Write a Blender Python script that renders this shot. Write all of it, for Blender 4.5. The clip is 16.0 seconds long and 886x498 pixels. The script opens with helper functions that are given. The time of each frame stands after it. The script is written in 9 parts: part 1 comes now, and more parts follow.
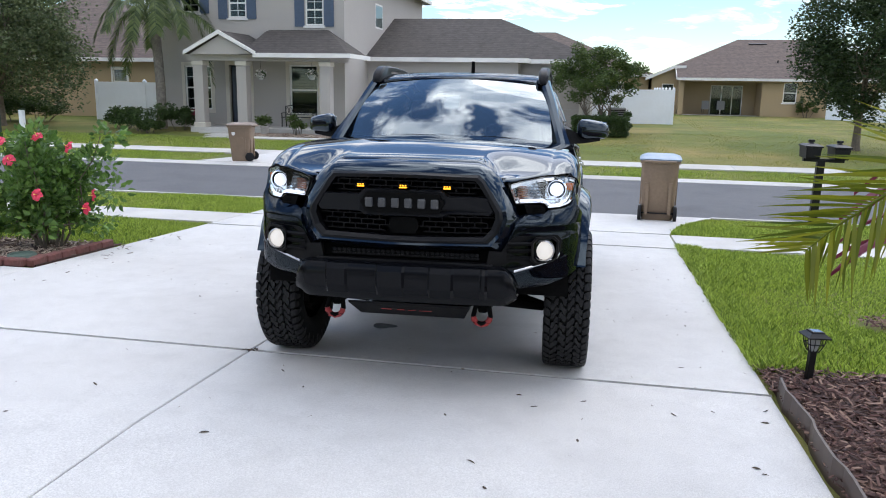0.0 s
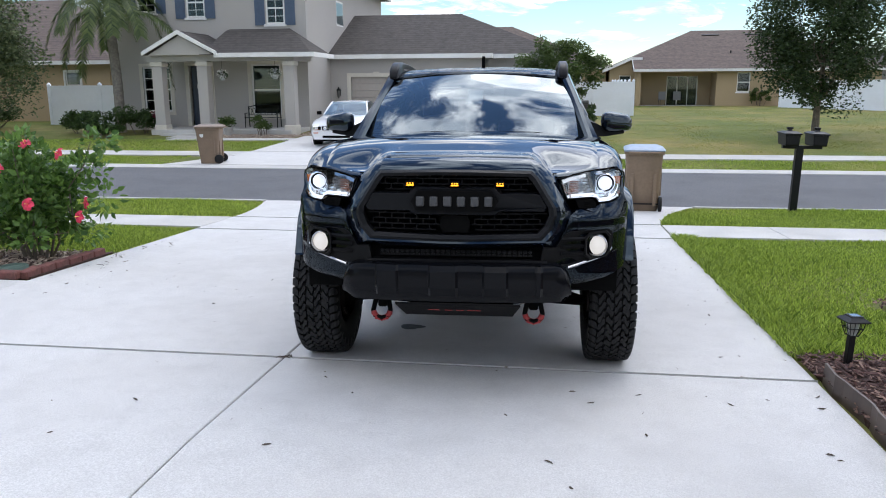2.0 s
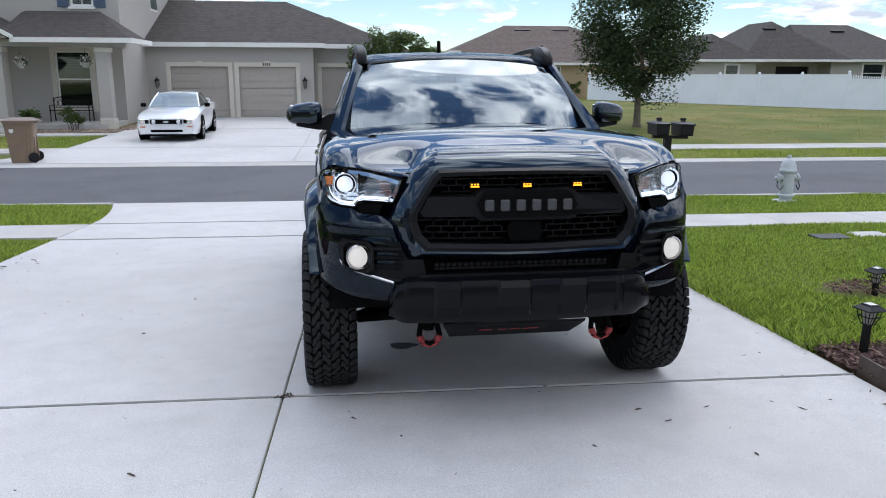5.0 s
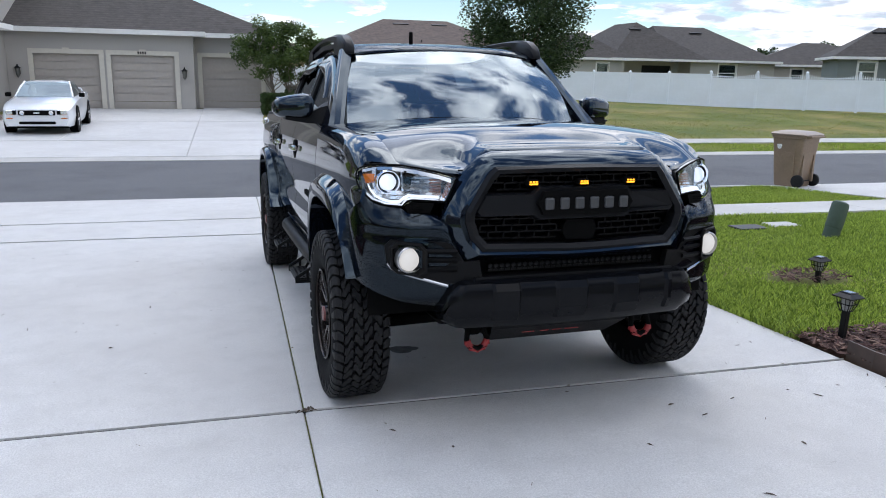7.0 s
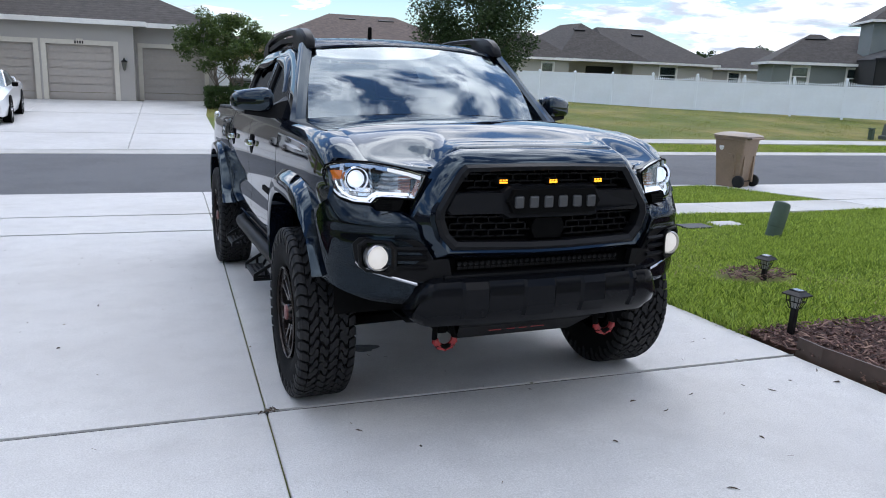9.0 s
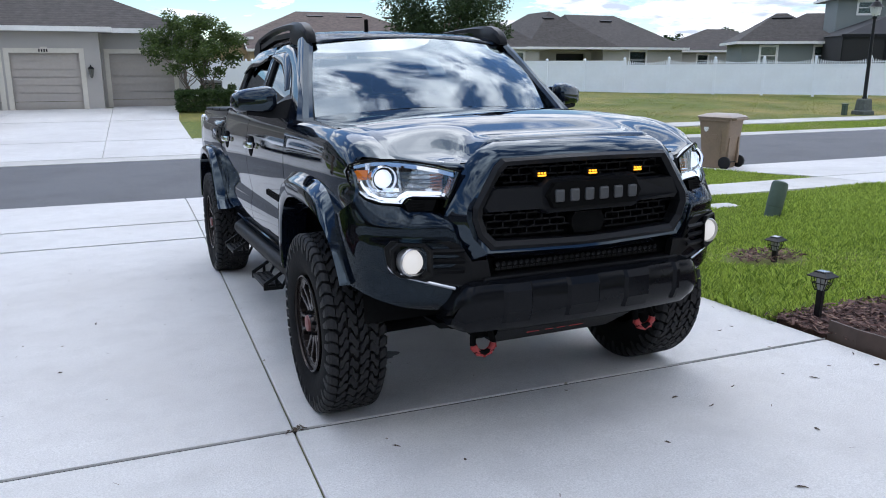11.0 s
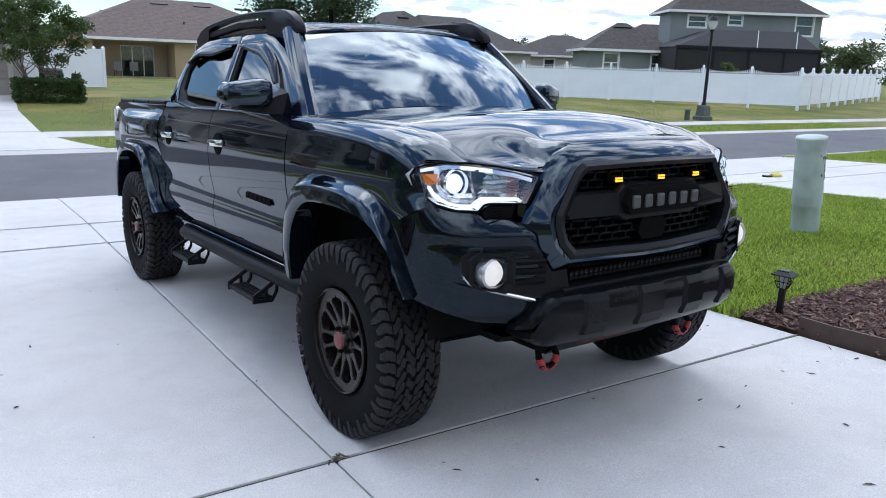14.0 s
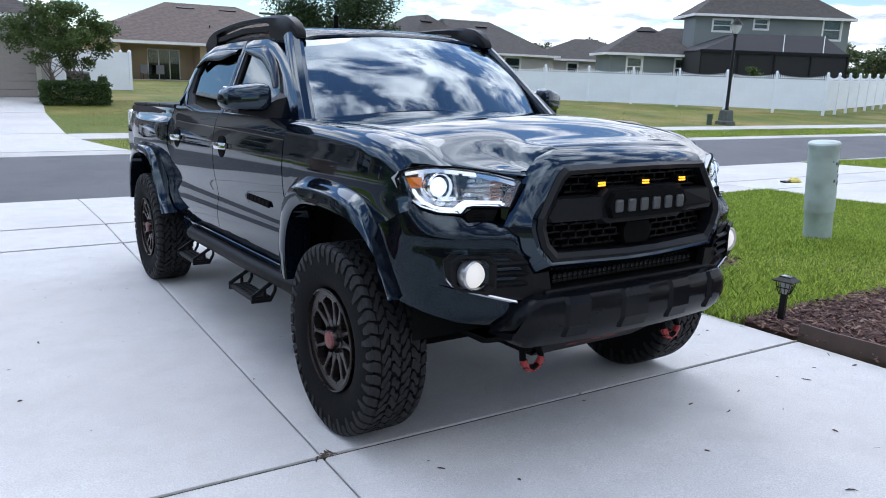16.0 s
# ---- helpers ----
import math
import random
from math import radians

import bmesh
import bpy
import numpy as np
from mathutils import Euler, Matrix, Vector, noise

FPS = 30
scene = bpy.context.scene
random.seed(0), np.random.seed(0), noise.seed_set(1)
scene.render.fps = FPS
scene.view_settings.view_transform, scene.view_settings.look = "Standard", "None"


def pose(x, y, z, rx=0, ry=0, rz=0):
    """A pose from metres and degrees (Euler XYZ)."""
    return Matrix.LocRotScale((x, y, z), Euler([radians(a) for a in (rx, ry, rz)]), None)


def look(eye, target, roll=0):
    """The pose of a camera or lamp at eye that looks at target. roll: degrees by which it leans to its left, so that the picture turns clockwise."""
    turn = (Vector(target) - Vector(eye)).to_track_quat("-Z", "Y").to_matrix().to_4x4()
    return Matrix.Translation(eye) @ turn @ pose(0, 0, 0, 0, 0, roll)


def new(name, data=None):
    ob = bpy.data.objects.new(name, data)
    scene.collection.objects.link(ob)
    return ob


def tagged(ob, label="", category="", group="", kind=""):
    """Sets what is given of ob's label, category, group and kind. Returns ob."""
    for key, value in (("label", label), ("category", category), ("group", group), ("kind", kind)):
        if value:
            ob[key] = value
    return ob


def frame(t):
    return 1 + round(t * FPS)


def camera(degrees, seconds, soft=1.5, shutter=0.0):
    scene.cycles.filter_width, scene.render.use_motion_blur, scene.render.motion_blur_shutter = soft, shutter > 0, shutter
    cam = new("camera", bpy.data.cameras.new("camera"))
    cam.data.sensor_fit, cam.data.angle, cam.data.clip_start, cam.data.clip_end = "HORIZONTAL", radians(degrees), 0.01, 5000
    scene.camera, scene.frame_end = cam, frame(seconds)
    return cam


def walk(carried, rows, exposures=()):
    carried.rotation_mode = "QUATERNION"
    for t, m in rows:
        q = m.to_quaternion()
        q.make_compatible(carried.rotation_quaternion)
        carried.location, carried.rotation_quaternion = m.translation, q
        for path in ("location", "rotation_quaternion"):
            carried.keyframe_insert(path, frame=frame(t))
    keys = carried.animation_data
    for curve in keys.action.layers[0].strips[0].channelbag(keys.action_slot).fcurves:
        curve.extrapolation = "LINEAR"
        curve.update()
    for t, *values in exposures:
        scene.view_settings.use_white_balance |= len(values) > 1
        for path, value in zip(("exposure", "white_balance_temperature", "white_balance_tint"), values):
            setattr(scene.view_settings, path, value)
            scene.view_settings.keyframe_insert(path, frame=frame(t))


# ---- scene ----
cam = camera(60.2, 16.0, soft=1.0)
METRES, EYE, TILT, LEAN, TURN = 4.16, 1.62, 0.0, 0.0, 11.3
ROWS = [
    (0.0, 0.0, 0.0, 0.0, 0.2, -11.94, -0.92),
    (0.5, -0.0072, 0.0023, 0.0002, -0.15, -11.97, -1.01),
    (1.0, -0.0381, 0.0013, 0.0019, -0.96, -11.97, -0.74),
    (1.5, -0.0823, -0.001, 0.0029, -1.98, -12.07, -0.24),
    (2.0, -0.1127, 0.0199, -0.0013, -3.22, -12.19, 0.3),
    (2.5, -0.1437, 0.0621, -0.0039, -4.68, -12.26, 0.66),
    (3.0, -0.1836, 0.0854, -0.0053, -6.39, -12.28, 0.67),
    (3.5, -0.2433, 0.0971, -0.0029, -8.68, -12.32, 0.32),
    (4.0, -0.2813, 0.1292, -0.009, -11.31, -12.4, 0.02),
    (4.5, -0.3182, 0.1695, -0.0094, -14.34, -12.6, -0.11),
    (7.0, -0.5127, 0.3092, -0.0138, -26.75, -13.09, -1.16),
    (7.5, -0.5293, 0.3215, -0.0134, -28.32, -13.07, -1.84),
    (8.0, -0.5301, 0.324, -0.0148, -29.56, -13.09, -2.4),
    (8.5, -0.5309, 0.3229, -0.0143, -30.34, -13.1, -2.68),
    (11.0, -0.5536, 0.3954, -0.02, -33.07, -13.61, -0.01),
    (11.5, -0.583, 0.4261, -0.0204, -34.38, -13.55, -0.16),
    (12.0, -0.6174, 0.4527, -0.021, -36.08, -13.42, -0.53),
    (12.5, -0.622, 0.4976, -0.0269, -38.35, -13.32, -1.0),
    (13.0, -0.6287, 0.5393, -0.0252, -40.9, -13.32, -1.43),
    (13.5, -0.6568, 0.5569, -0.025, -42.87, -13.44, -1.81),
    (14.0, -0.6781, 0.5588, -0.0249, -44.27, -13.56, -1.95),
    (14.5, -0.6845, 0.5556, -0.0232, -44.81, -13.57, -2.02),
    (15.0, -0.682, 0.5487, -0.0228, -44.52, -13.48, -2.09),
    (15.5, -0.6763, 0.5392, -0.0196, -43.58, -13.37, -2.08),
    (16.0, -0.6625, 0.5265, -0.022, -42.5, -13.36, -2.06),
]
walk(cam, [(t, pose(0, 0, EYE, TILT, LEAN, TURN) @ pose(METRES * x, METRES * y, METRES * z, 90 + pitch, roll, yaw)) for t, x, y, z, yaw, pitch, roll in ROWS], [(0, 0.31, 6620, 13), (4, 0.08, 6540, 13), (7, 0.05, 6450, 13), (16, 0.27, 6200, 13)])


# world, sun
SUN_WAY = (0.13, 0.68, 0.722)
GLOW_WAY = (0.06, 0.32, 0.946)


def make_world():
    w = bpy.data.worlds.new("world")
    scene.world = w
    w.use_nodes = True
    nt = w.node_tree
    n, l = nt.nodes, nt.links
    bg = n["Background"]
    sky = n.new("ShaderNodeTexSky")
    sky.sky_type = "NISHITA"
    sky.sun_disc = False
    sky.sun_elevation = radians(46)
    sky.sun_rotation = radians(9.8)
    sky.dust_density = 0.0
    sky.ozone_density = 2.0
    tc = n.new("ShaderNodeTexCoord")

    def math_node(op, a, b):
        q = n.new("ShaderNodeMath")
        q.operation = op
        for k, v in enumerate((a, b)):
            if isinstance(v, (int, float)):
                q.inputs[k].default_value = v
            else:
                l.new(v, q.inputs[k])
        return q.outputs[0]

    # a flat cloud layer seen in perspective
    sep = n.new("ShaderNodeSeparateXYZ")
    l.new(tc.outputs["Generated"], sep.inputs[0])
    den = math_node("ADD", math_node("MAXIMUM", sep.outputs["Z"], 0.0), 0.16)
    comb = n.new("ShaderNodeCombineXYZ")
    l.new(math_node("DIVIDE", sep.outputs["X"], den), comb.inputs["X"])
    l.new(math_node("DIVIDE", sep.outputs["Y"], den), comb.inputs["Y"])
    comb.inputs["Z"].default_value = 3.7
    big = n.new("ShaderNodeTexNoise")
    big.inputs["Scale"].default_value = 2.1
    big.inputs["Detail"].default_value = 12
    big.inputs["Roughness"].default_value = 0.6
    big.inputs["Distortion"].default_value = 0.35
    l.new(comb.outputs[0], big.inputs["Vector"])
    ramp = n.new("ShaderNodeValToRGB")
    ramp.color_ramp.elements[0].position = 0.465
    ramp.color_ramp.elements[1].position = 0.555
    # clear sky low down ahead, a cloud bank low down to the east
    low = n.new("ShaderNodeMapRange")
    low.interpolation_type = "SMOOTHSTEP"
    low.inputs["From Min"].default_value, low.inputs["From Max"].default_value = 0.05, 0.38
    low.inputs["To Min"].default_value, low.inputs["To Max"].default_value = -0.09, 0.02
    l.new(sep.outputs["Z"], low.inputs["Value"])
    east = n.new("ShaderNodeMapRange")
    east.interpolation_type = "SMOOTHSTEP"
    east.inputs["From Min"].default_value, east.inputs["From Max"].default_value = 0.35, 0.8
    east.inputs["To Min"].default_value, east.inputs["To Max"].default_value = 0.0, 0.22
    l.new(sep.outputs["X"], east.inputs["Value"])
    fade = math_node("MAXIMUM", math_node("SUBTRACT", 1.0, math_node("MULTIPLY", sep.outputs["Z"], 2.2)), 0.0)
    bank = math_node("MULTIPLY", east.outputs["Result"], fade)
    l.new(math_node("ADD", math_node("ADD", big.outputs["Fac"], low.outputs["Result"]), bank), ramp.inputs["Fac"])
    # the blue deepens overhead less than a clean sky's: humid air scatters more light
    humid = n.new("ShaderNodeMapRange")
    humid.interpolation_type = "SMOOTHSTEP"
    humid.inputs["From Min"].default_value, humid.inputs["From Max"].default_value = 0.15, 0.50
    humid.inputs["To Min"].default_value, humid.inputs["To Max"].default_value = 1.0, 2.0
    l.new(sep.outputs["Z"], humid.inputs["Value"])
    blue = n.new("ShaderNodeVectorMath")
    blue.operation = "SCALE"
    hue = n.new("ShaderNodeVectorMath")
    hue.operation = "MULTIPLY"
    hue.inputs[1].default_value = (0.90, 1.0, 1.05)
    l.new(sky.outputs["Color"], hue.inputs[0])
    l.new(hue.outputs[0], blue.inputs[0])
    l.new(humid.outputs["Result"], blue.inputs["Scale"])
    shade = n.new("ShaderNodeTexNoise")
    shade.inputs["Scale"].default_value = 4.5
    shade.inputs["Detail"].default_value = 8
    l.new(comb.outputs[0], shade.inputs["Vector"])
    grey = n.new("ShaderNodeValToRGB")
    grey.color_ramp.elements[0].position, grey.color_ramp.elements[0].color = 0.36, (7.5, 8.6, 10.2, 1)
    grey.color_ramp.elements[1].position, grey.color_ramp.elements[1].color = 0.62, (20, 20.3, 20.8, 1)
    l.new(shade.outputs["Fac"], grey.inputs["Fac"])
    # thin cloud glows round the veiled sun
    dot = n.new("ShaderNodeVectorMath")
    dot.operation = "DOT_PRODUCT"
    dot.inputs[1].default_value = GLOW_WAY
    l.new(tc.outputs["Generated"], dot.inputs[0])
    halo = n.new("ShaderNodeMapRange")
    halo.interpolation_type = "SMOOTHSTEP"
    halo.inputs["From Min"].default_value, halo.inputs["From Max"].default_value = 0.25, 1.0
    halo.inputs["To Min"].default_value, halo.inputs["To Max"].default_value = 0.78, 1.9
    l.new(dot.outputs["Value"], halo.inputs["Value"])
    lit = n.new("ShaderNodeVectorMath")
    lit.operation = "SCALE"
    l.new(grey.outputs["Color"], lit.inputs[0])
    l.new(halo.outputs["Result"], lit.inputs["Scale"])
    mix = n.new("ShaderNodeMix")
    mix.data_type = "RGBA"
    l.new(ramp.outputs["Color"], mix.inputs[0])
    l.new(blue.outputs[0], mix.inputs[6])
    l.new(lit.outputs[0], mix.inputs[7])
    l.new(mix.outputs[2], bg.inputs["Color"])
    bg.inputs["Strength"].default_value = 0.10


make_world()
sun = new("sun", bpy.data.lights.new("sun", "SUN"))
sun.data.energy, sun.data.angle, sun.data.color = 0.5, radians(34.0), (1.0, 0.97, 0.93)
sun.matrix_world = look(SUN_WAY, (0, 0, 0))


# ---- materials ----
def nodes(name):
    m = bpy.data.materials.new(name)
    m.use_nodes = True
    return m, m.node_tree.nodes, m.node_tree.links, m.node_tree.nodes["Principled BSDF"]


def plain(name, col, rough=0.5, metal=0.0, coat=0.0, spec=0.5, var=0.0, scale=30.0, bump=0.0, dirt=None, dirt_scale=2.0):
    """A surface with fine grain (var, bump) and broad stains (dirt colour)."""
    m, n, l, b = nodes(name)
    b.inputs["Base Color"].default_value = (*col, 1)
    b.inputs["Roughness"].default_value = rough
    b.inputs["Metallic"].default_value = metal
    b.inputs["Coat Weight"].default_value = coat
    b.inputs["Coat Roughness"].default_value = 0.03
    b.inputs["Specular IOR Level"].default_value = spec
    if var or bump or dirt:
        tc = n.new("ShaderNodeTexCoord")
        fine = n.new("ShaderNodeTexNoise")
        fine.inputs["Scale"].default_value, fine.inputs["Detail"].default_value = scale, 6
        l.new(tc.outputs["Object"], fine.inputs["Vector"])
        rp = n.new("ShaderNodeValToRGB")
        rp.color_ramp.elements[0].position, rp.color_ramp.elements[1].position = 0.3, 0.7
        rp.color_ramp.elements[0].color = (*[c * (1 - var) for c in col], 1)
        rp.color_ramp.elements[1].color = (*[min(1, c * (1 + var)) for c in col], 1)
        l.new(fine.outputs["Fac"], rp.inputs["Fac"])
        out = rp.outputs["Color"]
        if dirt:
            broad = n.new("ShaderNodeTexNoise")
            broad.inputs["Scale"].default_value, broad.inputs["Detail"].default_value = dirt_scale, 5
            l.new(tc.outputs["Object"], broad.inputs["Vector"])
            r2 = n.new("ShaderNodeValToRGB")
            r2.color_ramp.elements[0].position, r2.color_ramp.elements[1].position = 0.46, 0.72
            r2.color_ramp.elements[1].color = (0.75, 0.75, 0.75, 1)
            l.new(broad.outputs["Fac"], r2.inputs["Fac"])
            mx = n.new("ShaderNodeMix")
            mx.data_type = "RGBA"
            mx.inputs[7].default_value = (*dirt, 1)
            l.new(r2.outputs["Color"], mx.inputs[0])
            l.new(out, mx.inputs[6])
            out = mx.outputs[2]
        l.new(out, b.inputs["Base Color"])
        if bump:
            bp = n.new("ShaderNodeBump")
            bp.inputs["Strength"].default_value, bp.inputs["Distance"].default_value = bump, 0.01
            l.new(fine.outputs["Fac"], bp.inputs["Height"])
            l.new(bp.outputs["Normal"], b.inputs["Normal"])
    return m


def glow(name, col, power):
    m, n, l, b = nodes(name)
    b.inputs["Base Color"].default_value = (*col, 1)
    b.inputs["Emission Color"].default_value = (*col, 1)
    b.inputs["Emission Strength"].default_value = power
    return m


def glass(name, col=(1, 1, 1), rough=0.0, alpha=0.3):
    """Thin pane: mostly clear, mirror-like on its face."""
    m, n, l, b = nodes(name)
    n.remove(b)
    tr = n.new("ShaderNodeBsdfTransparent")
    tr.inputs["Color"].default_value = (*col, 1)
    gl = n.new("ShaderNodeBsdfGlossy")
    gl.inputs["Roughness"].default_value = rough
    gl.inputs["Color"].default_value = (0.84, 0.94, 1.0, 1)
    fr = n.new("ShaderNodeFresnel")
    fr.inputs["IOR"].default_value = 1.52
    ma = n.new("ShaderNodeMath")
    ma.operation = "MULTIPLY_ADD"
    ma.inputs[1].default_value, ma.inputs[2].default_value = 1.0, alpha
    l.new(fr.outputs["Fac"], ma.inputs[0])
    mx = n.new("ShaderNodeMixShader")
    l.new(ma.outputs[0], mx.inputs[0])
    l.new(tr.outputs["BSDF"], mx.inputs[1])
    l.new(gl.outputs["BSDF"], mx.inputs[2])
    l.new(mx.outputs["Shader"], n["Material Output"].inputs["Surface"])
    return m


def ground_mix(name, a, b_, c, fine=60.0, mid=3.0, broad=0.25, rough=0.9, bump=0.6, spots=None, blot=0.45):
    """Three-colour ground: grain between a and b_, broad patches of c, small dark spots."""
    m, n, l, b = nodes(name)
    tc = n.new("ShaderNodeTexCoord")

    def noise_tex(scale, detail=6, rough_=0.6):
        t = n.new("ShaderNodeTexNoise")
        t.inputs["Scale"].default_value, t.inputs["Detail"].default_value = scale, detail
        t.inputs["Roughness"].default_value = rough_
        l.new(tc.outputs["Object"], t.inputs["Vector"])
        return t

    def ramp(src, p0, p1, c0=(0, 0, 0), c1=(1, 1, 1)):
        r = n.new("ShaderNodeValToRGB")
        r.color_ramp.elements[0].position, r.color_ramp.elements[1].position = p0, p1
        r.color_ramp.elements[0].color, r.color_ramp.elements[1].color = (*c0, 1), (*c1, 1)
        l.new(src, r.inputs["Fac"])
        return r.outputs["Color"]

    def mix(f, x, y):
        q = n.new("ShaderNodeMix")
        q.data_type = "RGBA"
        l.new(f, q.inputs[0])
        for s, v in ((6, x), (7, y)):
            if isinstance(v, tuple):
                q.inputs[s].default_value = (*v, 1)
            else:
                l.new(v, q.inputs[s])
        return q.outputs[2]

    f1 = noise_tex(fine)
    col = ramp(f1.outputs["Fac"], 0.3, 0.7, a, b_)
    f2 = noise_tex(broad, 5)
    f3 = noise_tex(mid, 6)
    col = mix(ramp(f2.outputs["Fac"], 0.42, 0.68, (0, 0, 0), (0.8, 0.8, 0.8)), col, c)
    col = mix(ramp(f3.outputs["Fac"], 0.45, 0.75, (0, 0, 0), (blot, blot, blot)), col, tuple(x * 0.72 for x in a))
    if spots:
        v = n.new("ShaderNodeTexVoronoi")
        v.inputs["Scale"].default_value = 2.2
        l.new(tc.outputs["Object"], v.inputs["Vector"])
        col = mix(ramp(v.outputs["Distance"], 0.012, 0.03, (1, 1, 1), (0, 0, 0)), col, spots)
    l.new(col, b.inputs["Base Color"])
    b.inputs["Roughness"].default_value = rough
    b.inputs["Specular IOR Level"].default_value = 0.3
    bp = n.new("ShaderNodeBump")
    bp.inputs["Strength"].default_value, bp.inputs["Distance"].default_value = bump, 0.012
    l.new(f1.outputs["Fac"], bp.inputs["Height"])
    l.new(bp.outputs["Normal"], b.inputs["Normal"])
    return m


def shingle_mat(name, a, b_):
    m, n, l, b = nodes(name)
    tc = n.new("ShaderNodeTexCoord")
    mp = n.new("ShaderNodeMapping")
    mp.inputs["Scale"].default_value = (1, 1, 2.2)
    l.new(tc.outputs["Object"], mp.inputs["Vector"])
    no = n.new("ShaderNodeTexNoise")
    no.inputs["Scale"].default_value, no.inputs["Detail"].default_value = 3.5, 8
    no.inputs["Roughness"].default_value = 0.75
    l.new(mp.outputs["Vector"], no.inputs["Vector"])
    wv = n.new("ShaderNodeTexWave")
    wv.wave_type, wv.bands_direction, wv.wave_profile = "BANDS", "Z", "SAW"
    wv.inputs["Scale"].default_value = 3.2
    wv.inputs["Distortion"].default_value = 0.6
    wv.inputs["Detail"].default_value = 2
    l.new(tc.outputs["Object"], wv.inputs["Vector"])
    rp = n.new("ShaderNodeValToRGB")
    rp.color_ramp.elements[0].position, rp.color_ramp.elements[1].position = 0.3, 0.72
    rp.color_ramp.elements[0].color, rp.color_ramp.elements[1].color = (*a, 1), (*b_, 1)
    l.new(no.outputs["Fac"], rp.inputs["Fac"])
    mx = n.new("ShaderNodeMix")
    mx.data_type, mx.blend_type = "RGBA", "MULTIPLY"
    mx.inputs[0].default_value = 0.3
    l.new(rp.outputs["Color"], mx.inputs[6])
    l.new(wv.outputs["Color"], mx.inputs[7])
    l.new(mx.outputs[2], b.inputs["Base Color"])
    b.inputs["Roughness"].default_value = 0.95
    bp = n.new("ShaderNodeBump")
    bp.inputs["Strength"].default_value, bp.inputs["Distance"].default_value = 0.6, 0.03
    l.new(wv.outputs["Fac"], bp.inputs["Height"])
    l.new(bp.outputs["Normal"], b.inputs["Normal"])
    return m


def leaf_mat(name, a, b_, rough=0.5):
    m, n, l, b = nodes(name)
    g = n.new("ShaderNodeNewGeometry")
    rp = n.new("ShaderNodeValToRGB")
    rp.color_ramp.elements[0].color, rp.color_ramp.elements[1].color = (*a, 1), (*b_, 1)
    l.new(g.outputs["Random Per Island"], rp.inputs["Fac"])
    l.new(rp.outputs["Color"], b.inputs["Base Color"])
    b.inputs["Roughness"].default_value = rough
    b.inputs["Specular IOR Level"].default_value = 0.35
    tl = n.new("ShaderNodeBsdfTranslucent")
    l.new(rp.outputs["Color"], tl.inputs["Color"])
    mx = n.new("ShaderNodeMixShader")
    mx.inputs[0].default_value = 0.35
    l.new(b.outputs["BSDF"], mx.inputs[1])
    l.new(tl.outputs["BSDF"], mx.inputs[2])
    l.new(mx.outputs["Shader"], n["Material Output"].inputs["Surface"])
    return m


M_CONC = ground_mix("concrete", (0.48, 0.47, 0.455), (0.71, 0.70, 0.68), (0.51, 0.495, 0.475), fine=150, mid=5.0, broad=0.5, bump=0.4, spots=(0.25, 0.22, 0.18), blot=0.22)
M_WALK = ground_mix("walk_concrete", (0.48, 0.47, 0.44), (0.60, 0.585, 0.56), (0.42, 0.40, 0.37), fine=70, mid=1.5, broad=0.4, bump=0.3)
M_ASPH = ground_mix("asphalt", (0.105, 0.107, 0.112), (0.165, 0.168, 0.175), (0.12, 0.122, 0.128), fine=70, mid=0.8, broad=0.15, bump=0.8)
M_LAWN = ground_mix("lawn_soil", (0.075, 0.108, 0.018), (0.155, 0.178, 0.034), (0.31, 0.225, 0.08), fine=30, mid=0.5, broad=0.22, bump=1.0, blot=0.6)
M_STUCCO = plain("grey_stucco", (0.43, 0.405, 0.375), 0.92, var=0.06, scale=60, bump=0.35, dirt=(0.40, 0.375, 0.345), dirt_scale=0.4)
M_STUCCO_TAN = plain("tan_stucco", (0.40, 0.30, 0.18), 0.92, var=0.06, scale=50, bump=0.35, dirt=(0.36, 0.27, 0.16), dirt_scale=0.4)
M_STUCCO_SAGE = plain("sage_stucco", (0.205, 0.225, 0.215), 0.92, var=0.06, scale=50, bump=0.35, dirt=(0.18, 0.2, 0.19), dirt_scale=0.4)
M_STUCCO_PALE = plain("pale_stucco", (0.42, 0.40, 0.36), 0.92, var=0.06, scale=50, bump=0.35, dirt=(0.38, 0.36, 0.32), dirt_scale=0.4)
M_TRIM = plain("white_trim", (0.78, 0.77, 0.74), 0.6, var=0.04, scale=12, dirt=(0.66, 0.64, 0.6), dirt_scale=1.2)
M_CREAM = plain("cream_trim", (0.62, 0.58, 0.50), 0.75, var=0.04, scale=12, dirt=(0.56, 0.52, 0.45), dirt_scale=1.0)
M_GDOOR = plain("garage_door_paint", (0.40, 0.36, 0.32), 0.6, var=0.04, scale=8)
M_SHING = shingle_mat("dark_shingles", (0.055, 0.048, 0.043), (0.125, 0.11, 0.10))
M_SHING_B = shingle_mat("brown_shingles", (0.10, 0.078, 0.068), (0.23, 0.175, 0.15))
M_BLUE = plain("blue_shutter_paint", (0.075, 0.11, 0.17), 0.6, var=0.08, scale=10)
M_NAVY = plain("navy_door_paint", (0.03, 0.04, 0.06), 0.45, var=0.08, scale=10)
M_VINYL = plain("white_vinyl", (0.86, 0.89, 0.94), 0.45, var=0.02, scale=5, dirt=(0.80, 0.82, 0.85), dirt_scale=0.6)
M_PANE = glass("window_glass", (0.55, 0.6, 0.6), 0.02, 0.0)
# near-black colour that stands in for the shade of unlit rooms
M_DARK = plain("interior_shade", (0.03, 0.03, 0.032), 0.9, var=0.1, scale=2)
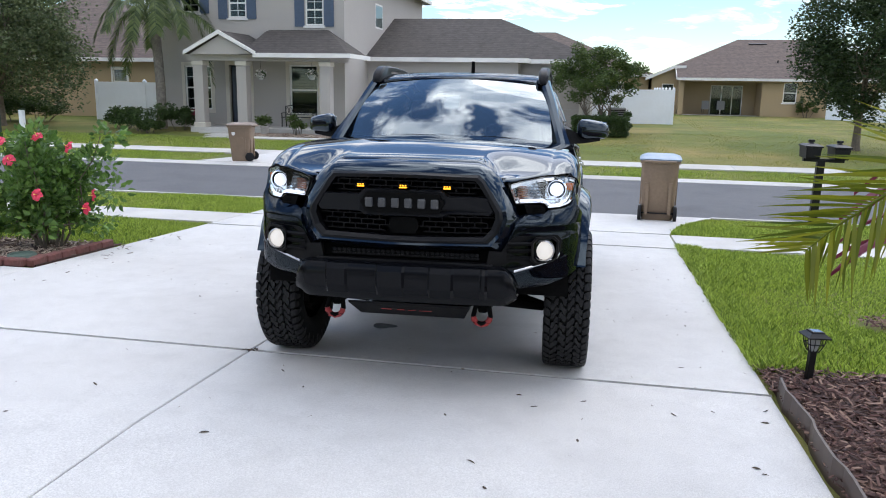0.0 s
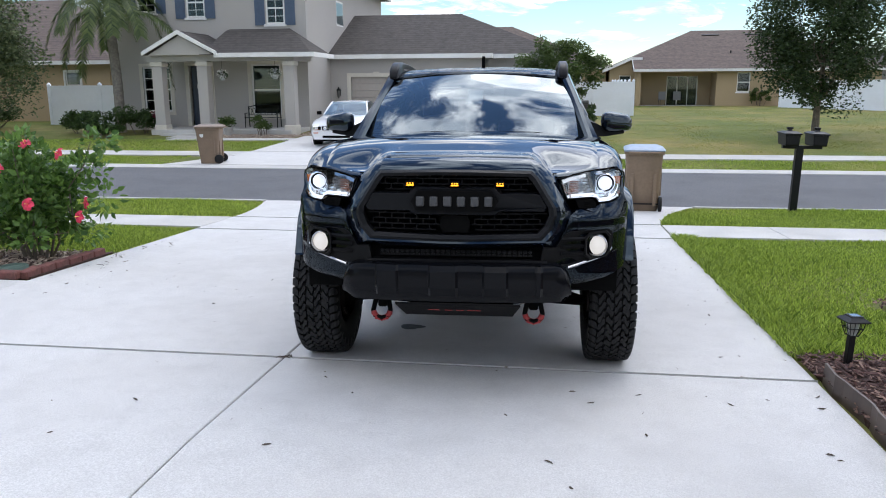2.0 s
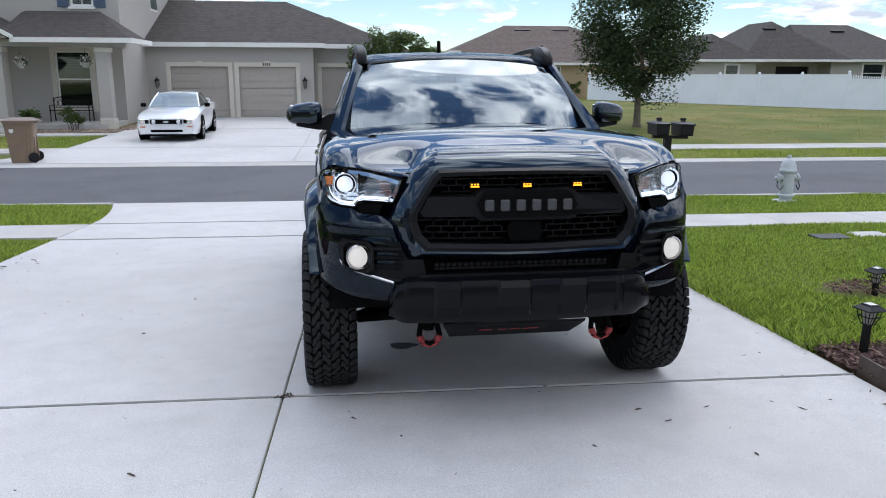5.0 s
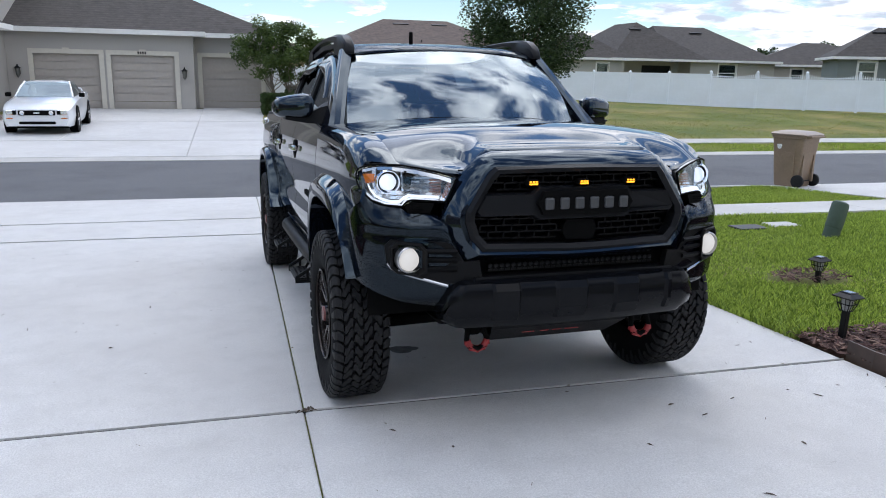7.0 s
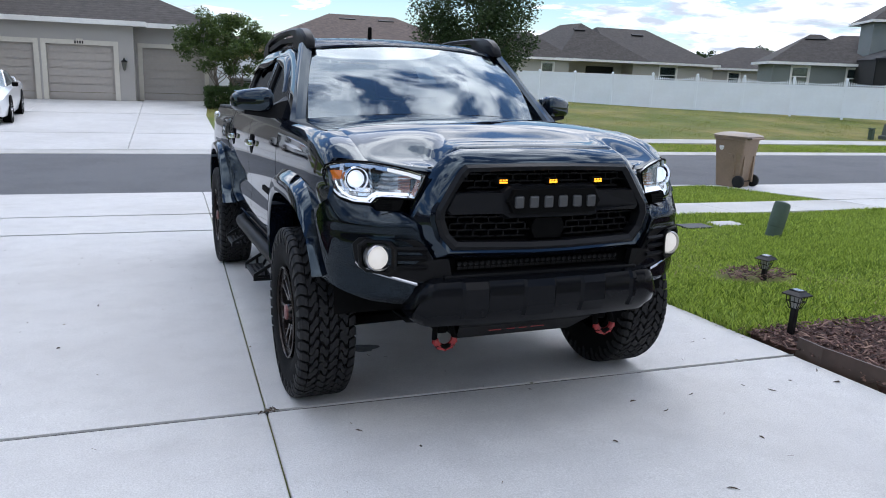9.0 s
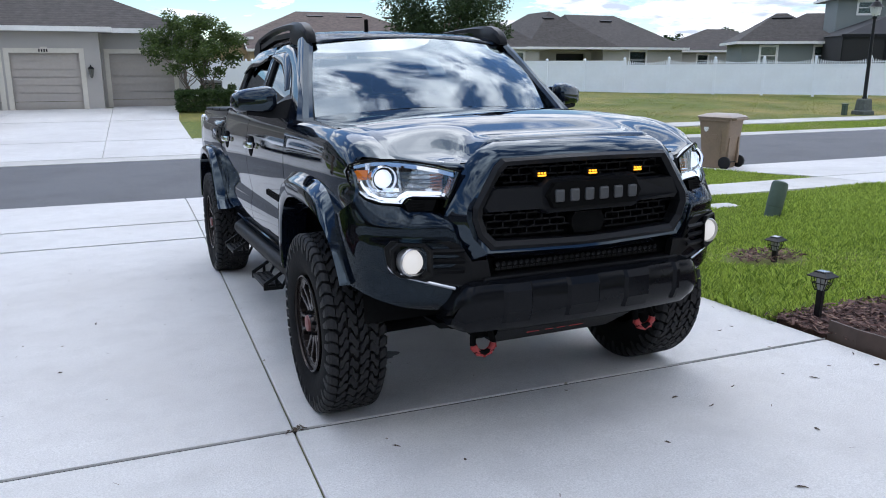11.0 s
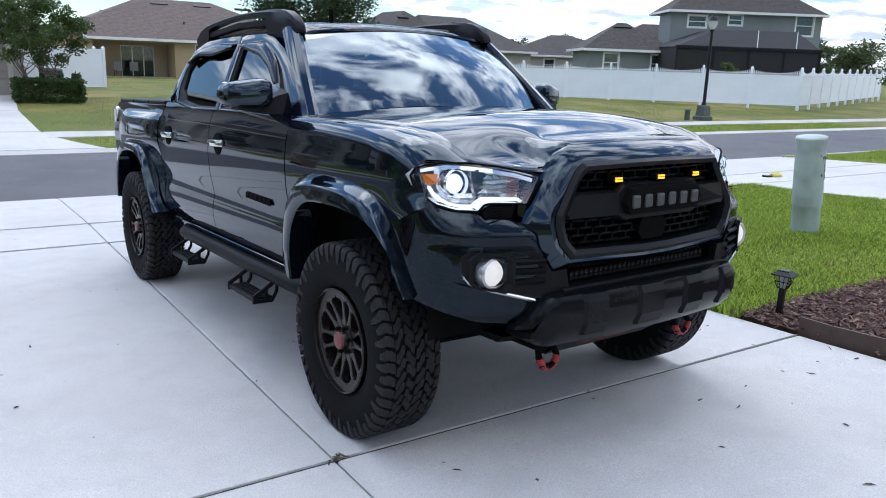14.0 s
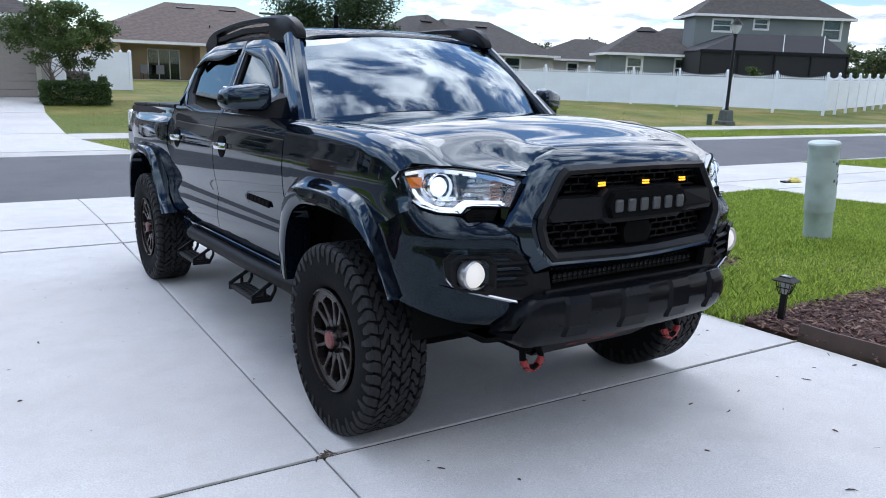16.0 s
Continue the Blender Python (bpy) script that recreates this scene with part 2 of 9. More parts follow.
M_BLIND = plain("window_blind", (0.55, 0.56, 0.54), 0.8, var=0.05, scale=4)
M_SCREEN = plain("screen_mesh", (0.018, 0.018, 0.018), 0.85, var=0.2, scale=40)
M_IRON = plain("black_iron", (0.008, 0.008, 0.009), 0.45, spec=0.25, var=0.2, scale=20, bump=0.1)


# ---- mesh helpers ----
def part(name, bm, material, parent=None, label="", smooth=False, at=None, face=None):
    """Links a bmesh as one mesh object under a thing or a part."""
    me = bpy.data.meshes.new(name)
    bmesh.ops.recalc_face_normals(bm, faces=bm.faces)
    if face is not None:
        # an open sheet: its faces turn towards this direction
        bm.normal_update()
        if sum(f.normal.dot(Vector(face)) for f in bm.faces) < 0:
            bmesh.ops.reverse_faces(bm, faces=bm.faces)
    if smooth:
        for f in bm.faces:
            f.smooth = True
        for e in bm.edges:
            if len(e.link_faces) == 2 and e.calc_face_angle(0) > 0.6:
                e.smooth = False
    bm.to_mesh(me)
    bm.free()
    for mt in material if isinstance(material, (list, tuple)) else [material]:
        me.materials.append(mt)
    ob = new(name, me)
    if parent is not None:
        ob.parent = parent
    if at is not None:
        ob.matrix_basis = at
    if label:
        ob["label"] = label
    return ob


def thing(name, label, category, m=None, group="", kind=""):
    ob = new(name)
    ob.empty_display_size = 0.1
    if m is not None:
        ob.matrix_basis = m
    return tagged(ob, label, category, group, kind)


def raw(name, verts, faces, material, parent=None, smooth=False):
    me = bpy.data.meshes.new(name)
    me.from_pydata(verts, [], faces)
    me.materials.append(material)
    if smooth:
        me.polygons.foreach_set("use_smooth", [True] * len(me.polygons))
    me.update()
    ob = new(name, me)
    if parent is not None:
        ob.parent = parent
    return ob


def bx(bm, x0, y0, z0, x1, y1, z1, bev=0.0, seg=1, m=None):
    vs = [bm.verts.new(p) for p in ((x0, y0, z0), (x1, y0, z0), (x1, y1, z0), (x0, y1, z0), (x0, y0, z1), (x1, y0, z1), (x1, y1, z1), (x0, y1, z1))]
    fs = [bm.faces.new([vs[i] for i in q]) for q in ((3, 2, 1, 0), (4, 5, 6, 7), (0, 1, 5, 4), (1, 2, 6, 5), (2, 3, 7, 6), (3, 0, 4, 7))]
    if bev:
        es = list({e for f in fs for e in f.edges})
        r = bmesh.ops.bevel(bm, geom=es, offset=bev, segments=seg, affect="EDGES", profile=0.5)
        vs = list({v for f in r["faces"] for v in f.verts} | {v for v in vs if v.is_valid})
    if m is not None:
        bmesh.ops.transform(bm, matrix=m, verts=[v for v in vs if v.is_valid])
    return bm


def box(*a, **k):
    return bx(bmesh.new(), *a, **k)


def loft(bm, rings, caps=True, closed=True):
    vr = [[bm.verts.new(p) for p in r] for r in rings]
    n = len(vr[0])
    for a, b in zip(vr, vr[1:]):
        for i in range(n if closed else n - 1):
            j = (i + 1) % n
            try:
                bm.faces.new((a[i], a[j], b[j], b[i]))
            except ValueError:
                pass
    if caps and closed:
        for r in (vr[0], vr[-1]):
            try:
                bm.faces.new(r)
            except ValueError:
                pass
    return bm


def circle(c, r, n, u, v):
    c, u, v = Vector(c), Vector(u), Vector(v)
    return [c + u * (r * math.cos(2 * math.pi * i / n)) + v * (r * math.sin(2 * math.pi * i / n)) for i in range(n)]


def axes_of(d):
    d = Vector(d).normalized()
    u = d.orthogonal().normalized()
    return u, d.cross(u)


def rod(bm, p0, p1, r0, r1=None, n=10):
    u, v = axes_of(Vector(p1) - Vector(p0))
    return loft(bm, [circle(p0, r0, n, u, v), circle(p1, r0 if r1 is None else r1, n, u, v)])


def tube(bm, pts, r, n=8, closed=False):
    """A round bar through points; r one number or one for each point."""
    pts = [Vector(p) for p in pts]
    rings, u = [], None
    k = len(pts)
    for i, p in enumerate(pts):
        a = pts[(i - 1) % k] if closed or i else p
        b = pts[(i + 1) % k] if closed or i < k - 1 else p
        d = (b - a).normalized()
        u = d.orthogonal().normalized() if u is None else (u - d * u.dot(d)).normalized()
        rings.append(circle(p, r[i] if isinstance(r, (list, tuple)) else r, n, u, d.cross(u)))
    if closed:
        rings.append(rings[0])
    return loft(bm, rings, caps=not closed)


def lathe(bm, prof, c=(0, 0, 0), n=24, axis="z", caps=True):
    """Turned body from (radius, height) pairs."""
    c = Vector(c)
    ax = {"z": (Vector((1, 0, 0)), Vector((0, 1, 0)), Vector((0, 0, 1))), "x": (Vector((0, 1, 0)), Vector((0, 0, 1)), Vector((1, 0, 0))), "y": (Vector((0, 0, 1)), Vector((1, 0, 0)), Vector((0, 1, 0)))}[axis]
    return loft(bm, [circle(c + ax[2] * h, max(r, 1e-4), n, ax[0], ax[1]) for r, h in prof], caps=caps)


def prism(bm, pts, axis, a, b):
    """A polygon of two coordinates, extruded along the third axis from a to b."""
    def p3(p, d):
        return {"x": (d, p[0], p[1]), "y": (p[0], d, p[1]), "z": (p[0], p[1], d)}[axis]
    return loft(bm, [[p3(p, a) for p in pts], [p3(p, b) for p in pts]])


def soften(bm, w, seg=2, limit=0.5):
    bmesh.ops.remove_doubles(bm, verts=bm.verts, dist=1e-5)
    es = [e for e in bm.edges if len(e.link_faces) == 2 and e.calc_face_angle(0) > limit]
    bmesh.ops.bevel(bm, geom=es, offset=w, segments=seg, affect="EDGES", profile=0.5, clamp_overlap=True)
    return bm


PROFILE = ((-90, 0.05), (3, 0.05), (4.2, 0.0), (9.3, -0.22), (10.5, -0.27), (12.9, -0.42), (13.4, -0.47), (16, -0.43), (18.75, -0.49), (19.15, -0.45), (22.4, -0.38), (33, -0.13), (60, 0.0), (900, 0.0))


def gz(y):
    """Height of the paved ground at y."""
    for (a, za), (b, zb) in zip(PROFILE, PROFILE[1:]):
        if y <= b:
            return za + (zb - za) * (y - a) / (b - a)
    return PROFILE[-1][1]


def slab(name, material, y0, y1, left, right, lift=0.0, thick=0.12, parent=None, bev=0.006):
    """Paving that follows the fall of the ground; left and right are x, or functions of y."""
    lx = left if callable(left) else (lambda y: left)
    rx = right if callable(right) else (lambda y: right)
    ys = sorted({y0, y1, *[p[0] for p in PROFILE if y0 < p[0] < y1], *[y0 + (y1 - y0) * i / 6 for i in range(1, 6) if callable(left) or callable(right)]})
    bm = bmesh.new()
    loft(bm, [[(lx(y), y, gz(y) + lift), (rx(y), y, gz(y) + lift), (rx(y), y, gz(y) + lift - thick), (lx(y), y, gz(y) + lift - thick)] for y in ys])
    if bev:
        soften(bm, bev, 1, 0.9)
    return part(name, bm, material, parent)


# ---- ground, drive, street ----
def build_ground():
    ys = [-90, -40, -10, 3, 4.2, 9.3, 10.5, 12.9, 13.2, 13.45, 18.7, 18.95, 19.15, 22.4, 27, 33, 45, 60, 120, 900]
    xs = [-900, -200, -60, -20, 0, 20, 60, 200, 900]
    vs, fs = [], []
    for y in ys:
        for x in xs:
            z = gz(y) - 0.02
            if 13.2 < y < 19.0:
                z -= 0.12
            vs.append((x, y, z))
    k = len(xs)
    for j in range(len(ys) - 1):
        for i in range(k - 1):
            fs.append((j * k + i, j * k + i + 1, (j + 1) * k + i + 1, (j + 1) * k + i))
    tagged(raw("ground", vs, fs, M_LAWN), "mown lawn ground with dry yellow patches", "ground", kind="structure")


build_ground()
DRIVE_L, DRIVE_R, DRIVE_J = -5.08, 1.0, -2.06
drive = thing("driveway", "pale broom-finished concrete driveway with saw-cut joints", "driveway", kind="structure")


def flare_l(y):
    return DRIVE_L - 0.62 * (max(0.0, y - 10.5) / 2.9) ** 1.5


def flare_r(y):
    return DRIVE_R + 0.95 * (max(0.0, y - 10.5) / 2.9) ** 1.5


def joint_l(y):
    return DRIVE_J + 0.004 + 0.0105 * (y - 4.2) - 0.0042


def joint_r(y):
    return joint_l(y) + 0.0084


for yy0, yy1 in ((-6.0, -0.9), (-0.9, 4.2), (4.2, 9.28)):
    slab("slab", M_CONC, yy0 + 0.005, yy1 - 0.005, DRIVE_L, joint_l, parent=drive)
    slab("slab", M_CONC, yy0 + 0.005, yy1 - 0.005, joint_r, DRIVE_R, parent=drive)
slab("slab", M_CONC, 9.294, 10.488, DRIVE_L, joint_l, parent=drive)
slab("slab", M_CONC, 9.294, 10.488, joint_r, DRIVE_R, parent=drive)
slab("slab", M_CONC, 10.507, 13.4, flare_l, joint_l, parent=drive)
slab("slab", M_CONC, 10.507, 13.4, joint_r, flare_r, parent=drive)

M_JOINT = plain("dirty_joint", (0.07, 0.066, 0.06), 0.95, var=0.4, scale=20)
for jy in (-0.9, 4.2, 9.285, 10.4975):
    slab("joint", M_JOINT, jy - 0.0045, jy + 0.0045, DRIVE_L, DRIVE_R, lift=-0.0035, thick=0.02, parent=drive, bev=0)

road = slab("road", M_ASPH, 13.4, 18.75, -180, 180, bev=0)
tagged(road, "grey worn asphalt residential street", "road", kind="structure")
kerb_n = slab("kerb_near", M_WALK, 13.12, 13.4, -180, flare_l(13.3) - 0.02, lift=0.015, bev=0)
tagged(kerb_n, "low rolled concrete kerb along the street", "kerb", kind="structure")
kerb_n2 = slab("kerb_near", M_WALK, 13.12, 13.4, flare_r(13.3) + 0.02, 7.2, lift=0.015, bev=0)
tagged(kerb_n2, "low rolled concrete kerb along the street", "kerb", kind="structure")
kerb_n3 = slab("kerb_near", M_WALK, 13.12, 13.4, 14.6, 180, lift=0.015, bev=0)
tagged(kerb_n3, "low rolled concrete kerb along the street", "kerb", kind="structure")
kerb_f = slab("kerb_far", M_WALK, 18.75, 19.15, -180, 180, lift=0.012, bev=0)
tagged(kerb_f, "low rolled concrete kerb along the street", "kerb", kind="structure")

walk_near = thing("pavement_near", "concrete pavement in cast squares beside the lawn", "pavement", kind="structure")
for k in range(14):
    slab("slab", M_WALK, 9.45, 10.5, DRIVE_L - 0.01 - 1.5 * (k + 1), DRIVE_L - 0.02 - 1.5 * k, parent=walk_near)
for k in range(5):
    slab("slab", M_WALK, 9.45, 10.5, DRIVE_R + 0.02 + 1.37 * k, DRIVE_R + 0.01 + 1.37 * (k + 1), parent=walk_near)
for k in range(14):
    slab("slab", M_WALK, 9.45, 10.5, 14.2 + 1.5 * k, 14.19 + 1.5 * (k + 1), parent=walk_near)
walk_far = thing("pavement_far", "narrow concrete pavement across the street", "pavement", kind="structure")
for k in range(16):
    slab("slab", M_WALK, 21.25, 22.4, -9.62 - 2.4 * (k + 1) + 0.012, -9.62 - 2.4 * k, parent=walk_far, lift=0.01)
for k in range(24):
    slab("slab", M_WALK, 21.25, 22.4, -1.2 + 2.4 * k + 0.012, -1.2 + 2.4 * (k + 1), parent=walk_far, lift=0.01)

next_drive = thing("driveway_next", "neighbouring pale concrete driveway crossing the lawn", "driveway", kind="structure")
slab("slab", M_CONC, -6.0, 9.4, 7.9, 14.1, parent=next_drive)
slab("slab", M_CONC, 9.41, 10.5, 7.9, 14.1, parent=next_drive)
slab("slab", M_CONC, 10.51, 13.4, lambda y: 7.9 - 0.7 * (max(0.0, y - 10.5) / 2.9) ** 1.5, lambda y: 14.1 + 0.7 * (max(0.0, y - 10.5) / 2.9) ** 1.5, parent=next_drive)

far_drive = thing("driveway_far", "wide pale concrete driveway before three garage doors", "driveway", kind="structure")
for xa, xb in ((-9.6, -6.6), (-6.59, -3.3), (-3.29, -1.22)):
    slab("slab", M_CONC, 22.42, 28.0, xa, xb, parent=far_drive, lift=0.012)
    slab("slab", M_CONC, 28.01, 34.6 if xa > -3.5 else 33.5, xa, xb if xa < -3.5 else (lambda y: -1.22 + 0.4 * (y - 28) / 6.6), parent=far_drive, lift=0.012)
slab("slab", M_CONC, 19.16, 22.41, lambda y: -9.6 - 1.2 * (max(0.0, 22.4 - y) / 3.3) ** 1.5, -3.3, parent=far_drive, lift=0.012)
slab("slab", M_CONC, 19.16, 22.41, -3.29, lambda y: -1.22 + 0.95 * (max(0.0, 22.4 - y) / 3.3) ** 1.5, parent=far_drive, lift=0.012)


# ---- houses ----
def wall_y(house, x0, x1, z0, z1, y, mat, holes=(), t=0.2, name="wall"):
    """A wall facing -y from y to y + t, with real openings (x0, x1, z0, z1)."""
    bm = bmesh.new()
    xs = sorted({x0, x1, *[v for h in holes for v in h[:2]]})
    for a, b in zip(xs, xs[1:]):
        cut = sorted((h[2], h[3]) for h in holes if h[0] <= a + 1e-6 and h[1] >= b - 1e-6)
        z = z0
        for lo, hi in cut:
            if lo > z:
                bx(bm, a, y, z, b, y + t, lo)
            z = hi
        if z < z1:
            bx(bm, a, y, z, b, y + t, z1)
    bmesh.ops.remove_doubles(bm, verts=bm.verts, dist=1e-5)
    return part(name, bm, mat, house)


def wall_box(house, x0, y0, z0, x1, y1, z1, mat, name="wall"):
    return part(name, box(x0, y0, z0, x1, y1, z1), mat, house)


def hip_roof(house, x0, x1, y0, y1, z, h, mat, over=0.45, gable=(), fascia=M_TRIM, ridge=None):
    """Hipped roof over a rectangle; gable names the ends without a hip."""
    a, b, c, d = x0 - over, x1 + over, y0 - over, y1 + over
    bm = bmesh.new()
    if ridge:
        (rx0, ry0), (rx1, ry1) = ridge
    elif b - a >= d - c:
        m, s = (c + d) / 2, (d - c) / 2
        (rx0, ry0), (rx1, ry1) = (a + (0 if "w" in gable else s), m), (b - (0 if "e" in gable else s), m)
    else:
        m, s = (a + b) / 2, (b - a) / 2
        (rx0, ry0), (rx1, ry1) = (m, c + (0 if "s" in gable else s)), (m, d - (0 if "n" in gable else s))
    base = [bm.verts.new(p) for p in ((a, c, z), (b, c, z), (b, d, z), (a, d, z))]
    r0, r1 = bm.verts.new((rx0, ry0, z + h)), bm.verts.new((rx1, ry1, z + h))
    if ridge is None and b - a < d - c:
        quads = ((base[0], base[1], r0), (base[1], base[2], r1, r0), (base[2], base[3], r1), (base[3], base[0], r0, r1))
    else:
        quads = ((base[0], base[1], r1, r0), (base[1], base[2], r1), (base[2], base[3], r0, r1), (base[3], base[0], r0))
    for q in quads:
        bm.faces.new(q)
    bm.faces.new(base[::-1])
    roof = part("roof", bm, mat, house)
    bm = bmesh.new()
    t = 0.16
    bx(bm, a - 0.03, c - 0.03, z - t, b + 0.03, c + 0.02, z + 0.02)
    bx(bm, a - 0.03, d - 0.02, z - t, b + 0.03, d + 0.03, z + 0.02)
    bx(bm, a - 0.03, c + 0.02, z - t, a + 0.02, d - 0.02, z + 0.02)
    bx(bm, b - 0.02, c + 0.02, z - t, b + 0.03, d - 0.02, z + 0.02)
    part("fascia", bm, fascia, roof)
    return roof


def roof_vent(house, x, y, z, w=0.9, tilt=22):
    bm = box(-w / 2, -0.12, 0, w / 2, 0.12, 0.12, bev=0.02)
    part("roof_vent", bm, M_IRON, house, "low dark ridge vent", at=pose(x, y, z, tilt))


def window(house, x0, x1, z0, z1, y, frame_w=0.06, mid=True, blind=0.0, sill=True, grid=False, band=0.0, band_mat=None):
    """A window set in an opening that faces -y: trim, frame, pane, sill."""
    bm = bmesh.new()
    def fr(e, d):
        return [(x0 + e, y + d, z0 + e), (x1 - e, y + d, z0 + e), (x1 - e, y + d, z1 - e), (x0 + e, y + d, z1 - e)]
    loft(bm, [fr(0, 0.03), fr(frame_w, 0.03), fr(frame_w, 0.1), fr(0, 0.1), fr(0, 0.03)], caps=False)
    w = part("window", bm, M_TRIM, house)
    if mid:
        part("meeting_rail", box(x0 + frame_w, y + 0.035, (z0 + z1) / 2 - 0.03, x1 - frame_w, y + 0.09, (z0 + z1) / 2 + 0.03), M_TRIM, w)
    if grid:
        for zz in (z0 + (z1 - z0) * 0.25, z0 + (z1 - z0) * 0.75):
            part("glazing_bar", box(x0 + frame_w, y + 0.05, zz - 0.01, x1 - frame_w, y + 0.075, zz + 0.01), M_TRIM, w)
        xm = (x0 + x1) / 2
        part("glazing_bar", box(xm - 0.01, y + 0.052, z0 + frame_w, xm + 0.01, y + 0.073, z1 - frame_w), M_TRIM, w)
    part("pane", box(x0 + frame_w - 0.01, y + 0.06, z0 + frame_w - 0.01, x1 - frame_w + 0.01, y + 0.065, z1 - frame_w + 0.01), M_PANE, w)
    if blind:
        bm = bmesh.new()
        zt, zb = z1 - 0.02, z1 - (z1 - z0) * blind
        k = max(3, int((zt - zb) / 0.06))
        for i in range(k):
            zz = zt - (zt - zb) * (i + 0.5) / k
            bx(bm, x0 + 0.02, y + 0.13, zz - 0.024, x1 - 0.02, y + 0.14, zz + 0.024)
        part("blind", bm, M_BLIND, w)
    # dark sheet in place of a room: its gloom is in the colour
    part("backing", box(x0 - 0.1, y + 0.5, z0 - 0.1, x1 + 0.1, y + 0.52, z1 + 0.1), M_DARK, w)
    if band:
        bm = bmesh.new()
        for q in ((x0 - band, z0 - band, x0, z1 + band), (x1, z0 - band, x1 + band, z1 + band), (x0, z1, x1, z1 + band), (x0, z0 - band, x1, z0)):
            bx(bm, q[0], y - 0.03, q[1], q[2], y + 0.02, q[3])
        part("surround", bm, band_mat or M_CREAM, w)
    elif sill:
        part("sill", box(x0 - 0.08, y - 0.05, z0 - 0.1, x1 + 0.08, y + 0.06, z0 - 0.01), M_TRIM, w)
    return w


def garage_door(house, x0, x1, z0, z1, y, label):
    n = 7
    h = (z1 - z0) / n
    bm = bmesh.new()
    for i in range(n):
        bx(bm, x0, y + 0.12, z0 + i * h + 0.006, x1, y + 0.16, z0 + (i + 1) * h - 0.006)
        for k in range(4):
            w = (x1 - x0) / 4
            if i % 2 == 0:
                bx(bm, x0 + k * w + 0.07, y + 0.108, z0 + i * h + 0.05, x0 + (k + 1) * w - 0.07, y + 0.121, z0 + (i + 1) * h - 0.05)
    d = part("garage_door", bm, M_GDOOR, house, label)
    bm = bmesh.new()
    t = 0.17
    bx(bm, x0 - t, y - 0.03, z0, x0, y + 0.03, z1 + t)
    bx(bm, x1, y - 0.03, z0, x1 + t, y + 0.03, z1 + t)
    bx(bm, x0, y - 0.03, z1, x1, y + 0.03, z1 + t)
    xm = (x0 + x1) / 2
    bx(bm, xm - 0.12, y - 0.05, z1 + 0.01, xm + 0.12, y - 0.031, z1 + t + 0.05)
    part("surround", bm, M_CREAM, d)
    return d


def wall_lantern(x, y, z):
    t = thing("wall_lantern", "black iron carriage lantern on the garage wall", "wall lantern", pose(x, y, z), group="garage lanterns")
    part("backplate", box(-0.06, -0.025, -0.12, 0.06, -0.001, 0.12, bev=0.01), M_IRON, t)
    bm = bmesh.new()
    tube(bm, [(0, -0.02, 0.05), (0, -0.1, 0.16), (0, -0.16, 0.2)], 0.012, 6)
    part("bracket", bm, M_IRON, t)
    bm = bmesh.new()
    lathe(bm, [(0.02, 0.26), (0.03, 0.2), (0.12, 0.13), (0.11, 0.12), (0.1, 0.1)], (0, -0.16, 0), 8)
    part("cap", bm, M_IRON, t)
    bm = bmesh.new()
    lathe(bm, [(0.095, 0.1), (0.06, -0.16), (0.03, -0.2), (0.01, -0.24)], (0, -0.16, 0), 8)
    part("glass", bm, plain("lantern_glass", (0.1, 0.1, 0.09), 0.1), t)
    return t


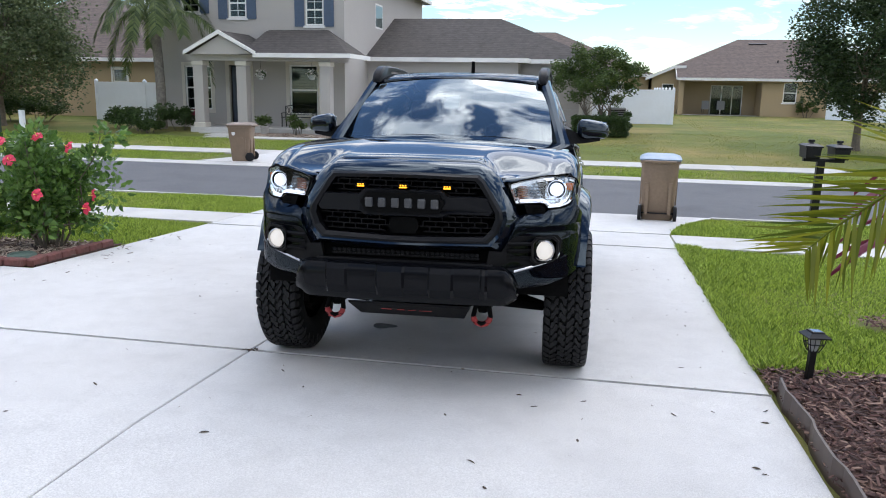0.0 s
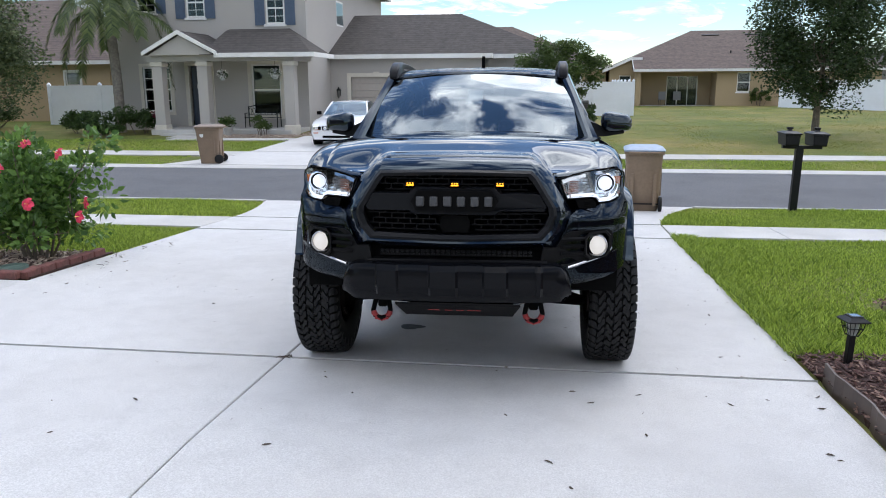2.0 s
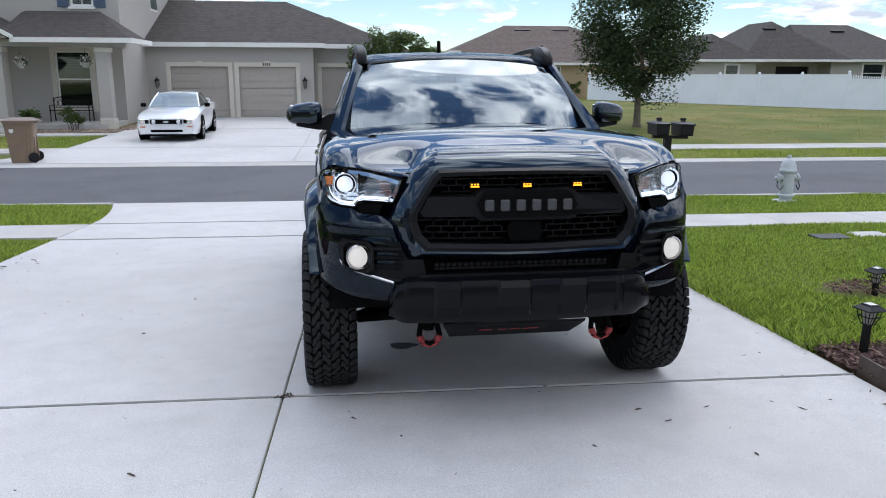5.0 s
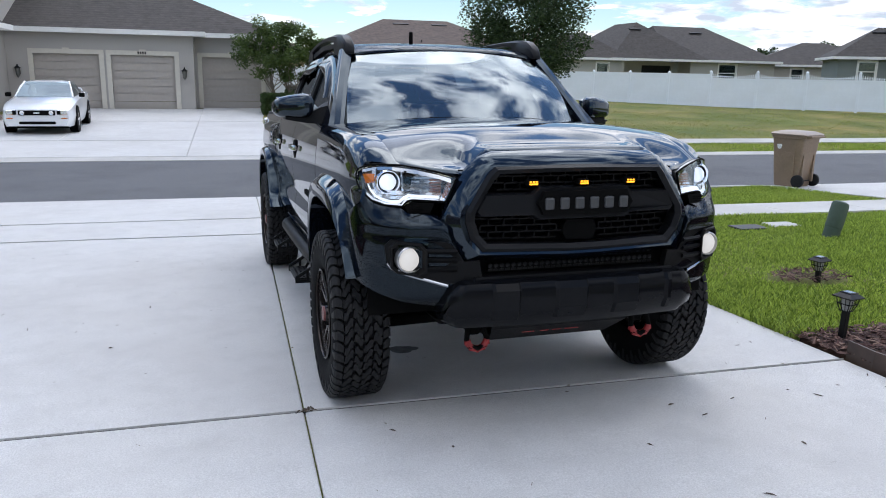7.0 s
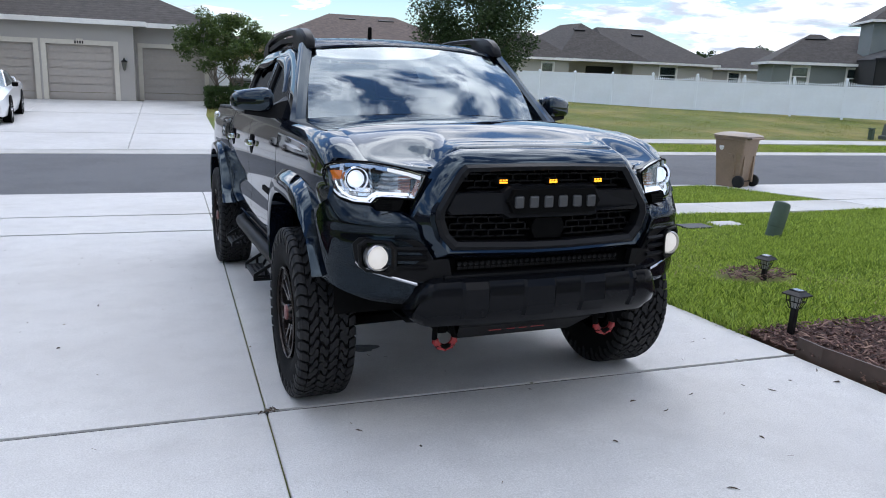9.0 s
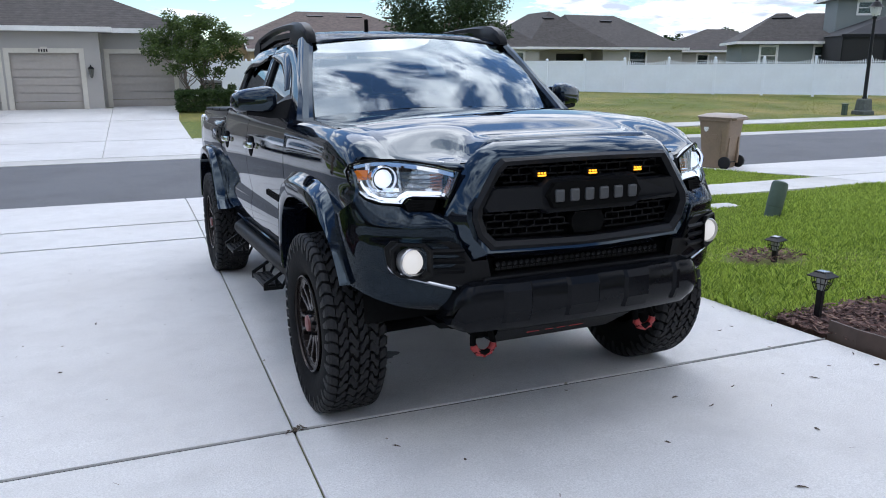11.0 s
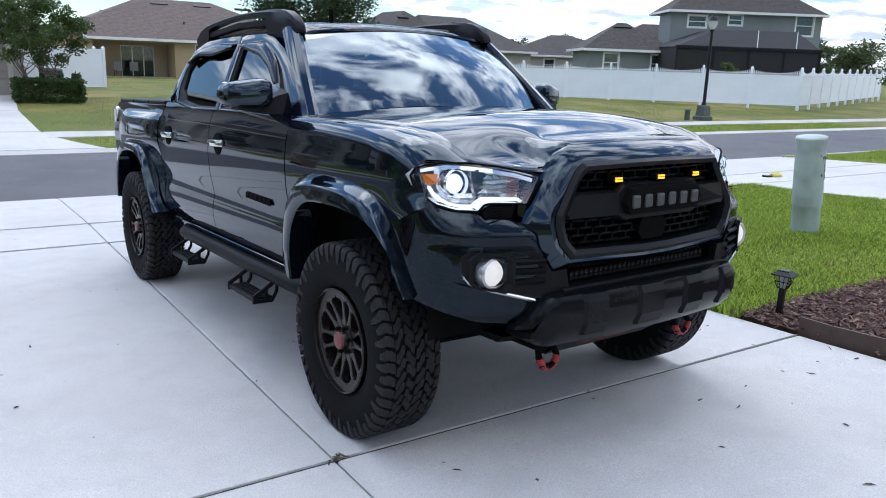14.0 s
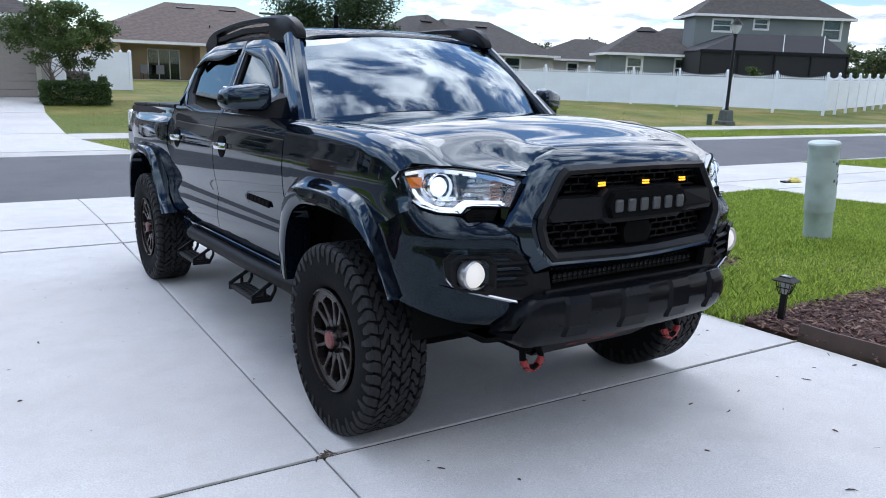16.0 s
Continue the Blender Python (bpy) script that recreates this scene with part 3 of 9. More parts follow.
def grey_house():
    h = thing("grey_house", "two-storey grey stucco house with dark shingle roof and three garage doors", "house")
    z0, zf = -0.4, 6.35
    # main block
    doors = (-15.3, -14.35, -0.05, 2.42)
    holes = [doors, (-12.6, -11.38, 0.42, 2.42), (-17.3, -16.1, 0.55, 2.35), (-11.87, -11.1, 3.98, 5.2), (-15.2, -14.42, 4.28, 5.45), (-17.3, -16.5, 4.5, 5.7)]
    wall_y(h, -18.3, -10.23, z0, zf, 30.3, M_STUCCO, holes)
    bm = bmesh.new()
    bx(bm, -10.43, 30.5, z0, -10.23, 34.7, zf)
    bx(bm, -10.43, 35.9, z0, -10.23, 44, zf)
    bx(bm, -10.43, 34.7, z0, -10.23, 35.9, 4.2)
    bx(bm, -10.43, 34.7, 5.3, -10.23, 35.9, zf)
    part("wall", bm, M_STUCCO, h)
    wall_box(h, -18.3, 30.5, z0, -18.1, 44, zf, M_STUCCO)
    wall_box(h, -18.1, 43.8, z0, -10.43, 44, zf, M_STUCCO)
    part("window", box(-10.3, 34.7, 4.2, -10.24, 35.9, 5.3), M_TRIM, h)
    part("pane", box(-10.245, 34.78, 4.28, -10.232, 35.82, 5.22), M_PANE, h)
    hip_roof(h, -18.3, -10.23, 30.3, 44, zf, 2.4, M_SHING)
    window(h, *holes[1], 30.3, blind=0.55, band=0.16)
    window(h, *holes[2], 30.3, blind=0.3, band=0.14, grid=True)
    for q in holes[3:]:
        window(h, *q, 30.3, grid=True)
        for sx in (-1, 1):
            xa = q[0] - 0.44 if sx < 0 else q[1] + 0.04
            sh_ = part("shutter", box(xa, 30.25, q[2] - 0.05, xa + 0.4, 30.298, q[3] + 0.02), M_BLUE, h, "blue-grey louvred shutter")
            for k in range(12):
                zz = q[2] + (q[3] - q[2]) * (k + 0.5) / 12
                part("louvre", box(xa + 0.05, 30.235, zz - 0.03, xa + 0.35, 30.252, zz + 0.03), M_BLUE, sh_)
    # front door
    d = part("door", box(doors[0] + 0.1, 30.38, doors[2], doors[1] - 0.04, 30.43, doors[3] - 0.05, bev=0.005), M_NAVY, h, "dark navy front door with an oval wreath")
    bm = bmesh.new()
    for q in ((doors[0] - 0.14, doors[2], doors[0] + 0.02, doors[3] + 0.14), (doors[1] - 0.02, doors[2], doors[1] + 0.14, doors[3] + 0.14), (doors[0] + 0.02, doors[3] - 0.02, doors[1] - 0.02, doors[3] + 0.14)):
        bx(bm, q[0], 30.26, q[1], q[2], 30.46, q[3])
    part("surround", bm, M_CREAM, d)
    bm = bmesh.new()
    tube(bm, [(-14.78 + 0.17 * math.cos(a * math.pi / 8), 30.36, 1.55 + 0.24 * math.sin(a * math.pi / 8)) for a in range(16)], 0.035, 6, closed=True)
    part("wreath", bm, plain("wreath", (0.5, 0.5, 0.46), 0.9, var=0.3), d)
    rd = bmesh.new()
    lathe(rd, [(0.03, -0.06), (0.035, -0.02), (0.0, 0.0)], (-14.45, 30.36, 0.95), 8, "y")
    part("handle", rd, M_IRON, d)
    # porch
    part("porch_floor", box(-15.9, 28.05, -0.4, -10.24, 30.3, -0.06, bev=0.01), M_WALK, h)
    part("porch_step", box(-15.3, 27.6, -0.4, -13.4, 28.05, -0.2, bev=0.01), M_WALK, h)
    for x in (-15.5, -13.68, -10.28):
        bm = bmesh.new()
        bx(bm, x - 0.2, 28.1, -0.06 if x > -15 else -0.3, x + 0.2, 28.5, 2.5)
        p = part("post", bm, M_STUCCO, h)
        bm = bmesh.new()
        bx(bm, x - 0.24, 28.06, 2.32, x + 0.24, 28.54, 2.48, bev=0.015)
        part("capital", bm, M_CREAM, p)
        part("plinth", box(x - 0.24, 28.06, -0.3, x + 0.24, 28.54, 0.12, bev=0.015), M_CREAM, p)
    part("beam", box(-15.9, 28.1, 2.5, -10.05, 28.5, 2.74), M_STUCCO, h)
    part("beam", box(-10.45, 28.5, 2.5, -10.05, 30.3, 2.74), M_STUCCO, h)
    part("porch_ceiling", box(-15.9, 28.5, 2.66, -10.45, 30.3, 2.7), M_CREAM, h)
    # hip part of the porch roof
    bm = bmesh.new()
    pts = [(-13.6, 27.75, 2.72), (-9.2, 27.75, 2.72), (-9.2, 30.3, 2.72), (-13.6, 30.3, 2.76), (-13.4, 29.9, 3.72), (-11.2, 29.9, 3.72), (-10.9, 30.3, 3.8), (-13.4, 30.3, 3.8)]
    v = [bm.verts.new(p) for p in pts]
    for q in ((0, 1, 5, 4), (1, 2, 6, 5), (4, 5, 6, 7), (3, 0, 4, 7), (3, 2, 1, 0), (2, 3, 7, 6)):
        bm.faces.new([v[i] for i in q])
    r = part("porch_roof", bm, M_SHING, h)
    bm = bmesh.new()
    bx(bm, -13.0, 27.7, 2.62, -9.15, 27.76, 2.78)
    bx(bm, -9.22, 27.76, 2.62, -9.15, 30.29, 2.78)
    part("fascia", bm, M_TRIM, r)
    # gable part
    bm = bmesh.new()
    prism(bm, [(-15.78, 2.72), (-14.35, 3.48), (-12.92, 2.72), (-12.92, 2.84), (-14.35, 3.60), (-15.78, 2.84)], "y", 27.7, 30.3)
    r = part("porch_roof", bm, M_SHING, h)
    bm = bmesh.new()
    prism(bm, [(-15.83, 2.70), (-14.35, 3.47), (-12.87, 2.70), (-12.87, 2.84), (-14.35, 3.62), (-15.83, 2.84)], "y", 27.64, 27.7)
    part("fascia", bm, M_TRIM, r)
    bm = bmesh.new()
    prism(bm, [(-15.66, 2.72), (-13.04, 2.72), (-14.35, 3.44)], "y", 27.80, 28.3)
    part("gable_wall", bm, M_STUCCO, h)
    # garage block
    g1, g2, g3 = (-9.32, -7.02, -0.4, 1.93), (-6.6, -4.28, -0.4, 1.93), (-3.28, -0.94, -0.4, 1.93)
    wall_y(h, -10.23, -3.56, z0, 2.7, 33.5, M_STUCCO, (g1, g2))
    wall_y(h, -3.56, -0.45, z0, 2.7, 34.5, M_STUCCO, (g3,))
    wall_box(h, -3.76, 33.7, z0, -3.56, 34.5, 2.7, M_STUCCO)
    wall_box(h, -0.65, 34.7, z0, -0.45, 44, 2.7, M_STUCCO)
    wall_box(h, -10.23, 43.8, z0, -0.65, 44, 2.7, M_STUCCO)
    for q, y in ((g1, 33.5), (g2, 33.5), (g3, 34.5)):
        garage_door(h, q[0], q[1], -0.13, q[3], y, "taupe panelled sectional garage door")
    hip_roof(h, -17.0, -3.56, 33.5, 42.5, 2.85, 2.05, M_SHING)
    hip_roof(h, -17.0, -0.45, 34.5, 43.8, 2.85, 2.15, M_SHING)
    # plain bars where the house number stands
    bm = bmesh.new()
    for k in range(4):
        bx(bm, -5.62 + 0.085 * k, 33.44, 1.97, -5.57 + 0.085 * k, 33.449, 2.07)
    part("number_plate", bm, M_IRON, h)
    return h


grey_house()
for lx, ly in ((-9.85, 33.5), (-3.92, 33.5)):
    wall_lantern(lx, ly, 1.25)


def tan_house():
    h = thing("tan_house", "single-storey tan stucco house with brown shingle roof and patio doors", "house", pose(0, 58, 0))
    hole = [(12.4, 13.3, 0.95, 2.3), (5.75, 11.0, -0.2, 2.3)]
    wall_y(h, 5.4, 22, -0.3, 2.5, 0, M_STUCCO_TAN, hole)
    # higher wing, set back beside the patio
    wall_y(h, 3.6, 5.4, -0.3, 2.62, 1.42, M_STUCCO_TAN, [(4.3, 5.15, 0.9, 2.15)])
    part("wing_gable", prism(bmesh.new(), [(3.6, 2.62), (5.4, 2.62), (5.4, 3.36), (5.05, 3.36)], "y", 1.42, 1.475), M_STUCCO_TAN, h)
    window(h, *hole[0], 0, sill=True)
    window(h, 4.3, 5.15, 0.9, 2.15, 1.42, blind=0.6)
    wall_y(h, 5.6, 11.0, -0.3, 2.5, 2.2, M_STUCCO_TAN, [(7.85, 10.1, -0.02, 2.1)], name="patio_wall")
    wall_box(h, 5.4, 0.2, -0.3, 5.6, 2.2, 2.5, M_STUCCO_TAN)
    wall_box(h, 11.0, 0.2, -0.3, 11.2, 2.2, 2.5, M_STUCCO_TAN)
    wall_box(h, 3.6, 1.62, -0.3, 3.8, 13, 2.5, M_STUCCO_TAN)
    wall_box(h, 21.8, 0.2, -0.3, 22, 13, 2.5, M_STUCCO_TAN)
    wall_box(h, 3.8, 12.8, -0.3, 21.8, 13, 2.5, M_STUCCO_TAN)
    part("patio_floor", box(5.6, 0.0, -0.3, 11.0, 2.2, -0.02), M_WALK, h)
    bm = bmesh.new()
    for x in (7.85, 8.6, 9.35, 10.04):
        bx(bm, x, 2.24, 0.0, x + 0.06, 2.3, 2.1)
    bx(bm, 7.91, 2.24, 2.04, 10.04, 2.3, 2.1)
    s = part("sliding_door", bm, M_TRIM, h, "white-framed sliding glass patio door")
    for x in (7.9, 8.65, 9.4):
        part("pane", box(x, 2.265, 0.0, x + 0.71, 2.272, 2.04), M_PANE, s)
    # dark sheet painted as the unlit room behind the sliding door
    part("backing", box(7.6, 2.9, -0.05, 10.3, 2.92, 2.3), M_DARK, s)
    # hipped roof whose front slope runs lower over the patio than over the wing
    bm = bmesh.new()
    a, k, l, m, b, c, d, r0, r1, i = [bm.verts.new(p) for p in ((3.15, 1.48, 2.55), (5.08, 1.48, 3.4), (5.2, 1.48, 3.397), (5.2, -0.45, 2.55), (22.45, -0.45, 2.55), (22.45, 13.45, 2.55), (3.15, 13.45, 2.55), (10.1, 6.5, 5.6), (15.5, 6.5, 5.6), (5.2, 1.48, 2.55))]
    for q in ((a, k, r0, d), (k, l, m, b, r1, r0), (b, c, r1), (c, d, r0, r1), (a, d, c, b, m, i), (a, i, l, k), (m, l, i)):
        bm.faces.new(q)
    roof = part("roof", bm, M_SHING_B, h)
    bm = bmesh.new()
    bx(bm, 5.17, -0.48, 2.39, 22.48, -0.43, 2.57)
    bx(bm, 3.12, 1.2, 2.39, 3.17, 13.43, 2.57)
    bx(bm, 22.43, -0.43, 2.39, 22.48, 13.43, 2.57)
    bx(bm, 3.12, 13.43, 2.39, 22.48, 13.48, 2.57)
    prism(bm, [(3.12, 2.38), (5.08, 3.24), (5.9, 3.26), (5.9, 3.44), (5.06, 3.44), (3.12, 2.58)], "y", 1.10, 1.15)
    prism(bm, [(-0.48, 2.39), (1.10, 3.10), (1.10, 3.28), (-0.48, 2.57)], "x", 5.15, 5.19)
    part("fascia", bm, M_TRIM, roof)
    bm = bmesh.new()
    prism(bm, [(3.12, 2.58), (5.06, 3.44), (5.9, 3.44), (5.9, 3.42), (5.08, 3.40), (3.15, 2.55)], "y", 1.15, 1.48)
    part("wing_eave", bm, M_SHING_B, roof)
    for x in (11.4, 14.6, 17.8):
        roof_vent(h, x, 5.6, 5.15, 1.3)
    part("roof_pipe", loft(bmesh.new(), [circle((12.3, 2.2, 3.3), 0.05, 8, (1, 0, 0), (0, 1, 0)), circle((12.3, 2.2, 3.9), 0.05, 8, (1, 0, 0), (0, 1, 0))]), M_IRON, h)
    return h


tan_house()


M_SLING = plain("grey_sling", (0.24, 0.235, 0.23), 0.8, var=0.1, scale=60)


def patio_chair(x, y, z, rz):
    c = thing("patio_chair", "grey sling patio chair outside the sliding door", "chair", pose(x, y, z, 0, 0, rz), group="patio chairs")
    part("seat", box(-0.27, -0.25, 0.38, 0.27, 0.25, 0.41, bev=0.01), M_SLING, c)
    part("backrest", box(-0.27, 0.22, 0.41, 0.27, 0.25, 1.0, bev=0.01), M_SLING, c)
    for sx in (-0.25, 0.25):
        for sy in (-0.22, 0.22):
            bm = bmesh.new()
            rod(bm, (sx, sy, 0), (sx, sy, 0.38), 0.018)
            part("leg", bm, M_IRON, c)
    return c


patio_chair(7.5, 59.2, -0.02, 10)
patio_chair(8.5, 59.2, -0.02, -8)


def plain_house(name, label, m, mat, roofs, walls, windows, vents=()):
    """A far house: walls (x0, y0, x1, y1, height, front openings), roofs, windows."""
    h = thing(name, label, "house", m)
    for x0, y0, x1, y1, z1, holes in walls:
        wall_y(h, x0, x1, -0.6, z1, y0, mat, holes)
        wall_box(h, x0, y0 + 0.2, -0.6, x0 + 0.2, y1, z1, mat)
        wall_box(h, x1 - 0.2, y0 + 0.2, -0.6, x1, y1, z1, mat)
        wall_box(h, x0 + 0.2, y1 - 0.2, -0.6, x1 - 0.2, y1, z1, mat)
        for q in holes:
            if q[3] - q[2] < 1.9:
                window(h, *q, y0, blind=windows, sill=False, band=0.09, band_mat=M_TRIM)
    for r in roofs:
        hip_roof(h, *r[:6], r[6], gable=r[7] if len(r) > 7 else ())
    for v in vents:
        roof_vent(h, *v)
    return h


# pale house behind the vinyl fence
ph = plain_house("pale_house", "single-storey pale stucco house with dark hipped roof", pose(0, 58, 0.05), M_STUCCO_PALE,
    [(23.45, 28.6, -0.03, 9, 2.8, 2.05, M_SHING), (27.65, 35.75, 0.04, 12, 2.83, 3.1, M_SHING)],
    [(23.45, 0, 28.6, 8, 2.7, [(26.15, 27.2, 1.0, 2.44)]), (28.6, 2.0, 34.8, 12, 2.7, [(31.3, 34.1, -0.3, 2.35)]), (34.8, 0.2, 43.0, 12, 2.7, [(37.5, 39.2, 1.1, 2.55)])], 0.9,
    [(31.0, 3.1, 5.26, 1.1, 34), (38.3, 5.4, 5.24, 1.2), (25.2, 1.6, 4.14, 1.0, 33)])
hip_roof(ph, 33.2, 42.9, 0.15, 14, 2.85, 3.05, M_SHING, ridge=((35.0, 7.1), (40.3, 7.1)))
# dark sheet that paints the shade inside the wide opening
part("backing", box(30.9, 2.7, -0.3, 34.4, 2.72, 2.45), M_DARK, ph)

# house behind the garages, its hipped roof over the crape myrtle
plain_house("brown_roofed_house", "tan stucco house with a brown hipped roof behind the garages", pose(0, 60.45, 0), M_STUCCO_TAN,
    [(-14.0, 3.4, 0, 15.0, 2.8, 3.55, M_SHING_B)], [(-14.0, 0, 3.4, 15.0, 2.7, [(0.4, 1.5, 0.9, 2.2)])], 0.6)

# sage house with the pool cage, turned to the corner
SAGE = pose(-3.13, 1.61, 0, 0, 0, -31.2)
sh = plain_house("sage_house", "two-storey sage green stucco house with dark roof", SAGE, M_STUCCO_SAGE,
    [(12.3, 18.5, 58, 63.5, 3.05, 2.05, M_SHING), (14.6, 26.0, 63.6, 72.4, 3.0, 2.5, M_SHING), (19.1, 30.4, 60, 64.5, 6.15, 1.9, M_SHING)],
    [(12.3, 58, 18.7, 63.5, 2.95, [(13.55, 14.65, 1.45, 2.75), (17.1, 18.2, 1.45, 2.75)]), (18.9, 60, 30.6, 62.8, 6.1, [(20.25, 21.65, 4.95, 5.8), (23.35, 24.4, 5.2, 5.95), (28.6, 29.95, 4.6, 6.05)])], 0.95,
    [(15.3, 60.2, 4.72, 1.4, 32), (22.0, 62.0, 6.95, 0.9)])


def pool_cage():
    c = thing("pool_cage", "dark screened pool enclosure with black frame", "pool enclosure", SAGE)
    bm = bmesh.new()
    bx(bm, 17.6, 54, -0.1, 27.7, 54.02, 3.3)
    bx(bm, 17.6, 54.02, -0.1, 17.62, 60, 3.3)
    bx(bm, 27.68, 54.02, -0.1, 27.7, 60, 3.3)
    part("screen", bm, M_SCREEN, c)
    bm = bmesh.new()
    v = [bm.verts.new(p) for p in ((17.55, 53.95, 3.32), (27.75, 53.95, 3.32), (27.3, 57, 4.7), (21.2, 57, 4.65), (27.75, 60, 3.32), (27.4, 60, 4.7), (21.2, 60, 4.65), (17.55, 60, 3.32))]
    for q in ((0, 1, 2, 3), (1, 4, 5, 2), (2, 5, 6, 3), (0, 3, 6, 7)):
        bm.faces.new([v[i] for i in q])
    part("screen_roof", bm, plain("grey_screen", (0.022, 0.022, 0.024), 0.9, var=0.15, scale=30), c)
    for x in (17.6, 20.2, 22.7, 25.2, 27.7):
        part("post", box(x - 0.04, 53.9, -0.1, x + 0.04, 53.98, 3.3), M_IRON, c)
    part("beam", box(17.5, 53.88, 3.22, 27.8, 53.99, 3.4), M_IRON, c)
    for x in (23.2, 25.95):
        bm = bmesh.new()
        rod(bm, (x, 53.95, 3.36), (x * 57 / 54, 57, 4.7), 0.03, n=6)
        part("rafter", bm, M_BLIND, c)
    return c


pool_cage()
plain_house("brown_house", "far single-storey house with weathered grey-brown roof", pose(-3.13, 1.61, 0, 0, 0, -31.2), M_STUCCO_PALE,
    [(8.4, 20.4, 76, 86, 2.75, 2.1, M_SHING)], [(8.8, 76, 20.0, 85, 2.7, [(12.0, 13.0, 1.3, 2.4)])], 0.5)
plain_house("tan_neighbour_house", "tan stucco house with brown roof behind the palm", pose(0, 36, 0), M_STUCCO_TAN,
    [(-37, -22.2, 0, 12, 2.8, 3.6, M_SHING_B)], [(-37, 0, -22.2, 12, 2.7, [(-24.6, -23.8, 1.0, 2.3)])], 0.6)


# ---- vinyl fences ----
def fence_run(f, p, q, h, picket, n=None, ends=True):
    """Panels and posts from p to q; picket adds a scalloped open top."""
    p, q = Vector(p), Vector(q)
    d = (q - p).xy
    n = n or max(1, round(d.length / 2.4))
    ang = math.degrees(math.atan2(d.y, d.x))
    w = d.length / n
    for i in range(n + 1):
        if i == n and not ends:
            continue
        c = p.lerp(q, i / n)
        bm = box(-0.065, -0.065, -0.4, 0.065, 0.065, h + 0.05)
        loft(bm, [[(-0.08, -0.08, h + 0.05), (0.08, -0.08, h + 0.05), (0.08, 0.08, h + 0.05), (-0.08, 0.08, h + 0.05)], [(-0.01, -0.01, h + 0.14), (0.01, -0.01, h + 0.14), (0.01, 0.01, h + 0.14), (-0.01, 0.01, h + 0.14)]])
        part("post", bm, M_VINYL, f, at=pose(c.x, c.y, c.z, 0, 0, ang))
    for i in range(n):
        c, e = p.lerp(q, i / n), p.lerp(q, (i + 1) / n)
        top = h - 0.3 if picket else h
        m = Matrix.Translation(c) @ pose(0, 0, 0, 0, 0, ang) @ Matrix(((1, 0, 0, 0), (0, 1, 0, 0), ((e.z - c.z) / w, 0, 1, 0), (0, 0, 0, 1)))
        k = int((w - 0.13) / 0.3)
        for j in range(k):
            a, b = 0.065 + (w - 0.13) * j / k, 0.065 + (w - 0.13) * (j + 1) / k
            part("board", box(a, -0.02, 0.1, b - 0.0006, 0.02, top - 0.09), M_VINYL, f, at=m)
        part("rail", box(0.06, -0.035, -0.02, w - 0.06, 0.035, 0.1), M_VINYL, f, at=m)
        part("rail", box(0.06, -0.035, top - 0.09, w - 0.06, 0.035, top), M_VINYL, f, at=m)
        if picket:
            part("rail", box(0.06, -0.018, top + 0.07, w - 0.06, 0.018, top + 0.10), M_VINYL, f, at=m)
            k = int((w - 0.13) / 0.11)
            for j in range(k):
                u = (j + 0.5) / k
                x = 0.065 + (w - 0.13) * u
                zt = h - 0.04 - 0.16 * math.sin(math.pi * u)
                bx(PICKETS, x - 0.02, -0.012, top - 0.001, x + 0.02, 0.012, zt, m=m)


PICKETS = bmesh.new()
fence = thing("vinyl_fence", "tall white vinyl privacy fence round the back gardens", "fence")
fence_run(fence, (14.6, 55.0, -0.1), (24.6, 40.3, -0.1), 1.83, False, ends=False)
fence_run(fence, (24.6, 40.3, -0.1), (36.4, 26.9, 0.0), 1.9, True, ends=False)
fence_run(fence, (36.4, 26.9, 0.0), (60.0, 35.0, 0.25), 1.9, True)
tagged(part("scalloped_top", PICKETS, M_VINYL, fence), kind="stuff")
side_fence = thing("side_fence", "white vinyl fence with a gate beside the grey house", "fence")
fence_run(side_fence, (-0.4, 42.4, -0.15), (3.7, 42.4, -0.15), 1.83, False)
fence_run(side_fence, (3.7, 42.5, -0.15), (3.7, 57.5, -0.1), 1.83, False)
left_fence = thing("left_fence", "white vinyl fence panels beside the palm", "fence")
fence_run(left_fence, (-23.6, 33.2, -0.2), (-18.4, 33.0, -0.2), 1.83, False, n=2)


# ---- plain walls that close the place behind and beside the camera ----
home = thing("home_wall", "plain stucco house front behind the driveway", "house", kind="structure")
part("wall", box(-6.4, -6.3, -0.1, 9.0, -6.05, 3.0), M_STUCCO_PALE, home)
part("garage_door", box(-4.6, -6.04, 0.05, 0.4, -5.98, 2.2), M_GDOOR, home)
bm = bmesh.new()
prism(bm, [(-5.4, 3.0), (-5.4, 3.16), (-11.0, 5.6), (-16.6, 3.16), (-16.6, 3.0)], "x", -7.0, 9.6)
part("roof", bm, M_SHING, home)
near_house = thing("left_house_wall", "plain tan house side beyond the left lawn", "house", kind="structure")
part("wall", box(-17.2, -12.0, -0.2, -16.9, 6.8, 3.0), plain("brown_stucco", (0.16, 0.125, 0.09), 0.9, var=0.1, scale=40, bump=0.3), near_house)
bm = bmesh.new()
prism(bm, [(-16.3, 3.0), (-16.3, 3.15), (-21.0, 5.4), (-25.7, 3.15), (-25.7, 3.0)], "y", -12.6, 7.4)
part("roof", bm, M_SHING_B, near_house)

far_house = thing("next_house_wall", "plain tan house front further along the street", "house", kind="structure")
part("wall", box(-52.0, 34.0, -0.2, -33.0, 34.3, 2.9), bpy.data.materials["brown_stucco"], far_house)
bm = bmesh.new()
prism(bm, [(33.3, 2.9), (33.3, 3.05), (39.0, 5.6), (44.7, 3.05), (44.7, 2.9)], "x", -52.6, -32.4)
part("roof", bm, M_SHING_B, far_house)


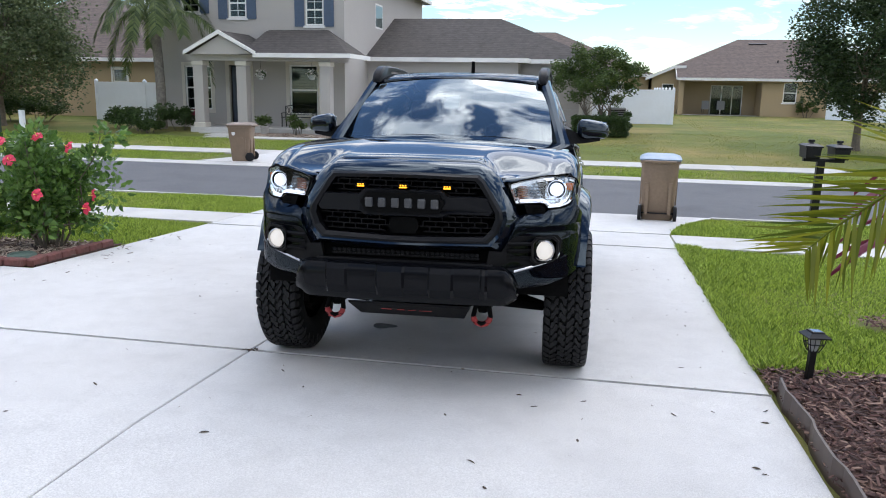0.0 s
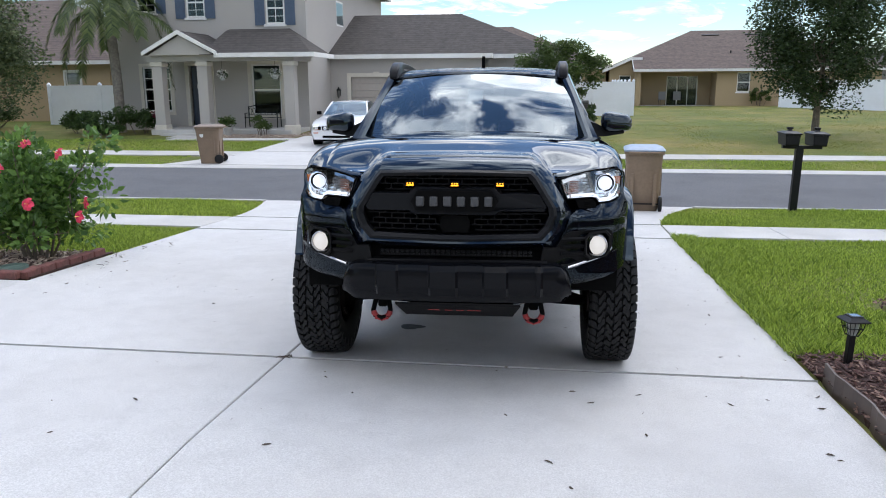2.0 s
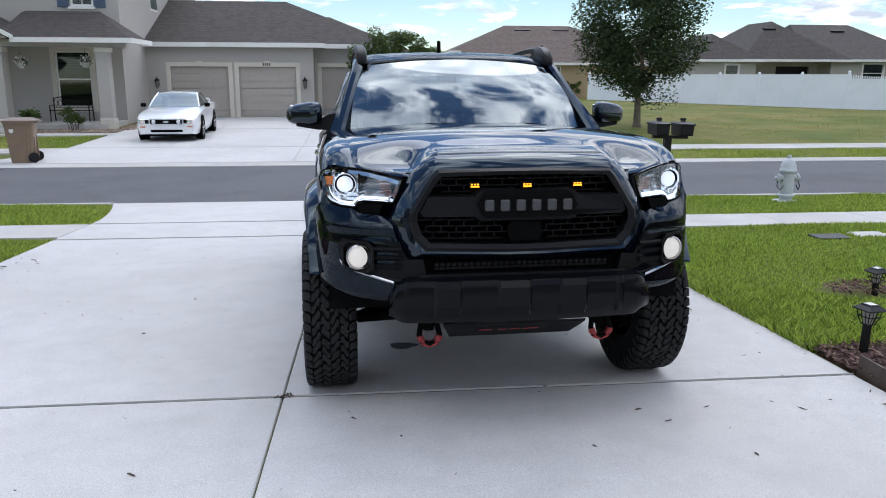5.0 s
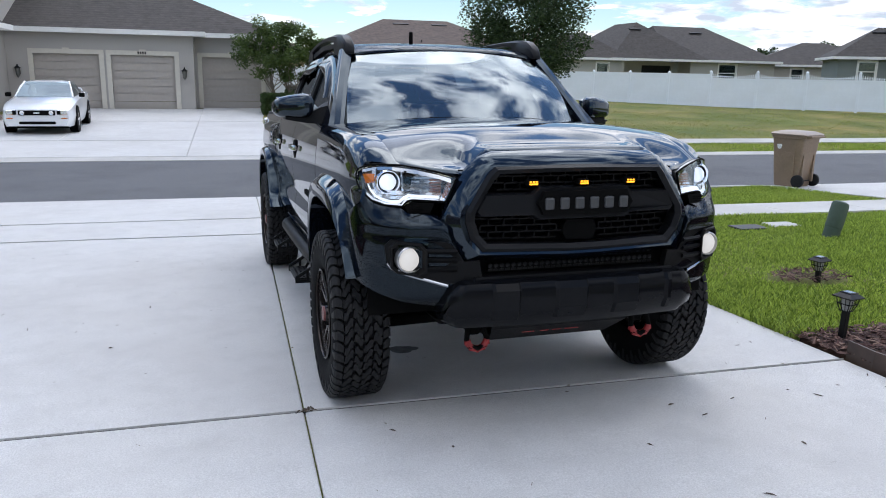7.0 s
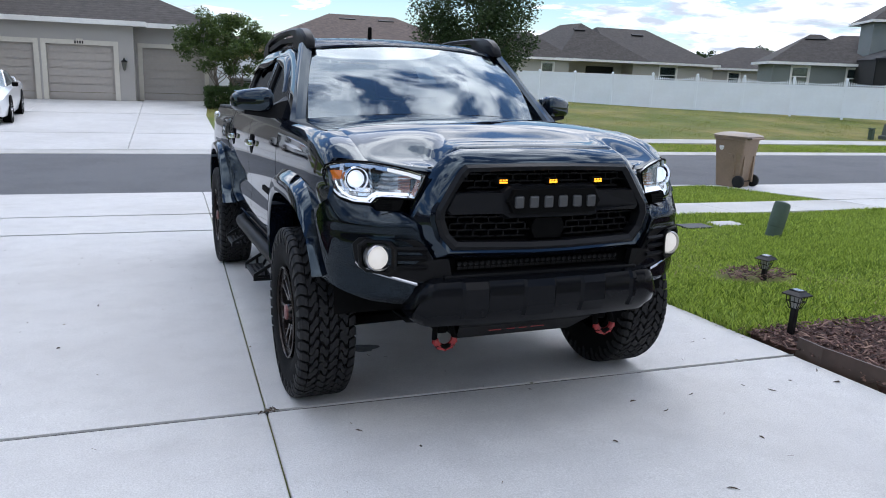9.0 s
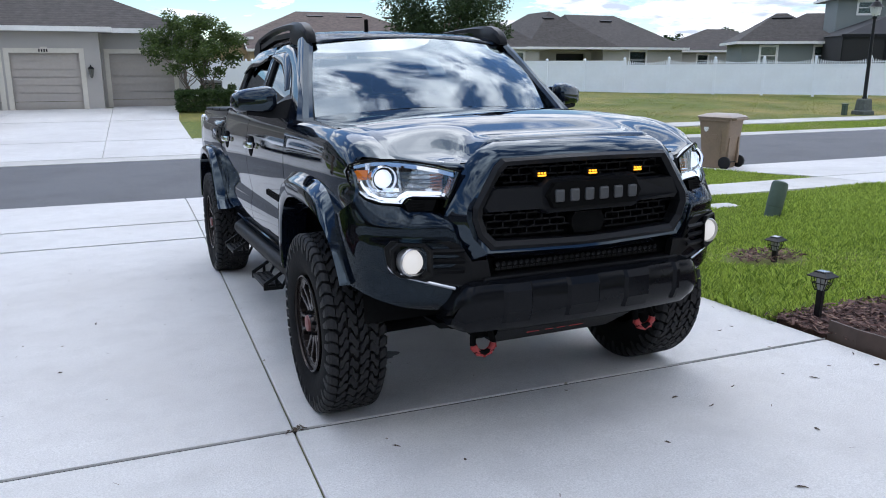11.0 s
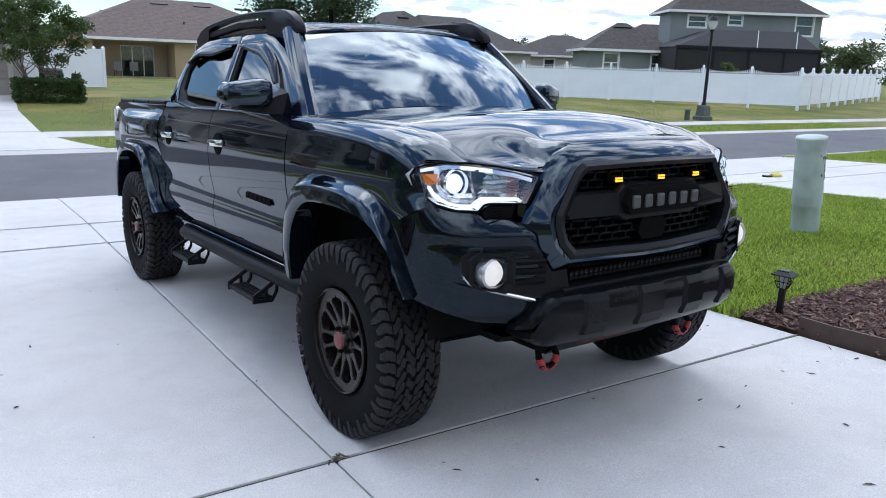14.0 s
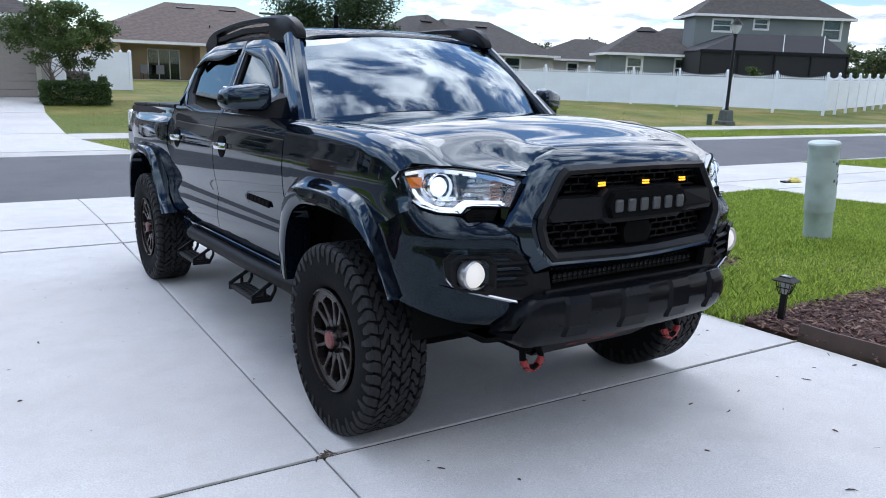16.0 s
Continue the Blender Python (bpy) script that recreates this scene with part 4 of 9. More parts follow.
# ---- pickup truck ----
TRUCK = pose(-0.973, 4.38, -0.01, -2.45, 0, 2.2)
M_PAINT = plain("black_metallic_paint", (0.003, 0.0045, 0.009), 0.035, metal=0.0, spec=0.75)
M_PAINT.node_tree.nodes["Principled BSDF"].inputs["Specular Tint"].default_value = (0.68, 0.86, 1.0, 1)
M_SATIN = plain("charcoal_satin_plastic", (0.008, 0.0085, 0.010), 0.38, spec=0.15, var=0.08, scale=200)
M_FRAME = plain("gloss_black_frame", (0.003, 0.0035, 0.005), 0.10, spec=0.25)
M_PLAST = plain("black_textured_plastic", (0.006, 0.006, 0.0065), 0.5, spec=0.15, var=0.15, scale=250, bump=0.08)
M_DEEP = plain("matt_black", (0.004, 0.004, 0.004), 0.8, spec=0.06, var=0.2, scale=40)
M_RUB = plain("tyre_rubber", (0.011, 0.011, 0.0118), 0.62, spec=0.26, var=0.25, scale=60, bump=0.2, dirt=(0.017, 0.0165, 0.0165), dirt_scale=9)
# same rubber, darker, so that shade in the tread grooves is painted in
M_TYRE = plain("groove_shade_rubber", (0.006, 0.006, 0.0063), 0.8, spec=0.12, var=0.2, scale=60, bump=0.2)
M_RIM = plain("dark_bronze_wheel", (0.030, 0.024, 0.022), 0.24, metal=0.5, spec=0.4, var=0.1, scale=20)
M_CHROME = plain("chrome", (0.75, 0.76, 0.78), 0.08, metal=1.0)
M_REFL = plain("headlamp_reflector", (0.86, 0.87, 0.89), 0.22, metal=0.85, var=0.2, scale=90)
M_BEZEL = plain("smoked_lamp_bezel", (0.42, 0.42, 0.43), 0.28, metal=0.8, var=0.1, scale=60)
M_RED = plain("red_powder_coat", (0.30, 0.02, 0.02), 0.4, var=0.1, scale=40)
M_AMBER = plain("amber_lens", (0.60, 0.15, 0.012), 0.15, coat=0.6)
M_TINT = glass("tinted_glass", (0.05, 0.055, 0.06), 0.0, 0.035)
M_SCREENGLASS = glass("windscreen_glass", (0.42, 0.50, 0.50), 0.0, 0.15)
M_LENS = glass("clear_lens", (0.95, 0.96, 0.97), 0.0, 0.04)
M_LAMP = glow("white_lamp_glow", (1.0, 0.98, 0.92), 0.5)
M_LAMP.node_tree.nodes["Principled BSDF"].inputs["Base Color"].default_value = (0.3, 0.3, 0.3, 1)
M_DRL = glow("daytime_strip_glow", (0.85, 0.92, 1.0), 0.9)
M_PROJ = glow("projector_glow", (0.80, 0.87, 1.0), 0.8)
M_YELLOW = glow("amber_marker_glow", (1.0, 0.42, 0.02), 1.4)
M_SEAT = plain("seat_cloth", (0.03, 0.03, 0.032), 0.9, var=0.2, scale=80)
M_LETTER = plain("grey_lettering", (0.06, 0.062, 0.065), 0.45, metal=0.2)

truck = thing("pickup_truck", "glossy black lifted pickup truck with off-road tyres on the driveway", "pickup truck", TRUCK)
YF, YR, WR, WX = 0.075, 3.33, 0.41, 0.842


def curve(*pts):
    """A smooth monotone curve through (x, y) pairs."""
    xs, ys = [p[0] for p in pts], [p[1] for p in pts]
    h = [b - a for a, b in zip(xs, xs[1:])]
    d = [(b - a) / k for a, b, k in zip(ys, ys[1:], h)]
    m = [d[0]] + [0.0 if a * b <= 0 else 2 * a * b / (a + b) for a, b in zip(d, d[1:])] + [d[-1]]

    def at(x):
        if x <= xs[0]:
            return ys[0]
        if x >= xs[-1]:
            return ys[-1]
        i = max(k for k in range(len(h)) if xs[k] <= x)
        t = (x - xs[i]) / h[i]
        return (2 * t ** 3 - 3 * t * t + 1) * ys[i] + (t ** 3 - 2 * t * t + t) * h[i] * m[i] + (3 * t * t - 2 * t ** 3) * ys[i + 1] + (t ** 3 - t * t) * h[i] * m[i + 1]
    return at


def path_pts(pts, n):
    """n points along a smooth line through (a, b) pairs."""
    u = [0.0]
    for p, q in zip(pts, pts[1:]):
        u.append(u[-1] + math.hypot(q[0] - p[0], q[1] - p[1]))
    fa, fb = curve(*[(k, p[0]) for k, p in zip(u, pts)]), curve(*[(k, p[1]) for k, p in zip(u, pts)])
    return [(fa(u[-1] * i / (n - 1)), fb(u[-1] * i / (n - 1))) for i in range(n)]


def smooth(t):
    t = max(0.0, min(1.0, t))
    return t * t * (3 - 2 * t)


SIDE = curve((0.50, 0.800), (0.575, 0.845), (0.64, 0.868), (0.72, 0.877), (0.775, 0.870), (0.80, 0.862), (0.86, 0.868), (0.96, 0.884), (1.06, 0.889), (1.16, 0.882), (1.24, 0.866), (1.29, 0.848), (1.36, 0.815))


def body_x(y, z):
    """Half width of the body side."""
    x = SIDE(z)
    if y < -0.05:
        x -= 0.035 * ((-0.05 - y) / 0.35) ** 2 * smooth((z - 0.96) / 0.12)
    d = abs(y - YR) / 0.60
    if d < 1:
        x += 0.045 * smooth((z - 0.98) / 0.10) * smooth((1.265 - z) / 0.05) * (1 - d ** 4)
    return x


def skin(bm, pts, s, inset=0.018):
    """A grid of (x, y, z) rows as a panel with turned-in edges, on side s."""
    g = [[bm.verts.new((s * p[0], p[1], p[2])) for p in r] for r in pts]
    nr, nc = len(g), len(g[0])
    for i in range(nr - 1):
        for j in range(nc - 1):
            bm.faces.new((g[i][j], g[i][j + 1], g[i + 1][j + 1], g[i + 1][j]))
    ring = [g[0][j] for j in range(nc)] + [g[i][-1] for i in range(1, nr)] + [g[-1][j] for j in range(nc - 2, -1, -1)] + [g[i][0] for i in range(nr - 2, 0, -1)]
    low = [bm.verts.new((v.co.x - s * inset, v.co.y, v.co.z)) for v in ring]
    for i in range(len(ring)):
        j = (i + 1) % len(ring)
        bm.faces.new((ring[i], ring[j], low[j], low[i]))
    return bm


def side_panel(y0, y1, bot, top, s, ny=14, nz=22):
    bm = bmesh.new()
    rows = []
    for i in range(ny + 1):
        y = y0 + (y1 - y0) * i / ny
        b, t = bot(y), top(y)
        rows.append([(body_x(y, b + (t - b) * j / nz), y, b + (t - b) * j / nz) for j in range(nz + 1)])
    return skin(bm, rows, s)


def arch_pts(yc, half, base, rise, n=24, e=0.72):
    out = []
    for i in range(n + 1):
        a = math.pi * i / n
        c, sn = math.cos(a), math.sin(a)
        out.append((yc + half * math.copysign(abs(c) ** e, c), base + rise * max(sn, 0) ** e))
    return out


# where wing and bonnet meet: height and half width along the truck
SEAM_Z = curve((-0.64, 1.140), (-0.55, 1.152), (-0.46, 1.176), (-0.40, 1.201), (-0.31, 1.236), (-0.2, 1.266), (-0.03, 1.290), (0.3, 1.303), (0.72, 1.309))
SEAM_X = curve((-0.62, 0.715), (-0.43, 0.729), (0.1, 0.752), (0.72, 0.782))
WING_BOT = curve((-0.45, 1.028), (-0.42, 1.018), (-0.27, 0.955), (-0.2, 0.93), (-0.13, 0.975), (-0.07, 1.005), (0.09, 1.03), (0.31, 1.035), (0.50, 1.01), (0.60, 0.93), (0.65, 0.75), (0.68, 0.60), (0.72, 0.575))
WING_FRONT = curve((0.0, -0.415), (0.3, -0.40), (0.5, -0.38), (0.65, -0.352), (0.75, -0.350), (0.85, -0.385), (0.93, -0.43), (1.0, -0.466))


def wing_pt(y, v):
    zs, xs, z0 = SEAM_Z(y), SEAM_X(y), WING_BOT(y)
    zm = max(zs - 0.10, z0 + 0.012)
    if v < 0.5:
        z = z0 + (zm - z0) * v / 0.5
        return (body_x(y, z), y, z)
    a = (v - 0.5) / 0.5 * math.pi / 2
    xo = body_x(y, zm)
    dip = 0.020 * smooth((-0.28 - y) / 0.10) * math.sin(2 * a)
    return (xs + (xo - xs) * math.cos(a) ** 0.85, y, zm + (zs - zm) * math.sin(a) ** 0.9 - dip)


FLARES = (
    ([(0.668, 0.585), (0.69, 0.70), (0.675, 0.82), (0.64, 0.94), (0.555, 1.04), (0.43, 1.066), (0.28, 1.072), (0.09, 1.068), (-0.06, 1.047), (-0.135, 1.015), (-0.195, 0.955), (-0.255, 0.87), (-0.315, 0.78), (-0.372, 0.695)],
     [(0.535, 0.575), (0.555, 0.69), (0.54, 0.78), (0.495, 0.865), (0.42, 0.93), (0.33, 0.957), (0.21, 0.963), (0.06, 0.958), (-0.08, 0.945), (-0.165, 0.92), (-0.24, 0.872), (-0.295, 0.82), (-0.335, 0.755), (-0.378, 0.682)], 0.958),
    ([(2.79, 0.585), (2.89, 0.66), (2.975, 0.78), (3.05, 0.91), (3.14, 1.005), (3.28, 1.047), (3.46, 1.055), (3.64, 1.045), (3.80, 0.98), (3.89, 0.85), (3.925, 0.70), (3.935, 0.58)],
     [(2.85, 0.575), (2.94, 0.67), (3.01, 0.78), (3.07, 0.88), (3.17, 0.945), (3.30, 0.968), (3.45, 0.970), (3.60, 0.955), (3.72, 0.895), (3.79, 0.79), (3.815, 0.68), (3.82, 0.58)], 0.962))

for s in (-1, 1):
    # front wing with its rounded shoulder
    bm = bmesh.new()
    rows = []
    for i in range(41):
        rows.append([wing_pt(WING_FRONT(v) + (0.715 - WING_FRONT(v)) * (i / 40), v) for v in [k / 26 for k in range(27)]])
    skin(bm, rows, s)
    part("wing", bm, M_PAINT, truck, smooth=True)
    # doors
    def belt(y):
        return 1.306
    fd = part("front_door", side_panel(0.725, 1.800, lambda y: 0.578, belt, s), M_PAINT, truck, smooth=True)
    rd = part("rear_door", side_panel(1.808, 2.785, lambda y: 0.578 + 0.30 * max(0.0, y - 2.62), lambda y: 1.306 + 0.03 * smooth((y - 2.3) / 0.4), s), M_PAINT, truck, smooth=True)
    part("rocker", box(s * 0.72, 0.64, 0.47, s * 0.842, 2.72, 0.572, bev=0.012), M_PAINT, truck)
    # bed side
    BED_BOT = curve((2.79, 0.58), (2.88, 0.70), (2.99, 0.84), (3.08, 0.95), (3.2, 1.0), (3.46, 1.02), (3.68, 1.0), (3.82, 0.92), (3.90, 0.75), (3.92, 0.60), (4.13, 0.58))
    part("bed_side", side_panel(2.80, 4.12, BED_BOT, lambda y: 1.318, s, 40, 24), M_PAINT, truck, smooth=True)
    # moulded flares: a flat upper face, a sharp shoulder, an upright face and a lip
    for o, i_, xl in FLARES:
        nf = 40
        o, i_ = path_pts(o, nf), path_pts(i_, nf)
        bm = bmesh.new()
        def between(f):
            return [(p[0] + (q[0] - p[0]) * f, p[1] + (q[1] - p[1]) * f) for p, q in zip(o, i_)]
        def fx(x, k):
            g = smooth((k / (nf - 1) - 0.62) / 0.38) if xl < 0.96 else 0.0
            return s * (x - 0.030 * g)
        rings = [[(fx(body_x(p[0], min(p[1], 1.0)) - 0.012, 0), *p) for p in o]]
        rings.append([(fx(body_x(p[0], min(p[1], 1.0)) + 0.006, k), *p) for k, p in enumerate(between(0.02))])
        for f, x in ((0.30, xl - 0.022), (0.38, xl - 0.010), (0.46, xl - 0.006), (0.92, xl), (1.0, xl - 0.006), (1.0, xl - 0.03), (1.02, 0.83)):
            rings.append([(fx(x, k), *p) for k, p in enumerate(between(f))])
        loft(bm, rings, caps=False, closed=False)
        for e in (0, -1):
            try:
                bm.faces.new([bm.verts.new(r[e]) for r in rings])
            except ValueError:
                pass
        part("wheel_flare", bm, M_PAINT, truck, smooth=True)
        yc = YF if xl < 0.96 else YR
        bm = bmesh.new()
        liner = arch_pts(yc + (0.02 if yc < 1 else 0.0), 0.50, 0.52, 0.49)
        loft(bm, [[(s * 0.84, *p) for p in liner], [(s * 0.42, *p) for p in liner]], caps=False, closed=False)
        part("wheel_liner", bm, M_DEEP, truck)
    # door handles
    for ob, y in ((fd, 1.645), (rd, 2.605)):
        bm = bmesh.new()
        x = body_x(y, 1.13)
        loft(bm, [[(s * (x + a), y - 0.11 + 0.20 * k / 6, 1.13 + b) for a, b in ((0.004, -0.016), (d, -0.018), (d + 0.006, 0.0), (d, 0.018), (0.004, 0.016))] for k, d in ((0, 0.012), (1, 0.032), (3, 0.042), (5, 0.034), (6, 0.014))])
        part("handle", bm, M_CHROME, ob, "chrome door handle", smooth=True)
        # proud black disc that paints the shade of the hollow behind the handle
        bm = bmesh.new()
        lathe(bm, [(0.064, -0.004), (0.060, 0.006), (0.030, 0.0065), (0.001, 0.0065)], (x + 0.001, y - 0.01, 1.122), 20, "x")
        bmesh.ops.scale(bm, vec=(s, 1, 1), verts=bm.verts)
        part("handle_cup_shade", bm, M_DEEP, ob)
    # greenhouse side frames and glass
    def gx(z):
        return 0.806 - (z - 1.335) * 0.40
    frames = ((fd, [(0.66, 1.300), (0.80, 1.425), (0.975, 1.550), (1.136, 1.630), (1.30, 1.690), (1.47, 1.722), (1.80, 1.730), (1.80, 1.52), (1.80, 1.30), (1.25, 1.30)], [(1.02, 1.325), (1.05, 1.43), (1.12, 1.505), (1.22, 1.568), (1.34, 1.618), (1.47, 1.655), (1.735, 1.664), (1.735, 1.50), (1.735, 1.325), (1.35, 1.325)]),
              (rd, [(1.81, 1.30), (1.81, 1.52), (1.81, 1.730), (2.15, 1.730), (2.42, 1.722), (2.60, 1.675), (2.72, 1.58), (2.785, 1.45), (2.80, 1.33), (2.3, 1.30)], [(1.875, 1.322), (1.875, 1.5), (1.875, 1.658), (2.15, 1.664), (2.38, 1.655), (2.57, 1.625), (2.625, 1.53), (2.60, 1.42), (2.49, 1.352), (2.2, 1.322)]))
    for ob, outer, inner in frames:
        bm = bmesh.new()
        def p3(p, d=0.0):
            return (s * (gx(p[1]) - d), p[0], p[1])
        def mixed(f):
            return [(a[0] * (1 - f) + b[0] * f, a[1] * (1 - f) + b[1] * f) for a, b in zip(outer, inner)]
        loft(bm, [[p3(p, 0.05) for p in outer], [p3(p) for p in outer], [p3(p, -0.006) for p in mixed(0.3)], [p3(p, -0.004) for p in mixed(0.62)]], caps=False)
        part("window_frame", bm, M_PAINT, ob, smooth=True)
        bm = bmesh.new()
        loft(bm, [[p3(p, 0.004) for p in mixed(0.60)], [p3(p, -0.001) for p in mixed(0.66)], [p3(p, 0.008) for p in mixed(0.98)], [p3(p, 0.04) for p in mixed(1.0)]], caps=False)
        part("window_seal", bm, M_PLAST, ob, "black rubber window seal")
        bm = bmesh.new()
        bm.faces.new([bm.verts.new(p3(p, 0.02)) for p in inner])
        part("window_glass", bm, M_TINT, ob, "dark tinted side window", face=(s, 0, 0))
        bm = bmesh.new()
        edge = [(1.04, 1.455), (1.20, 1.575), (1.44, 1.668), (1.76, 1.680)] if ob is fd else [(1.85, 1.680), (2.2, 1.684), (2.46, 1.668), (2.63, 1.60)]
        rows = []
        for px, pz in path_pts(edge, 17):
            k = (px - edge[0][0]) / (edge[-1][0] - edge[0][0])
            to = Vector((1.45 - px, 1.40 - pz) if ob is fd else (2.2 - px, 1.40 - pz)).normalized()
            w = 0.060 * (0.55 + 0.45 * math.sin(math.pi * min(1, max(0, 0.1 + 0.9 * k))))
            rows.append([(s * (gx(pz + to.y * e) + d), px + to.x * e, pz + to.y * e) for e, d in ((-0.012, 0.004), (0.0, 0.020), (w * 0.5, 0.026), (w, 0.020), (w * 0.95, 0.010))])
        loft(bm, rows)
        part("rain_visor", bm, M_FRAME, ob, "smoked plastic window visor", smooth=True)
    # A pillar
    bm = bmesh.new()
    pil = [(0.764, 0.66, 1.292), (0.735, 0.76, 1.385), (0.703, 0.87, 1.485), (0.668, 0.985, 1.59), (0.640, 1.07, 1.665), (0.615, 1.155, 1.735)]
    loft(bm, [[(s * (x - 0.026), y - 0.012, z), (s * (x - 0.005), y - 0.014, z + 0.010), (s * (x + 0.022), y + 0.004, z + 0.014), (s * (x + 0.040), y + 0.040, z + 0.004), (s * (x + 0.040), y + 0.075, z - 0.012), (s * (x - 0.02), y + 0.05, z - 0.03)] for x, y, z in pil])
    part("a_pillar", bm, M_PAINT, truck, smooth=True)
    # mirror
    mir = []
    for k in range(13):
        a = -math.cos(math.pi * k / 12)
        r = max(0.0, 1 - abs(a) ** 4.5) ** 0.45
        mir.append([(s * (0.972 + 0.112 * a), 0.985 + 0.055 * a + 0.105 * r * math.copysign(abs(math.cos(b)) ** 0.6, math.cos(b)) * (1.0 if math.cos(b) < 0 else 0.35), 1.402 - 0.008 * a + (0.066 - 0.010 * a) * r * math.copysign(abs(math.sin(b)) ** 0.48, math.sin(b))) for b in [2 * math.pi * i / 24 for i in range(24)]])
    bm = bmesh.new()
    loft(bm, mir)
    mo = part("mirror", bm, M_PAINT, truck, smooth=True)
    part("mirror_glass", box(s * 0.885, 1.020, 1.345, s * 1.06, 1.028, 1.455, bev=0.003), M_CHROME, mo)
    bm = bmesh.new()
    loft(bm, [[(s * 0.775, 0.90 + a, 1.33 + b) for a, b in ((-0.06, -0.03), (0.13, -0.03), (0.10, 0.10), (-0.01, 0.08))], [(s * 0.83, 0.93 + a, 1.335 + b) for a, b in ((-0.05, -0.03), (0.08, -0.03), (0.06, 0.06), (-0.02, 0.06))], [(s * 0.90, 0.95 + a, 1.330 + b) for a, b in ((-0.05, -0.022), (0.05, -0.022), (0.05, 0.03), (-0.04, 0.03))], [(s * 1.02, 0.985 + a, 1.336 + b) for a, b in ((-0.06, -0.008), (0.045, -0.008), (0.045, 0.02), (-0.06, 0.02))]])
    part("mirror_arm", bm, M_PLAST, mo)
    # roof rail: a tall front foot, a slim arch over a gap, a rear foot
    def rail_x(y):
        return 0.604 + 0.014 * (1 - abs(y - 1.9))
    bm = bmesh.new()
    rail_line = [(1.10, 1.722, 0.024, 0.010), (1.115, 1.736, 0.029, 0.024), (1.15, 1.757, 0.034, 0.036), (1.22, 1.784, 0.036, 0.040), (1.31, 1.804, 0.035, 0.036), (1.40, 1.817, 0.033, 0.030), (1.50, 1.829, 0.030, 0.020), (1.65, 1.838, 0.027, 0.014), (1.9, 1.842, 0.025, 0.013), (2.15, 1.835, 0.025, 0.013), (2.35, 1.822, 0.026, 0.014), (2.47, 1.806, 0.030, 0.022), (2.58, 1.780, 0.031, 0.028), (2.68, 1.742, 0.028, 0.014)]
    loft(bm, [[(s * rail_x(y) + a * w, y, z + b * h) for a, b in ((-1, -1), (1, -1), (1.0, 0.5), (0.65, 1), (-0.65, 1), (-1.0, 0.5))] for y, z, w, h in rail_line])
    rail = part("roof_rail", bm, M_SATIN, truck, "black roof rail", smooth=True)
    bm = bmesh.new()
    for foot in (((1.13, 1.70, 1.74), (1.22, 1.70, 1.775), (1.40, 1.72, 1.81), (1.47, 1.74, 1.80)), ((2.42, 1.74, 1.80), (2.50, 1.72, 1.795), (2.66, 1.69, 1.74))):
        loft(bm, [[(s * rail_x(y) + a * 0.030, y, z) for a, z in ((-1, z0), (1, z0), (1, z1), (-1, z1))] for y, z0, z1 in foot])
    loft(bm, [[(s * rail_x(y) + a * 0.022, y, z) for a, z in ((-1, z0 - 0.03), (1, z0 - 0.03), (1, z0), (-1, z0))] for y, z0 in ((1.46, 1.795), (1.9, 1.806), (2.43, 1.778))])
    part("rail_base", bm, M_SATIN, rail)
    # tail lamp
    part("tail_lamp", box(s * 0.79, 4.05, 0.98, s * 0.882, 4.14, 1.28, bev=0.02, seg=2), M_REFL, truck, "smoked clear tail lamp")
    # badge on the front door: plain bars
    bm = bmesh.new()
    for k in range(6):
        bx(bm, s * 0.872, 0.93 + 0.056 * k, 0.855 + 0.0015 * k, s * 0.882, 0.975 + 0.056 * k, 0.887 + 0.0015 * k, bev=0.003)
    part("door_badge", bm, M_DEEP, fd, "matt black badge bars")
    # side step
    bm = bmesh.new()
    tube(bm, [(s * 0.78, 0.50, 0.53), (s * 0.83, 0.55, 0.515), (s * 0.865, 0.63, 0.505), (s * 0.875, 1.2, 0.505), (s * 0.875, 2.30, 0.505), (s * 0.87, 2.38, 0.506), (s * 0.84, 2.43, 0.51), (s * 0.78, 2.46, 0.53)], 0.042, 14)
    st = part("side_step", bm, M_PLAST, truck, "black tubular side step with drop treads", smooth=True)
    for y0, y1 in ((0.93, 1.28), (1.98, 2.32)):
        bm = bmesh.new()
        bx(bm, s * 0.885, y0, 0.375, s * 0.985, y1, 0.40, bev=0.004)
        for k in range(9):
            for j in range(3):
                rod(bm, (s * (0.907 + 0.028 * j), y0 + 0.03 + (y1 - y0 - 0.06) * k / 8, 0.399), (s * (0.907 + 0.028 * j), y0 + 0.03 + (y1 - y0 - 0.06) * k / 8, 0.405), 0.009, 0.006, 6)
        part("tread_plate", bm, M_PLAST, st)
        for yy in (y0, y1):
            bm = bmesh.new()
            o = [(0.85, 0.50), (0.89, 0.47), (0.99, 0.41), (0.99, 0.37), (0.885, 0.368), (0.855, 0.42)]
            i_ = [(0.862, 0.472), (0.880, 0.455), (0.965, 0.404), (0.965, 0.39), (0.892, 0.386), (0.868, 0.425)]
            loft(bm, [[(s * p[0], yy - 0.006, p[1]) for p in q] for q in (o, i_)] + [[(s * p[0], yy + 0.006, p[1]) for p in q] for q in (i_, o)] + [[(s * p[0], yy - 0.006, p[1]) for p in o]], caps=False)
            bx(bm, s * 0.91, yy - 0.005, 0.385, s * 0.925, yy + 0.005, 0.44)
            part("step_bracket", bm, M_PLAST, st)
    for y in (0.9, 1.55, 2.3):
        bm = bmesh.new()
        rod(bm, (s * 0.62, y, 0.52), (s * 0.86, y, 0.505), 0.022)
        part("step_mount", bm, M_DEEP, st)

